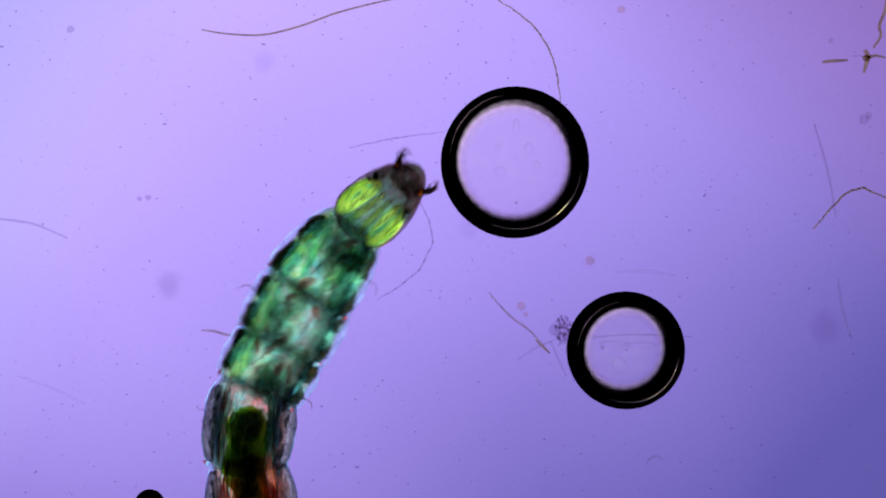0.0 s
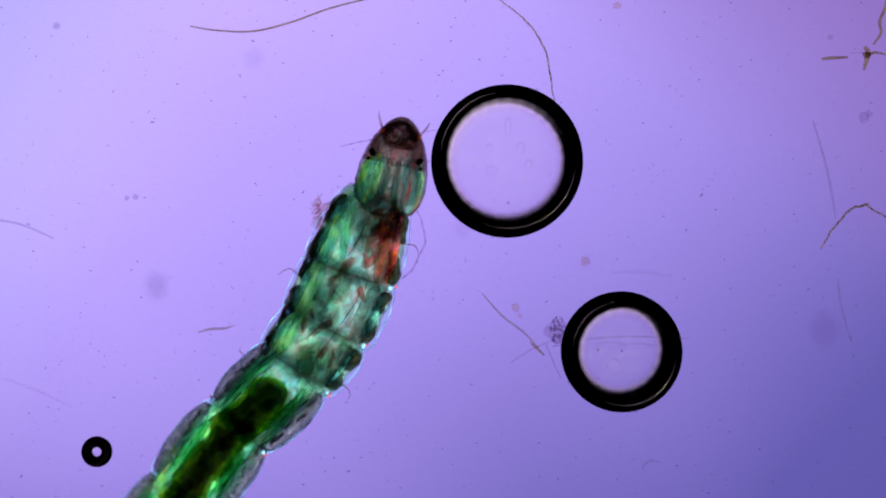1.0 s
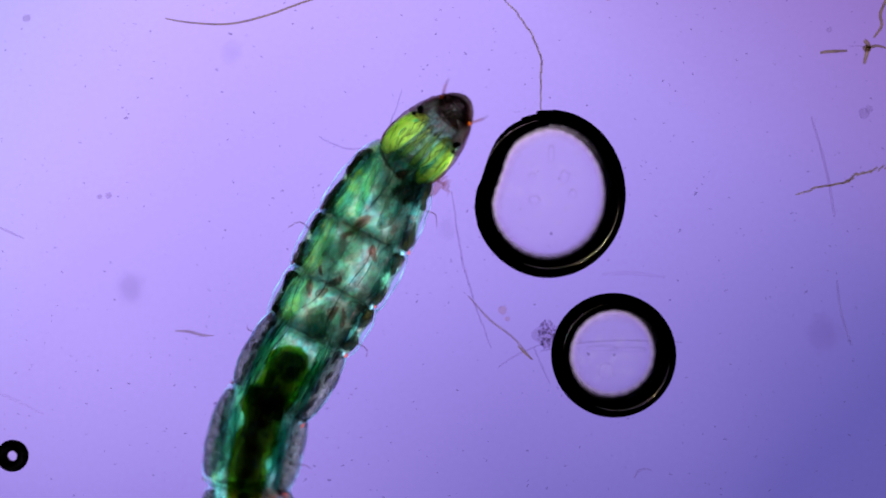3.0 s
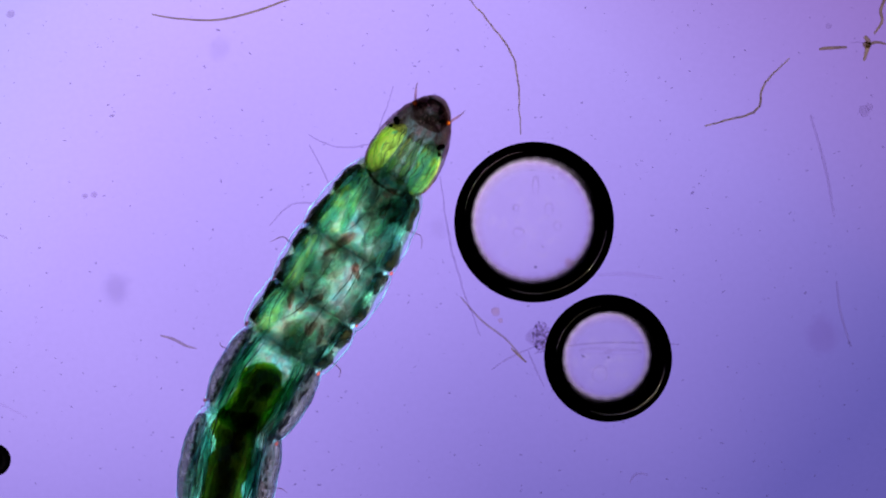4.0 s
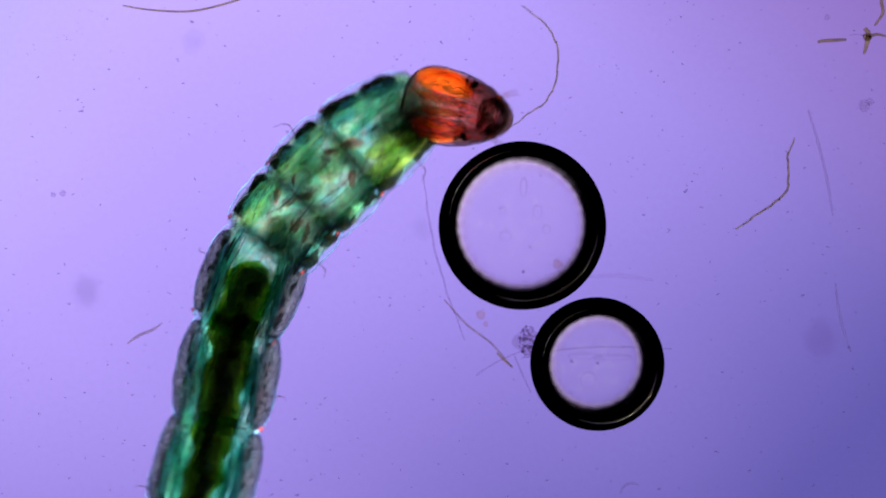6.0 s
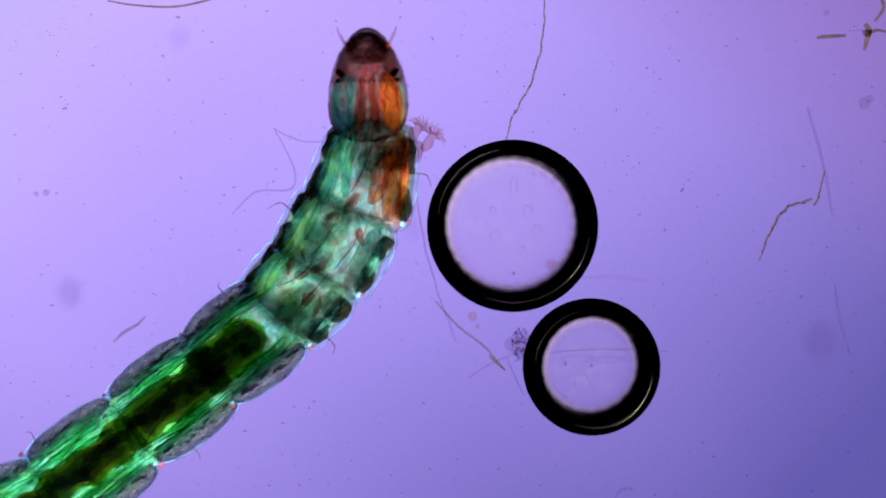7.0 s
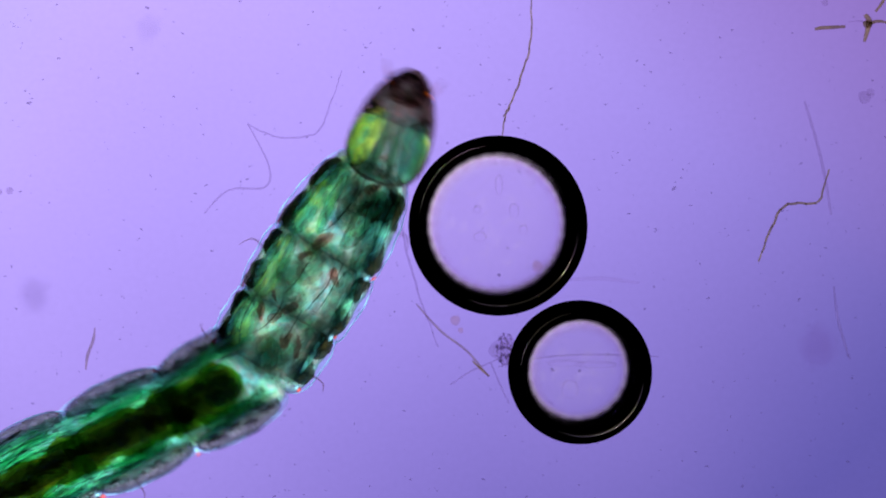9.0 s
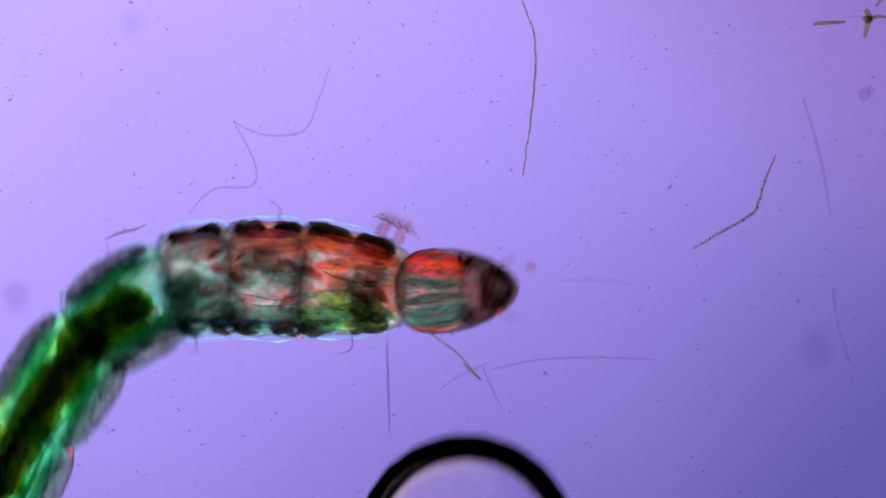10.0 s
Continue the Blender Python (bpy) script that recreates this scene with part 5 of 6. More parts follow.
    walk(larva_segments[7], [(0, lie(-280, -930, 97)), (0.1, lie(-350, -943, 90)), (0.2, lie(-333, -937, 93)), (0.3, lie(-383, -961, 86)), (0.5, lie(-362, -960, 90)), (0.6, lie(-393, -935, 86)), (0.7, lie(-471, -880, 81)), (0.8, lie(-663, -776, 63)), (0.9, lie(-730, -718, 51)), (1, lie(-662, -751, 55)), (1.2, lie(-604, -809, 61)), (1.3, lie(-516, -874, 72)), (1.4, lie(-508, -852, 75)), (1.5, lie(-409, -842, 88)), (1.6, lie(-489, -795, 81)), (1.7, lie(-359, -743, 98)), (1.8, lie(-70, -583, 139)), (1.9, lie(-67, -540, 141)), (2, lie(-157, -482, 151)), (2.1, lie(-330, -531, 129)), (2.2, lie(-513, -573, 98)), (2.75, lie(-437, -730, 84)), (3.3, lie(-215, -820, 90)), (3.4, lie(-245, -809, 87)), (3.5, lie(-126, -782, 102)), (3.6, lie(45, -693, 124)), (3.7, lie(-80, -784, 108)), (3.8, lie(-183, -845, 97)), (3.9, lie(-402, -834, 77)), (4, lie(-360, -823, 83)), (4.2, lie(-431, -824, 73)), (4.3, lie(-541, -784, 63)), (4.4, lie(-524, -740, 63)), (4.5, lie(-442, -730, 70)), (4.6, lie(-615, -541, 40)), (4.7, lie(-653, -393, 46)), (4.8, lie(-706, -192, 7)), (4.9, lie(-700, -176, -3)), (5, lie(-674, -200, 6)), (5.2, lie(-705, -248, -8)), (5.3, lie(-708, -283, -5)), (5.5, lie(-635, -452, 6)), (5.6, lie(-539, -574, 45)), (5.7, lie(-364, -679, 68)), (5.8, lie(-223, -665, 85)), (5.9, lie(-282, -660, 80)), (6, lie(-384, -651, 74)), (6.1, lie(-422, -661, 72)), (6.2, lie(-465, -625, 75)), (6.75, lie(-671, -549, 42)), (7.3, lie(-727, -457, 31)), (7.4, lie(-709, -441, 31)), (7.5, lie(-691, -452, 29)), (7.6, lie(-679, -443, 27)), (7.7, lie(-669, -431, 24)), (7.9, lie(-700, -324, 5)), (8, lie(-687, -332, 6)), (8.2, lie(-710, -352, 3)), (8.5, lie(-679, -356, 3)), (8.8, lie(-746, -376, 10)), (8.9, lie(-773, -433, 19)), (9, lie(-764, -474, 27)), (9.1, lie(-773, -524, 35)), (9.2, lie(-788, -544, 36)), (9.3, lie(-762, -594, 42)), (9.4, lie(-786, -549, 39)), (9.5, lie(-776, -540, 41)), (9.7, lie(-706, -611, 51)), (9.8, lie(-672, -641, 56)), (9.9, lie(-690, -627, 53)), (10, lie(-646, -599, 61))])
    walk(larva_segments[8], [(0, lie(-261, -1089, 97)), (0.1, lie(-350, -1103, 90)), (0.2, lie(-325, -1097, 93)), (0.3, lie(-393, -1121, 86)), (0.5, lie(-362, -1120, 90)), (0.6, lie(-404, -1095, 86)), (0.7, lie(-495, -1038, 81)), (0.8, lie(-734, -919, 63)), (0.9, lie(-830, -842, 51)), (1, lie(-754, -882, 55)), (1.2, lie(-681, -949, 61)), (1.3, lie(-565, -1026, 72)), (1.4, lie(-550, -1006, 75)), (1.5, lie(-415, -1002, 88)), (1.6, lie(-515, -952, 81)), (1.7, lie(-337, -901, 98)), (1.8, lie(50, -689, 139)), (1.9, lie(57, -642, 141)), (2, lie(-17, -560, 151)), (2.1, lie(-230, -656, 129)), (2.2, lie(-490, -731, 98)), (2.75, lie(-453, -889, 84)), (3.3, lie(-215, -980, 90)), (3.4, lie(-254, -969, 87)), (3.5, lie(-92, -939, 102)), (3.6, lie(134, -826, 124)), (3.7, lie(-31, -936, 108)), (3.8, lie(-164, -1004, 97)), (3.9, lie(-437, -990, 77)), (4, lie(-379, -982, 83)), (4.2, lie(-476, -977, 73)), (4.3, lie(-613, -927, 63)), (4.4, lie(-597, -883, 63)), (4.5, lie(-496, -880, 70)), (4.6, lie(-738, -643, 40)), (4.7, lie(-765, -506, 45)), (4.8, lie(-865, -211, 7)), (4.9, lie(-860, -168, -3)), (5, lie(-833, -216, 6)), (5.2, lie(-864, -226, -8)), (5.3, lie(-867, -268, -5)), (5.5, lie(-794, -470, 7)), (5.6, lie(-652, -687, 45)), (5.7, lie(-424, -827, 68)), (5.8, lie(-238, -824, 85)), (5.9, lie(-309, -818, 80)), (6, lie(-429, -805, 74)), (6.1, lie(-471, -814, 72)), (6.2, lie(-507, -780, 75)), (6.75, lie(-790, -656, 42)), (7.3, lie(-863, -541, 31)), (7.4, lie(-847, -522, 31)), (7.5, lie(-831, -529, 29)), (7.6, lie(-823, -514, 27)), (7.7, lie(-815, -497, 24)), (7.9, lie(-860, -339, 5)), (8, lie(-846, -350, 6)), (8.2, lie(-870, -360, 3)), (8.5, lie(-839, -364, 3)), (8.8, lie(-904, -403, 10)), (8.9, lie(-924, -485, 19)), (9, lie(-907, -545, 27)), (9.1, lie(-903, -617, 35)), (9.2, lie(-917, -637, 36)), (9.3, lie(-881, -701, 42)), (9.4, lie(-910, -650, 39)), (9.5, lie(-897, -646, 41)), (9.7, lie(-806, -736, 51)), (9.8, lie(-762, -773, 56)), (9.9, lie(-785, -755, 53)), (10, lie(-723, -740, 61))])
    walk(proleg_pair, [(0, lie(-178, -16, 76, -18)), (0.2, lie(-181, 3, 90, -18)), (0.3, lie(-182, 59, 112, -18)), (0.5, lie(-203, 61, 107, -18)), (0.9, lie(-179, 46, 149, -18)), (1, lie(-150, 63, 183, -18)), (1.2, lie(-149, 24, 108, -18)), (1.4, lie(-110, 91, 82, -18)), (1.5, lie(-104, 101, 82, -18)), (1.6, lie(-103, 91, 82, -18)), (1.8, lie(-106, 55, 126, -18)), (2, lie(-77, 131, 162, -18)), (2.1, lie(-67, 109, 151, -18)), (2.2, lie(-39, 85, 135, -18)), (2.5, lie(-39, 86, 84, -18)), (2.8, lie(-39, 87, 34, -18)), (3.3, lie(39, 82, 56, -18)), (3.35, lie(36, 75, -18, -18)), (3.4, lie(32, 68, -92, -18)), (3.5, lie(-1, 35, -87, -18)), (3.7, lie(-12, 39, -86, -18)), (3.8, lie(-23, 28, -63, -18)), (3.83, lie(-27, 26, -12, -18)), (3.87, lie(-32, 24, 39, -18)), (3.9, lie(-36, 22, 90, -18)), (4.1, lie(-62, 145, 118, -18)), (4.5, lie(-29, 154, 160, -18)), (4.8, lie(-50, 155, 168, -18)), (4.9, lie(-38, 144, 120, -18)), (5, lie(-25, 132, 72, -18)), (6, lie(-22, 191, 0, -18)), (6.1, lie(63, 145, 34, -18)), (6.15, lie(71, 150, -28, -18)), (6.2, lie(79, 155, -90, -18)), (6.45, lie(60, 147, -17, -18)), (6.7, lie(41, 139, 56, -18)), (7.3, lie(42, 163, 59, -18)), (7.4, lie(42, 175, 21, -18)), (7.5, lie(41, 187, -17, -18)), (7.6, lie(5, 167, -24, -18)), (7.7, lie(6, 122, -18, -18)), (7.85, lie(-20, 123, 27, -18)), (8, lie(-46, 125, 72, -18)), (9.2, lie(-24, 26, 45, -18)), (9.5, lie(28, 1, 42, -18)), (9.9, lie(43, -16, 43, -18)), (10, lie(46, -7, 66, -18))])
    # the mandibles snap open: seconds and the angle by which they are folded in
    for jaw, side in zip(mandibles, (1, -1)):
        walk(jaw, [(t, pose(56 * U, side * (31 - fold * 0.1) * U, 6 * U, 0, 0, -side * fold)) for t, fold in ((0, 0), (0.1, 66), (0.8, 66), (0.9, 8), (1.0, 66), (7.8, 66), (8.0, 0), (8.1, 66), (10, 66))])
    # seconds, centre, half width and half height, and the bearing and depth of a dent
    big = [ring(0, 127, 153, 131, 134, 0, 0), ring(0.5, 126, 152, 131, 135, 0, 0), ring(1, 124, 153, 132, 133, 0, 0), ring(1.4, 134, 153, 132, 134, 0, 0), ring(1.5, 143, 155, 132, 134, 0, 0), ring(1.6, 147, 154, 131, 133, 220, 12), ring(1.7, 168, 188, 133, 131, 240, 18), ring(1.8, 256, 178, 130, 138, 0, 0), ring(1.9, 247, 130, 126, 136, 0, 0), ring(2, 194, 118, 130, 136, 0, 0), ring(2.1, 183, 117, 130, 136, 0, 0), ring(2.2, 184, 115, 131, 137, 0, 0), ring(3.3, 222, 86, 127, 136, 160, 16), ring(3.4, 199, 85, 128, 133, 0, 0), ring(3.5, 217, 73, 128, 134, 130, 30), ring(3.6, 236, 35, 131, 134, 135, 12), ring(3.7, 211, 55, 131, 134, 0, 0), ring(3.8, 199, 51, 131, 132, 0, 0), ring(4, 202, 46, 131, 132, 0, 0), ring(4.5, 202, 45, 131, 132, 0, 0), ring(5, 207, 41, 131, 133, 0, 0), ring(5.5, 205, 41, 132, 133, 0, 0), ring(6, 205, 40, 132, 133, 0, 0), ring(6.2, 204, 40, 132, 133, 0, 0), ring(7.3, 201, 39, 132, 133, 0, 0), ring(7.5, 201, 39, 132, 133, 0, 0), ring(8, 201, 39, 132, 133, 0, 0), ring(8.5, 202, 39, 132, 133, 0, 0), ring(9, 203, 39, 132, 133, 0, 0), ring(9.1, 218, 29, 132, 133, 0, 0), ring(9.2, 252, -48, 148, 180, 0, 0), ring(9.3, 253, -75, 162, 168, 0, 0), ring(9.4, 292, -172, 160, 170, 0, 0), ring(9.5, 267, -260, 159, 161, 0, 0), ring(9.6, 260, -268, 159, 161, 0, 0), ring(9.7, 256, -267, 158, 160, 0, 0), ring(9.8, 247, -279, 158, 160, 0, 0), ring(9.9, 201, -335, 158, 159, 0, 0), ring(10, 170, -426, 158, 160, 0, 0)]
    merged = [r for r in big if r[0] > 9.15]
    small = [ring(0, 323, -179, 104, 104, 0, 0), ring(1, 323, -178, 105, 105, 0, 0), ring(3.5, 325, -176, 104, 104, 0, 0), ring(4.5, 322, -178, 105, 105, 0, 0), ring(5.5, 323, -178, 105, 105, 0, 0), ring(7.5, 323, -178, 106, 106, 0, 0), ring(9, 324, -177, 106, 106, 0, 0), ring(9.1, 324, -178, 106, 106, 0, 0)]
    swell(large_bubble_rims, large_bubble_lens, large_bubble_glints, big, -61, 0, 1.0, 9.15)
    swell(small_bubble_rims, small_bubble_lens, small_bubble_glints, small + merged, 119, -180, 1.0, 9.15, 3.0)
    walk(tiny_bubble, [(0, lie(-519, -452, 0)), (0.5, lie(-521, -448, 0)), (0.7, lie(-568, -423, 0)), (0.8, lie(-603, -385, 0)), (0.9, lie(-603, -355, 0)), (1, lie(-589, -352, 0)), (1.2, lie(-590, -357, 0)), (1.5, lie(-590, -371, 0)), (1.7, lie(-591, -391, 0)), (1.9, lie(-581, -402, 0)), (2, lie(-574, -408, 0)), (2.1, lie(-623, -389, 0)), (2.2, lie(-650, -379, 0)), (3.3, lie(-683, -341, 0)), (3.5, lie(-682, -342, 0)), (4, lie(-685, -345, 0)), (4.5, lie(-685, -339, 0)), (10, lie(-634, -337, 0))])
    walk(hanging_thread_links[0], [(0, lie(94, 451, 146, -86)), (1, lie(110, 443, 141, -86)), (1.5, lie(125, 436, 138, -86)), (2, lie(159, 436, 130, -86)), (2.2, lie(161, 434, 124, -86)), (3.3, lie(112, 427, 136, -86)), (3.5, lie(95, 424, 134, -86)), (4, lie(97, 419, 131, -86)), (4.5, lie(99, 416, 137, -86)), (5, lie(115, 412, 134, -86)), (5.5, lie(112, 409, 140, -86)), (5.8, lie(153, 407, 143, -86)), (6, lie(214, 388, 141, -86)), (6.2, lie(255, 400, 87, -86)), (7.3, lie(253, 391, 89, -86)), (7.5, lie(255, 390, 89, -86)), (8, lie(254, 386, 90, -86)), (9, lie(255, 378, 90, -86)), (9.2, lie(257, 376, 90, -86)), (9.5, lie(246, 363, 102, -86)), (10, lie(256, 361, 112, -86))])
    walk(hanging_thread_links[1], [(0, lie(107, 442, 147, -86)), (1, lie(123, 433, 142, -86)), (1.5, lie(137, 425, 139, -86)), (2, lie(170, 424, 130, -86)), (2.2, lie(170, 421, 125, -86)), (3.3, lie(124, 416, 137, -86)), (3.5, lie(107, 412, 135, -86)), (4, lie(107, 407, 131, -86)), (4.5, lie(111, 405, 138, -86)), (5, lie(126, 400, 135, -86)), (5.5, lie(125, 398, 141, -86)), (5.8, lie(166, 397, 145, -86)), (6, lie(227, 378, 142, -86)), (6.2, lie(254, 384, 87, -86)), (7.3, lie(253, 375, 90, -86)), (7.5, lie(255, 374, 91, -86)), (8, lie(254, 370, 91, -86)), (9, lie(255, 362, 91, -86)), (9.2, lie(257, 360, 91, -86)), (9.5, lie(249, 347, 102, -86)), (10, lie(262, 346, 112, -86))])
    walk(hanging_thread_links[2], [(0, lie(121, 433, 147, -86)), (1, lie(135, 423, 142, -86)), (1.5, lie(149, 414, 138, -86)), (2, lie(180, 412, 129, -86)), (2.2, lie(179, 408, 124, -86)), (3.3, lie(136, 405, 136, -86)), (3.5, lie(118, 400, 135, -86)), (4, lie(118, 395, 131, -86)), (4.5, lie(123, 394, 137, -86)), (5, lie(137, 389, 135, -86)), (5.5, lie(137, 388, 140, -86)), (5.8, lie(179, 388, 143, -86)), (6, lie(239, 368, 138, -86)), (6.2, lie(253, 368, 86, -86)), (7.3, lie(253, 359, 89, -86)), (7.5, lie(255, 357, 89, -86)), (8, lie(254, 353, 90, -86)), (9, lie(255, 345, 90, -86)), (9.2, lie(257, 344, 90, -86)), (9.5, lie(252, 331, 97, -86)), (10, lie(267, 331, 106, -86))])
    walk(hanging_thread_links[3], [(0, lie(134, 424, 145, -86)), (1, lie(148, 413, 140, -86)), (1.5, lie(161, 403, 134, -86)), (2, lie(190, 399, 125, -86)), (2.2, lie(188, 394, 123, -86)), (3.3, lie(147, 393, 134, -86)), (3.5, lie(129, 389, 134, -86)), (4, lie(128, 382, 129, -86)), (4.5, lie(134, 383, 133, -86)), (5, lie(149, 377, 133, -86)), (5.5, lie(149, 377, 137, -86)), (5.8, lie(192, 377, 137, -86)), (6, lie(250, 356, 127, -86)), (6.2, lie(251, 352, 83, -86)), (7.3, lie(252, 343, 85, -86)), (7.5, lie(254, 341, 84, -86)), (8, lie(254, 337, 87, -86)), (9, lie(255, 329, 87, -86)), (9.2, lie(257, 328, 87, -86)), (9.5, lie(253, 315, 93, -86)), (10, lie(271, 315, 97, -86))])
    walk(hanging_thread_links[4], [(0, lie(147, 414, 141, -86)), (1, lie(160, 402, 135, -86)), (1.5, lie(172, 391, 129, -86)), (2, lie(198, 385, 117, -86)), (2.2, lie(196, 380, 119, -86)), (3.3, lie(158, 381, 129, -86)), (3.5, lie(140, 377, 131, -86)), (4, lie(138, 370, 128, -86)), (4.5, lie(145, 370, 128, -86)), (5, lie(159, 365, 130, -86)), (5.5, lie(161, 365, 130, -86)), (5.8, lie(202, 365, 127, -86)), (6, lie(258, 342, 113, -86)), (6.2, lie(249, 336, 82, -86)), (7.3, lie(250, 327, 80, -86)), (7.5, lie(252, 325, 78, -86)), (8, lie(252, 321, 82, -86)), (9, lie(253, 313, 81, -86)), (9.2, lie(255, 312, 81, -86)), (9.5, lie(254, 299, 91, -86)), (10, lie(272, 299, 92, -86))])
    walk(hanging_thread_links[5], [(0, lie(159, 403, 135, -86)), (1, lie(170, 390, 128, -86)), (1.5, lie(181, 378, 124, -86)), (2, lie(205, 370, 110, -86)), (2.2, lie(204, 366, 113, -86)), (3.3, lie(167, 368, 122, -86)), (3.5, lie(150, 364, 127, -86)), (4, lie(148, 357, 127, -86)), (4.5, lie(154, 357, 124, -86)), (5, lie(169, 352, 126, -86)), (5.5, lie(170, 353, 124, -86)), (5.8, lie(211, 352, 117, -86)), (6, lie(263, 327, 101, -86)), (6.2, lie(247, 320, 80, -86)), (7.3, lie(247, 311, 76, -86)), (7.5, lie(248, 310, 74, -86)), (8, lie(249, 305, 76, -86)), (9, lie(250, 297, 76, -86)), (9.2, lie(252, 296, 76, -86)), (9.5, lie(253, 283, 87, -86)), (10, lie(272, 283, 89, -86))])
    walk(hanging_thread_links[6], [(0, lie(170, 391, 128, -86)), (1, lie(180, 376, 122, -86)), (1.5, lie(190, 364, 119, -86)), (2, lie(210, 355, 107, -86)), (2.2, lie(209, 351, 109, -86)), (3.3, lie(175, 354, 117, -86)), (3.5, lie(159, 351, 120, -86)), (4, lie(158, 344, 124, -86)), (4.5, lie(163, 344, 120, -86)), (5, lie(178, 339, 120, -86)), (5.5, lie(179, 339, 120, -86)), (5.8, lie(217, 337, 109, -86)), (6, lie(265, 311, 91, -86)), (6.2, lie(243, 304, 76, -86)), (7.3, lie(242, 295, 74, -86)), (7.5, lie(243, 294, 72, -86)), (8, lie(245, 290, 73, -86)), (9, lie(245, 282, 73, -86)), (9.2, lie(248, 280, 73, -86)), (9.5, lie(252, 267, 81, -86)), (10, lie(272, 267, 88, -86))])
    walk(hanging_thread_links[7], [(0, lie(179, 378, 122, -86)), (1, lie(188, 362, 116, -86)), (1.5, lie(197, 350, 113, -86)), (2, lie(214, 339, 102, -86)), (2.2, lie(215, 335, 107, -86)), (3.3, lie(182, 339, 112, -86)), (3.5, lie(167, 336, 113, -86)), (4, lie(166, 330, 116, -86)), (4.5, lie(170, 329, 116, -86)), (5, lie(185, 324, 114, -86)), (5.5, lie(186, 325, 116, -86)), (5.8, lie(222, 321, 104, -86)), (6, lie(264, 295, 86, -86)), (6.2, lie(239, 288, 70, -86)), (7.3, lie(238, 280, 72, -86)), (7.5, lie(238, 279, 70, -86)), (8, lie(240, 274, 70, -86)), (9, lie(240, 266, 71, -86)), (9.2, lie(242, 265, 71, -86)), (9.5, lie(248, 251, 74, -86)), (10, lie(271, 250, 86, -86))])
    walk(hanging_thread_links[8], [(0, lie(187, 364, 118, -86)), (1, lie(194, 347, 110, -86)), (1.5, lie(202, 334, 101, -86)), (2, lie(217, 326, 101, -86)), (2.2, lie(218, 321, 103, -86)), (3.3, lie(187, 324, 102, -86)), (3.5, lie(172, 321, 108, -86)), (4, lie(172, 315, 107, -86)), (4.5, lie(177, 314, 109, -86)), (5, lie(192, 309, 111, -86)), (5.5, lie(193, 310, 114, -86)), (5.8, lie(225, 305, 98, -86)), (6, lie(262, 279, 80, -86)), (6.2, lie(232, 274, 62, -86)), (7.3, lie(233, 264, 71, -86)), (7.5, lie(232, 264, 70, -86)), (8, lie(235, 259, 70, -86)), (9, lie(235, 251, 70, -86)), (9.2, lie(237, 250, 70, -86)), (9.5, lie(243, 235, 71, -86)), (10, lie(269, 234, 84, -86))])
    walk(hanging_thread_links[9], [(0, lie(194, 349, 114, -86)), (1, lie(198, 332, 100, -86)), (1.5, lie(204, 318, 95, -86)), (2, lie(218, 318, 103, -86)), (2.2, lie(220, 312, 97, -86)), (3.3, lie(188, 308, 91, -86)), (3.5, lie(176, 306, 102, -86)), (4, lie(175, 299, 100, -86)), (4.5, lie(181, 299, 102, -86)), (5, lie(197, 294, 107, -86)), (5.5, lie(199, 295, 111, -86)), (5.8, lie(226, 289, 91, -86)), (6, lie(258, 263, 70, -86)), (6.2, lie(224, 260, 57, -86)), (7.3, lie(227, 249, 67, -86)), (7.5, lie(227, 248, 69, -86)), (8, lie(229, 244, 69, -86)), (9, lie(229, 236, 70, -86)), (9.2, lie(232, 234, 70, -86)), (9.5, lie(238, 220, 72, -86)), (10, lie(268, 218, 84, -86))])
    walk(hanging_thread_links[10], [(0, lie(200, 334, 106, -86)), (1, lie(201, 316, 98, -86)), (1.17, lie(202, 314, 38, -86)), (1.33, lie(203, 313, -22, -86)), (1.5, lie(205, 311, -81, -86)), (1.67, lie(210, 309, -140, -86)), (1.83, lie(216, 308, -199, -86)), (2, lie(221, 306, -257, -86)), (2.2, lie(222, 303, -260, -86)), (3.3, lie(189, 292, -269, -86)), (3.5, lie(179, 290, -263, -86)), (4, lie(178, 283, -262, -86)), (4.5, lie(184, 283, -261, -86)), (5, lie(200, 278, -261, -86)), (5.5, lie(204, 279, -257, -86)), (5.8, lie(225, 273, -275, -86)), (6, lie(251, 249, -302, -86)), (6.2, lie(215, 246, -304, -86)), (7.3, lie(220, 235, -297, -86)), (7.5, lie(221, 233, -293, -86)), (8, lie(222, 229, -295, -86)), (9, lie(223, 221, -295, -86)), (9.2, lie(225, 219, -295, -86)), (9.5, lie(234, 205, -284, -86)), (10, lie(266, 202, -277, -86))])
    walk(hanging_thread_links[11], [(0, lie(203, 318, 101, -86)), (1, lie(202, 306, 100, -86)), (1.5, lie(206, 304, 99, -86)), (2, lie(225, 290, 103, -86)), (2.2, lie(225, 287, 100, -86)), (3.3, lie(189, 277, 90, -86)), (3.5, lie(180, 276, 92, -86)), (4, lie(179, 267, 91, -86)), (4.5, lie(185, 267, 91, -86)), (5, lie(202, 262, 92, -86)), (5.5, lie(206, 263, 94, -86)), (5.8, lie(223, 257, 81, -86)), (6, lie(241, 236, 42, -86)), (6.2, lie(206, 233, 57, -86)), (7.3, lie(213, 220, 66, -86)), (7.5, lie(214, 218, 69, -86)), (8, lie(216, 215, 66, -86)), (9, lie(218, 211, 54, -86)), (9.2, lie(221, 211, 46, -86)), (9.5, lie(230, 189, 78, -86)), (10, lie(264, 186, 83, -86))])
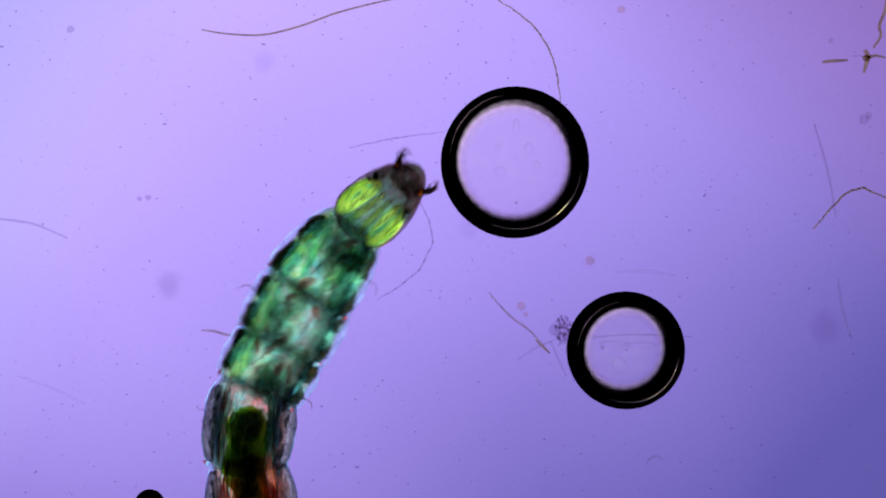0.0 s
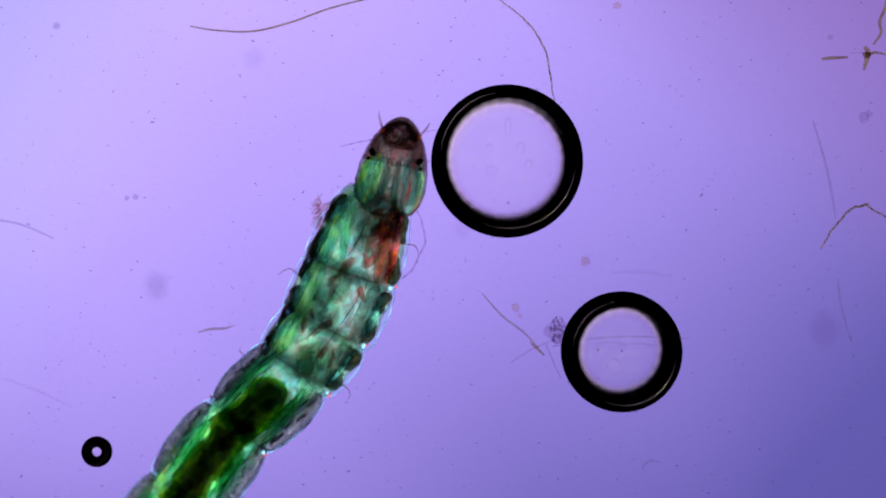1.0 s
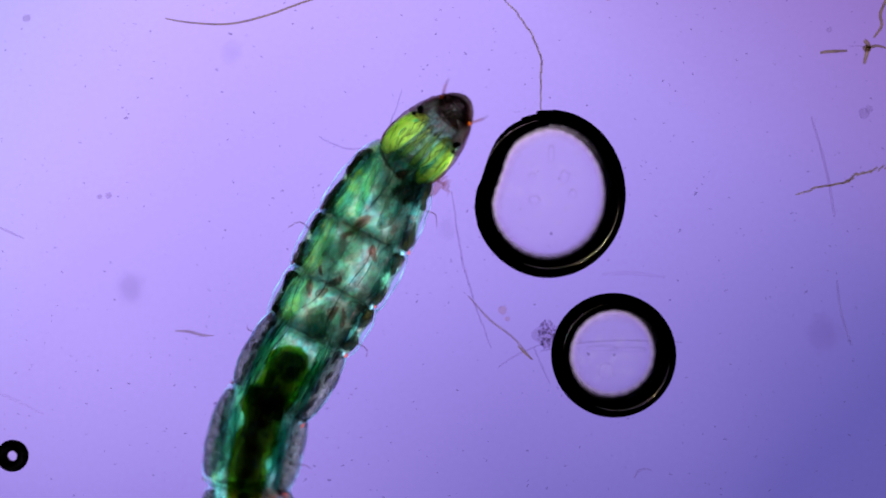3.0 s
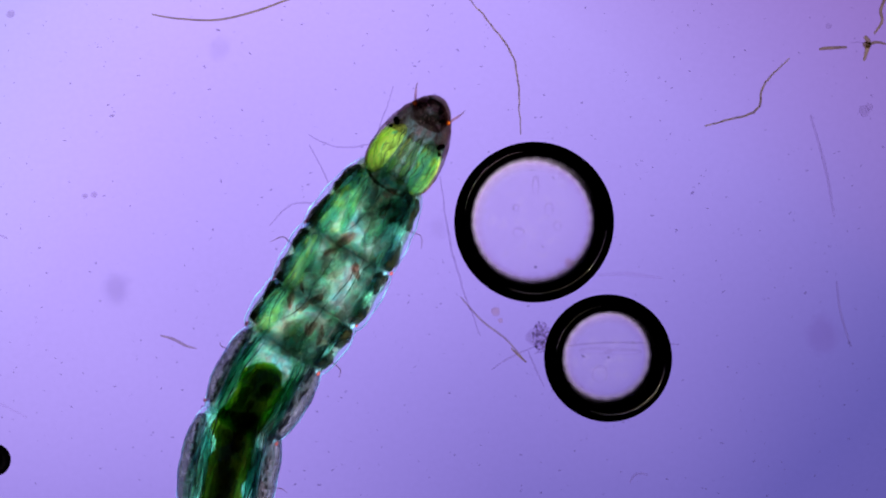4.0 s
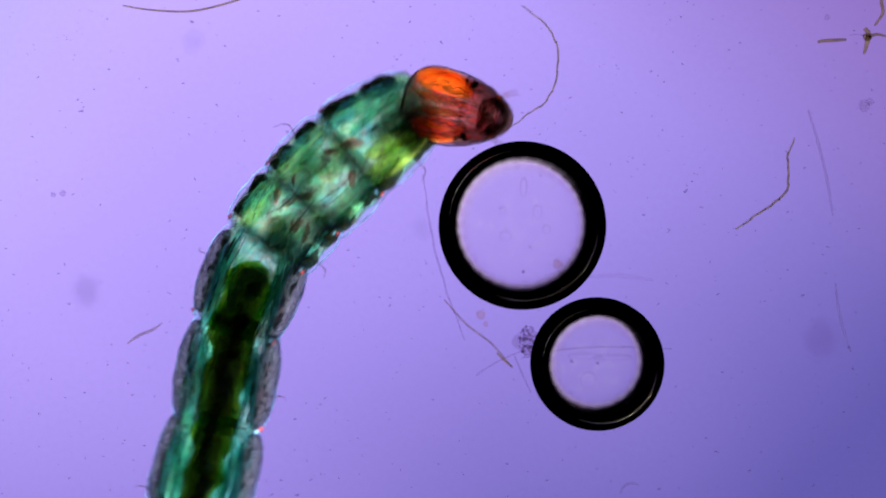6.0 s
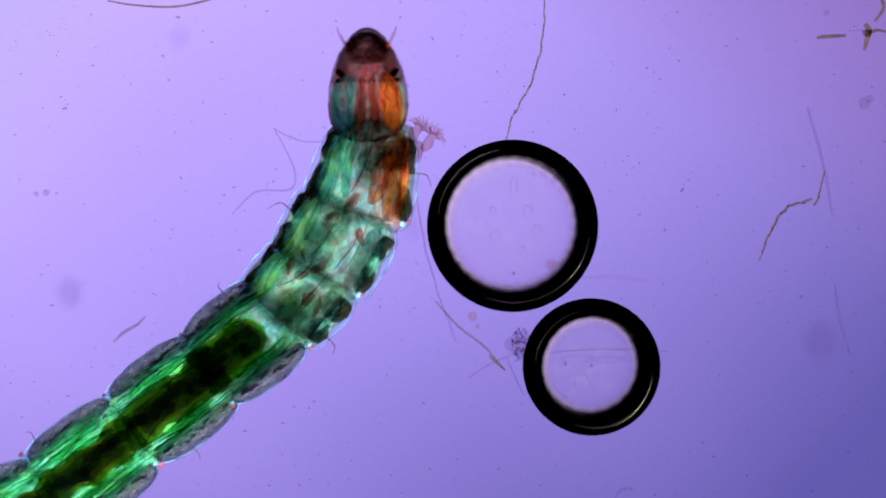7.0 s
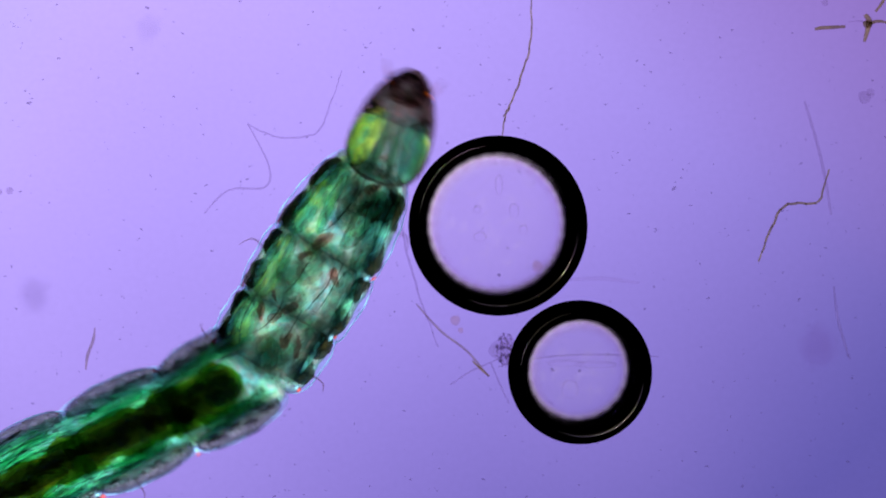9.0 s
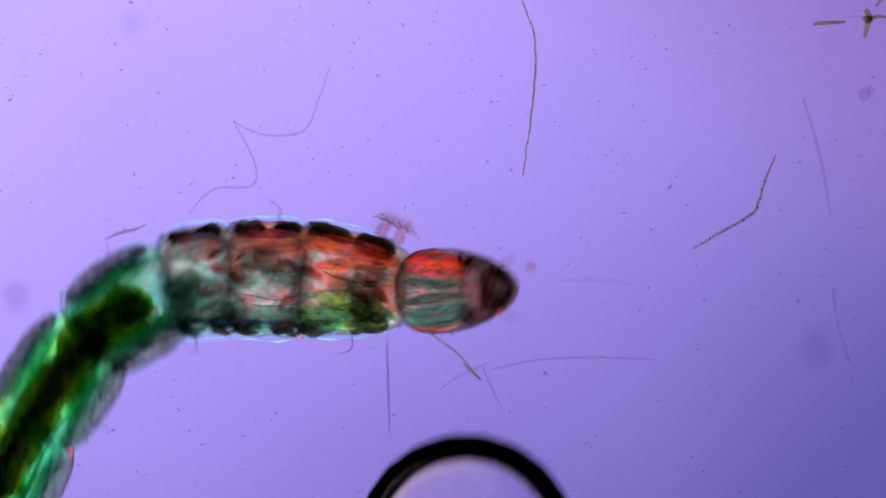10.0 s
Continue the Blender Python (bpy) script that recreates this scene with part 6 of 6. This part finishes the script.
    walk(hanging_thread_links[12], [(0, lie(206, 307, 102, -86)), (1, lie(204, 296, 99, -86)), (1.5, lie(208, 288, 99, -86)), (2, lie(228, 274, 103, -86)), (2.2, lie(227, 271, 100, -86)), (3.3, lie(189, 261, 90, -86)), (3.5, lie(180, 262, 88, -86)), (4, lie(180, 251, 92, -86)), (4.5, lie(186, 251, 91, -86)), (5, lie(201, 246, 83, -86)), (5.5, lie(207, 247, 87, -86)), (5.8, lie(220, 241, 72, -86)), (6, lie(228, 227, 33, -86)), (6.2, lie(197, 219, 59, -86)), (7.3, lie(209, 212, 67, -86)), (7.5, lie(212, 211, 75, -86)), (8, lie(213, 208, 70, -86)), (9, lie(216, 205, 82, -86)), (9.2, lie(219, 205, 81, -86)), (9.5, lie(227, 173, 79, -86)), (10, lie(262, 170, 82, -86))])
    walk(hanging_thread_links[13], [(0, lie(207, 296, 97, -86)), (1, lie(206, 280, 99, -86)), (1.5, lie(211, 272, 99, -86)), (2, lie(232, 259, 103, -86)), (2.2, lie(230, 255, 100, -86)), (3.3, lie(189, 245, 90, -86)), (3.5, lie(180, 245, 89, -86)), (4, lie(180, 235, 92, -86)), (4.5, lie(186, 235, 92, -86)), (5, lie(199, 230, 82, -86)), (5.5, lie(205, 231, 83, -86)), (5.8, lie(215, 226, 73, -86)), (6, lie(215, 218, 35, -86)), (6.2, lie(189, 205, 60, -86)), (7.3, lie(207, 203, 80, -86)), (7.5, lie(210, 204, 80, -86)), (8, lie(211, 201, 74, -86)), (9, lie(214, 194, 79, -86)), (9.2, lie(216, 192, 79, -86)), (9.5, lie(224, 157, 79, -86)), (10, lie(259, 154, 82, -86))])
    walk(hanging_thread_links[14], [(0, lie(209, 280, 97, -86)), (1, lie(209, 264, 99, -86)), (1.5, lie(213, 256, 99, -86)), (2, lie(236, 243, 103, -86)), (2.2, lie(233, 239, 100, -86)), (3.3, lie(189, 228, 90, -86)), (3.5, lie(179, 229, 89, -86)), (4, lie(181, 218, 93, -86)), (4.5, lie(187, 218, 92, -86)), (5, lie(197, 214, 83, -86)), (5.5, lie(203, 215, 84, -86)), (5.8, lie(210, 210, 74, -86)), (6, lie(202, 208, 36, -86)), (6.2, lie(181, 191, 60, -86)), (7.3, lie(204, 187, 79, -86)), (7.5, lie(207, 188, 79, -86)), (8, lie(206, 186, 74, -86)), (9, lie(211, 178, 79, -86)), (9.2, lie(213, 176, 79, -86)), (9.5, lie(221, 141, 79, -86)), (10, lie(257, 138, 82, -86))])
    walk(hanging_thread_links[15], [(0, lie(211, 263, 97, -86)), (1, lie(212, 248, 99, -86)), (1.5, lie(216, 240, 99, -86)), (2, lie(239, 227, 103, -86)), (2.2, lie(235, 223, 100, -86)), (3.3, lie(189, 212, 90, -86)), (3.5, lie(179, 213, 89, -86)), (4, lie(182, 202, 93, -86)), (4.5, lie(187, 202, 92, -86)), (5, lie(195, 198, 84, -86)), (5.5, lie(202, 199, 84, -86)), (5.8, lie(206, 195, 74, -86)), (6, lie(189, 199, 37, -86)), (6.2, lie(173, 177, 60, -86)), (7.3, lie(201, 171, 79, -86)), (7.5, lie(204, 172, 79, -86)), (8, lie(202, 170, 74, -86)), (9, lie(208, 162, 79, -86)), (9.2, lie(210, 161, 79, -86)), (9.5, lie(218, 125, 79, -86)), (10, lie(255, 122, 82, -86))])
    walk(curled_thread_links[0], [(0, lie(670, 42, -130, -86)), (0.5, lie(674, 49, -129, -86)), (1, lie(683, 7, -122, -86)), (1.5, lie(681, 33, -119, -86)), (2, lie(685, 111, -169, -86)), (2.2, lie(687, 93, -157, -86)), (3.3, lie(584, 101, -171, -86)), (3.5, lie(508, 202, -174, -86)), (3.6, lie(507, 253, -168, -86)), (4, lie(497, 209, -166, -86)), (4.5, lie(516, 180, -168, -86)), (4.6, lie(549, 135, -170, -86)), (4.8, lie(574, 9, -123, -86)), (5, lie(584, -9, -116, -86)), (5.5, lie(564, 4, -130, -86)), (6, lie(556, 39, -147, -86)), (6.2, lie(569, 8, -129, -86)), (7.3, lie(594, -8, -112, -86)), (7.5, lie(594, -6, -113, -86)), (8, lie(593, -10, -111, -86)), (8.5, lie(606, -10, -112, -86)), (9, lie(599, -7, -110, -86)), (9.2, lie(594, -5, -116, -86)), (9.5, lie(504, 74, -170, -86)), (10, lie(511, 10, -149, -86))])
    walk(curled_thread_links[1], [(0, lie(679, 53, -130, -86)), (0.5, lie(682, 60, -129, -86)), (1, lie(690, 19, -121, -86)), (1.5, lie(688, 45, -119, -86)), (2, lie(699, 114, -169, -86)), (2.2, lie(700, 98, -155, -86)), (3.3, lie(597, 104, -171, -86)), (3.5, lie(522, 203, -174, -86)), (3.6, lie(520, 256, -169, -86)), (4, lie(511, 213, -166, -86)), (4.5, lie(529, 183, -168, -86)), (4.6, lie(562, 138, -168, -86)), (4.8, lie(582, 21, -123, -86)), (5, lie(590, 4, -116, -86)), (5.5, lie(573, 15, -129, -86)), (6, lie(568, 47, -147, -86)), (6.2, lie(578, 19, -129, -86)), (7.3, lie(599, 5, -112, -86)), (7.5, lie(600, 6, -113, -86)), (8, lie(598, 3, -111, -86)), (8.5, lie(612, 3, -113, -86)), (9, lie(604, 7, -110, -86)), (9.2, lie(600, 8, -116, -86)), (9.5, lie(517, 77, -163, -86)), (10, lie(523, 17, -149, -86))])
    walk(curled_thread_links[2], [(0, lie(688, 63, -131, -86)), (0.5, lie(691, 70, -131, -86)), (1, lie(697, 31, -124, -86)), (1.5, lie(695, 57, -123, -86)), (2, lie(712, 117, -169, -86)), (2.2, lie(712, 105, -151, -86)), (3.3, lie(611, 106, -170, -86)), (3.5, lie(536, 205, -169, -86)), (3.6, lie(534, 259, -164, -86)), (4, lie(524, 216, -164, -86)), (4.5, lie(543, 186, -166, -86)), (4.6, lie(576, 142, -156, -86)), (4.8, lie(590, 33, -123, -86)), (5, lie(596, 16, -118, -86)), (5.5, lie(582, 26, -132, -86)), (6, lie(579, 55, -144, -86)), (6.2, lie(587, 29, -133, -86)), (7.3, lie(604, 18, -113, -86)), (7.5, lie(605, 19, -114, -86)), (8, lie(603, 16, -113, -86)), (8.5, lie(617, 16, -114, -86)), (9, lie(609, 20, -111, -86)), (9.2, lie(606, 20, -117, -86)), (9.5, lie(531, 82, -161, -86)), (10, lie(535, 24, -149, -86))])
    walk(curled_thread_links[3], [(0, lie(697, 74, -133, -86)), (0.5, lie(701, 81, -131, -86)), (1, lie(706, 42, -129, -86)), (1.5, lie(703, 68, -128, -86)), (2, lie(726, 119, -169, -86)), (2.2, lie(724, 111, -152, -86)), (3.3, lie(625, 108, -171, -86)), (3.5, lie(549, 208, -164, -86)), (3.6, lie(547, 264, -154, -86)), (4, lie(538, 220, -167, -86)), (4.5, lie(557, 189, -169, -86)), (4.6, lie(588, 148, -150, -86)), (4.8, lie(597, 44, -124, -86)), (5, lie(603, 28, -121, -86)), (5.5, lie(592, 36, -138, -86)), (6, lie(591, 63, -146, -86)), (6.2, lie(597, 39, -140, -86)), (7.3, lie(610, 30, -116, -86)), (7.5, lie(611, 32, -116, -86)), (8, lie(609, 29, -114, -86)), (8.5, lie(623, 29, -110, -86)), (9, lie(614, 33, -114, -86)), (9.2, lie(613, 32, -119, -86)), (9.5, lie(544, 86, -161, -86)), (10, lie(547, 31, -151, -86))])
    walk(curled_thread_links[4], [(0, lie(707, 84, -133, -86)), (0.5, lie(710, 91, -132, -86)), (1, lie(715, 53, -132, -86)), (1.5, lie(712, 79, -132, -86)), (2, lie(740, 122, -166, -86)), (2.2, lie(737, 117, -159, -86)), (3.3, lie(639, 110, -173, -86)), (3.5, lie(563, 212, -163, -86)), (3.6, lie(559, 271, -147, -86)), (4, lie(551, 223, -167, -86)), (4.5, lie(570, 192, -169, -86)), (4.6, lie(600, 156, -145, -86)), (4.8, lie(605, 56, -127, -86)), (5, lie(611, 40, -124, -86)), (5.5, lie(603, 44, -145, -86)), (6, lie(603, 71, -147, -86)), (6.2, lie(608, 47, -144, -86)), (7.3, lie(616, 43, -116, -86)), (7.5, lie(617, 45, -114, -86)), (8, lie(615, 42, -112, -86)), (8.5, lie(627, 42, -110, -86)), (9, lie(620, 45, -114, -86)), (9.2, lie(619, 45, -118, -86)), (9.5, lie(557, 91, -160, -86)), (10, lie(559, 38, -152, -86))])
    walk(curled_thread_links[5], [(0, lie(717, 94, -138, -86)), (0.5, lie(720, 101, -138, -86)), (1, lie(724, 63, -136, -86)), (1.5, lie(722, 89, -139, -86)), (2, lie(753, 126, -164, -86)), (2.2, lie(751, 121, -168, -86)), (3.3, lie(653, 112, -172, -86)), (3.5, lie(576, 217, -160, -86)), (3.6, lie(570, 279, -142, -86)), (4, lie(565, 227, -159, -86)), (4.5, lie(584, 195, -164, -86)), (4.6, lie(611, 164, -138, -86)), (4.8, lie(614, 66, -135, -86)), (5, lie(619, 51, -135, -86)), (5.5, lie(614, 52, -146, -86)), (6, lie(614, 79, -143, -86)), (6.2, lie(620, 55, -144, -86)), (7.3, lie(623, 55, -120, -86)), (7.5, lie(624, 57, -118, -86)), (8, lie(620, 54, -117, -86)), (8.5, lie(633, 55, -115, -86)), (9, lie(626, 58, -120, -86)), (9.2, lie(627, 57, -124, -86)), (9.5, lie(570, 96, -157, -86)), (10, lie(572, 44, -150, -86))])
    walk(curled_thread_links[6], [(0, lie(728, 102, -151, -86)), (0.5, lie(731, 109, -154, -86)), (1, lie(735, 72, -147, -86)), (1.5, lie(734, 96, -155, -86)), (2, lie(761, 128, -138, -86)), (2.2, lie(761, 123, -166, -86)), (3.3, lie(666, 115, -164, -86)), (3.5, lie(589, 222, -154, -86)), (3.6, lie(581, 288, -137, -86)), (4, lie(576, 235, -134, -86)), (4.5, lie(597, 201, -149, -86)), (4.6, lie(620, 175, -122, -86)), (4.8, lie(625, 76, -139, -86)), (5, lie(631, 59, -155, -86)), (5.5, lie(626, 61, -141, -86)), (6, lie(624, 88, -133, -86)), (6.2, lie(631, 64, -140, -86)), (7.3, lie(631, 66, -132, -86)), (7.5, lie(631, 69, -131, -86)), (8, lie(628, 65, -134, -86)), (8.5, lie(640, 67, -131, -86)), (9, lie(635, 68, -140, -86)), (9.2, lie(636, 67, -141, -86)), (9.5, lie(583, 102, -151, -86)), (10, lie(583, 52, -145, -86))])
    walk(curled_thread_links[7], [(0, lie(741, 107, -169, -86)), (0.5, lie(745, 113, -175, -86)), (1, lie(748, 76, -174, -86)), (1.5, lie(747, 99, -181, -86)), (2, lie(764, 129, -175, -86)), (2.2, lie(764, 124, -214, -86)), (3.3, lie(679, 120, -145, -86)), (3.5, lie(601, 229, -141, -86)), (3.6, lie(590, 299, -123, -86)), (4, lie(582, 247, -99, -86)), (4.5, lie(605, 211, -109, -86)), (4.6, lie(625, 188, -100, -86)), (4.8, lie(634, 86, -128, -86)), (5, lie(644, 64, -163, -86)), (5.5, lie(635, 71, -126, -86)), (6, lie(632, 100, -111, -86)), (6.2, lie(641, 74, -130, -86)), (7.3, lie(642, 73, -165, -86)), (7.5, lie(643, 76, -164, -86)), (8, lie(640, 72, -169, -86)), (8.5, lie(652, 73, -168, -86)), (9, lie(647, 73, -177, -86)), (9.2, lie(648, 73, -169, -86)), (9.5, lie(593, 111, -128, -86)), (10, lie(594, 61, -131, -86))])
    walk(curled_thread_links[8], [(0, lie(752, 109, -174, -86)), (0.5, lie(754, 114, -171, -86)), (1, lie(757, 78, -163, -86)), (1.5, lie(757, 97, -204, -86)), (2, lie(774, 130, -173, -86)), (2.2, lie(771, 123, -184, -86)), (3.3, lie(688, 130, -124, -86)), (3.5, lie(609, 240, -115, -86)), (3.6, lie(594, 312, -95, -86)), (4, lie(584, 260, -97, -86)), (4.5, lie(607, 224, -88, -86)), (4.6, lie(626, 202, -93, -86)), (4.8, lie(642, 98, -118, -86)), (5, lie(657, 69, -154, -86)), (5.5, lie(641, 83, -104, -86)), (6, lie(634, 113, -92, -86)), (6.2, lie(648, 86, -114, -86)), (7.3, lie(656, 75, -185, -86)), (7.5, lie(656, 77, -185, -86)), (8, lie(654, 73, -183, -86)), (8.5, lie(665, 74, -186, -86)), (9, lie(661, 73, -186, -86)), (9.2, lie(662, 75, -172, -86)), (9.35, lie(630, 99, -132, -86)), (9.5, lie(598, 123, -93, -86)), (10, lie(600, 73, -107, -86))])
    walk(curled_thread_links[9], [(0, lie(761, 107, 153, -86)), (0.5, lie(762, 111, 158, -86)), (1, lie(764, 75, 146, -86)), (1.5, lie(768, 93, 159, -86)), (2, lie(788, 132, 188, -86)), (2.2, lie(785, 122, 176, -86)), (3.3, lie(696, 142, 236, -86)), (3.5, lie(613, 253, 258, -86)), (3.6, lie(598, 325, 248, -86)), (4, lie(588, 274, 245, -86)), (4.5, lie(607, 238, 266, -86)), (4.6, lie(628, 215, 262, -86)), (4.8, lie(648, 110, 246, -86)), (5, lie(668, 77, 228, -86)), (5.5, lie(643, 97, 267, -86)), (6, lie(634, 127, 274, -86)), (6.2, lie(652, 99, 258, -86)), (6.75, lie(661, 87, 220, -86)), (7.3, lie(670, 74, 182, -86)), (7.5, lie(670, 76, 178, -86)), (8, lie(668, 73, 183, -86)), (8.5, lie(679, 73, 177, -86)), (9, lie(675, 73, 186, -86)), (9.2, lie(675, 79, 210, -86)), (9.5, lie(598, 137, 267, -86)), (10, lie(604, 86, 260, -86))])
    walk(curled_thread_links[10], [(0, lie(772, 102, 158, -86)), (0.5, lie(775, 106, 159, -86)), (1, lie(775, 68, 149, -86)), (1.5, lie(781, 88, 159, -86)), (2, lie(802, 134, 188, -86)), (2.2, lie(799, 121, 176, -86)), (3.3, lie(703, 151, 233, -86)), (3.5, lie(617, 267, 253, -86)), (3.6, lie(605, 335, 219, -86)), (4, lie(595, 285, 226, -86)), (4.5, lie(611, 252, 245, -86)), (4.6, lie(631, 227, 245, -86)), (4.8, lie(652, 120, 244, -86)), (5, lie(673, 89, 266, -86)), (5.5, lie(643, 111, 268, -86)), (6, lie(633, 141, 272, -86)), (6.2, lie(655, 112, 260, -86)), (7.3, lie(682, 78, 219, -86)), (7.5, lie(683, 79, 204, -86)), (8, lie(681, 77, 212, -86)), (8.5, lie(692, 75, 204, -86)), (9, lie(687, 78, 226, -86)), (9.2, lie(684, 89, 243, -86)), (9.5, lie(602, 151, 244, -86)), (10, lie(607, 99, 250, -86))])
    walk(curled_thread_links[11], [(0, lie(785, 96, 158, -86)), (0.5, lie(788, 101, 160, -86)), (1, lie(787, 61, 150, -86)), (1.5, lie(794, 83, 160, -86)), (2, lie(816, 136, 188, -86)), (2.2, lie(813, 120, 176, -86)), (3.3, lie(710, 161, 233, -86)), (3.5, lie(622, 278, 235, -86)), (3.6, lie(616, 344, 216, -86)), (4, lie(605, 295, 224, -86)), (4.5, lie(618, 263, 226, -86)), (4.6, lie(638, 237, 226, -86)), (4.8, lie(655, 126, 248, -86)), (5, lie(674, 103, 261, -86)), (5.5, lie(644, 119, 269, -86)), (6, lie(633, 151, 269, -86)), (6.2, lie(657, 121, 254, -86)), (7.3, lie(688, 89, 260, -86)), (7.5, lie(690, 88, 262, -86)), (8, lie(687, 87, 262, -86)), (8.5, lie(701, 84, 252, -86)), (9, lie(693, 90, 257, -86)), (9.2, lie(690, 101, 248, -86)), (9.5, lie(609, 162, 234, -86)), (10, lie(612, 111, 248, -86))])
    walk(curled_thread_links[12], [(0, lie(798, 91, 158, -86)), (0.5, lie(801, 96, 160, -86)), (1, lie(799, 54, 150, -86)), (1.5, lie(807, 78, 160, -86)), (2, lie(830, 138, 188, -86)), (2.2, lie(827, 119, 176, -86)), (3.3, lie(719, 172, 233, -86)), (3.5, lie(632, 283, 190, -86)), (3.6, lie(627, 352, 217, -86)), (4, lie(615, 305, 225, -86)), (4.5, lie(628, 273, 229, -86)), (4.6, lie(648, 247, 228, -86)), (4.8, lie(659, 135, 247, -86)), (5, lie(676, 117, 260, -86)), (5.5, lie(646, 128, 256, -86)), (6, lie(636, 161, 249, -86)), (6.2, lie(659, 129, 257, -86)), (7.3, lie(691, 103, 256, -86)), (7.5, lie(693, 101, 256, -86)), (8, lie(690, 101, 257, -86)), (8.5, lie(705, 97, 253, -86)), (9, lie(696, 103, 253, -86)), (9.2, lie(695, 114, 247, -86)), (9.5, lie(617, 174, 235, -86)), (10, lie(617, 124, 248, -86))])
    walk(curled_thread_links[13], [(0, lie(811, 86, 158, -86)), (0.5, lie(814, 92, 160, -86)), (1, lie(811, 47, 150, -86)), (1.5, lie(820, 73, 160, -86)), (2, lie(844, 140, 188, -86)), (2.2, lie(841, 118, 176, -86)), (3.3, lie(727, 183, 233, -86)), (3.5, lie(645, 286, 195, -86)), (3.6, lie(638, 361, 218, -86)), (4, lie(625, 315, 226, -86)), (4.5, lie(637, 284, 230, -86)), (4.6, lie(657, 257, 228, -86)), (4.8, lie(664, 148, 247, -86)), (5, lie(679, 131, 259, -86)), (5.5, lie(649, 142, 256, -86)), (6, lie(641, 174, 251, -86)), (6.2, lie(662, 143, 257, -86)), (7.3, lie(694, 117, 255, -86)), (7.5, lie(696, 115, 254, -86)), (8, lie(694, 115, 255, -86)), (8.5, lie(709, 110, 251, -86)), (9, lie(700, 117, 252, -86)), (9.2, lie(701, 127, 246, -86)), (9.5, lie(625, 185, 236, -86)), (10, lie(622, 137, 248, -86))])
    walk(short_rod, [(0, lie(-401, -151, -9, -80)), (1, lie(-387, -141, 10, -80)), (2.1, lie(-386, -143, -6, -80)), (3.3, lie(-383, -142, -9, -80)), (3.5, lie(-389, -154, -21, -80)), (4.5, lie(-385, -151, -16, -80)), (4.8, lie(-375, -141, 9, -80)), (5, lie(-367, -132, 33, -80)), (5.5, lie(-379, -141, 21, -80)), (6, lie(-397, -132, 30, -80)), (6.2, lie(-408, -118, 51, -80)), (7.3, lie(-395, -130, 35, -80)), (7.5, lie(-397, -145, 66, -80)), (8, lie(-399, -147, 74, -80)), (9, lie(-407, -145, 77, -80)), (9.2, lie(-384, -109, 63, -80)), (9.5, lie(-337, -30, 53, -80)), (10, lie(-329, 30, 20, -80))])
    walk(clump, [(0, lie(216, -145, 0, -84)), (9.1, lie(217, -148, 0, -84)), (9.2, lie(157, -191, 0, -84)), (9.3, lie(170, -237, 0, -84)), (9.5, lie(155, -385, 0, -84)), (10, lie(129, -542, 0, -84))])
    straight, bent = [(620, 262), (662, 252), (710, 243), (785, 234)], [(745, 360), (763, 400), (766, 430), (745, 475), (710, 505), (670, 530)]
    x, y = on_slide(550, 384)
    walk(loop_hair, [(t, lie(x + dx, y + dy, 0, FLOOR + 2.6)) for t, dx, dy in ((0, -70, -200), (1.0, -30, -190), (2.2, 40, -130), (3.3, 10, -80), (4.4, 0, 0), (10, 0, 0))])
    drift(loose_hair, [(0, straight), (1.2, straight), (1.6, [(618, 256), (662, 260), (712, 255), (770, 210)]), (2.2, LOOSE), (10, LOOSE)])
    drift(long_hair, [(0, bent), (1.3, bent), (1.6, [(790, 340), (802, 400), (806, 440), (800, 490), (790, 555)]), (1.9, [(x + 5, y + 26) for x, y in LONG]), (2.2, [(x + 7, y + 30) for x, y in LONG]), (3.3, [(x + 5, y + 15) for x, y in LONG]), (3.8, LONG), (9.1, LONG), (9.5, [(833, 531), (842, 568), (852, 601), (864, 642), (876, 685)]), (10, [(837, 570), (838, 603), (839, 640), (840, 673), (841, 701)])])


motions()
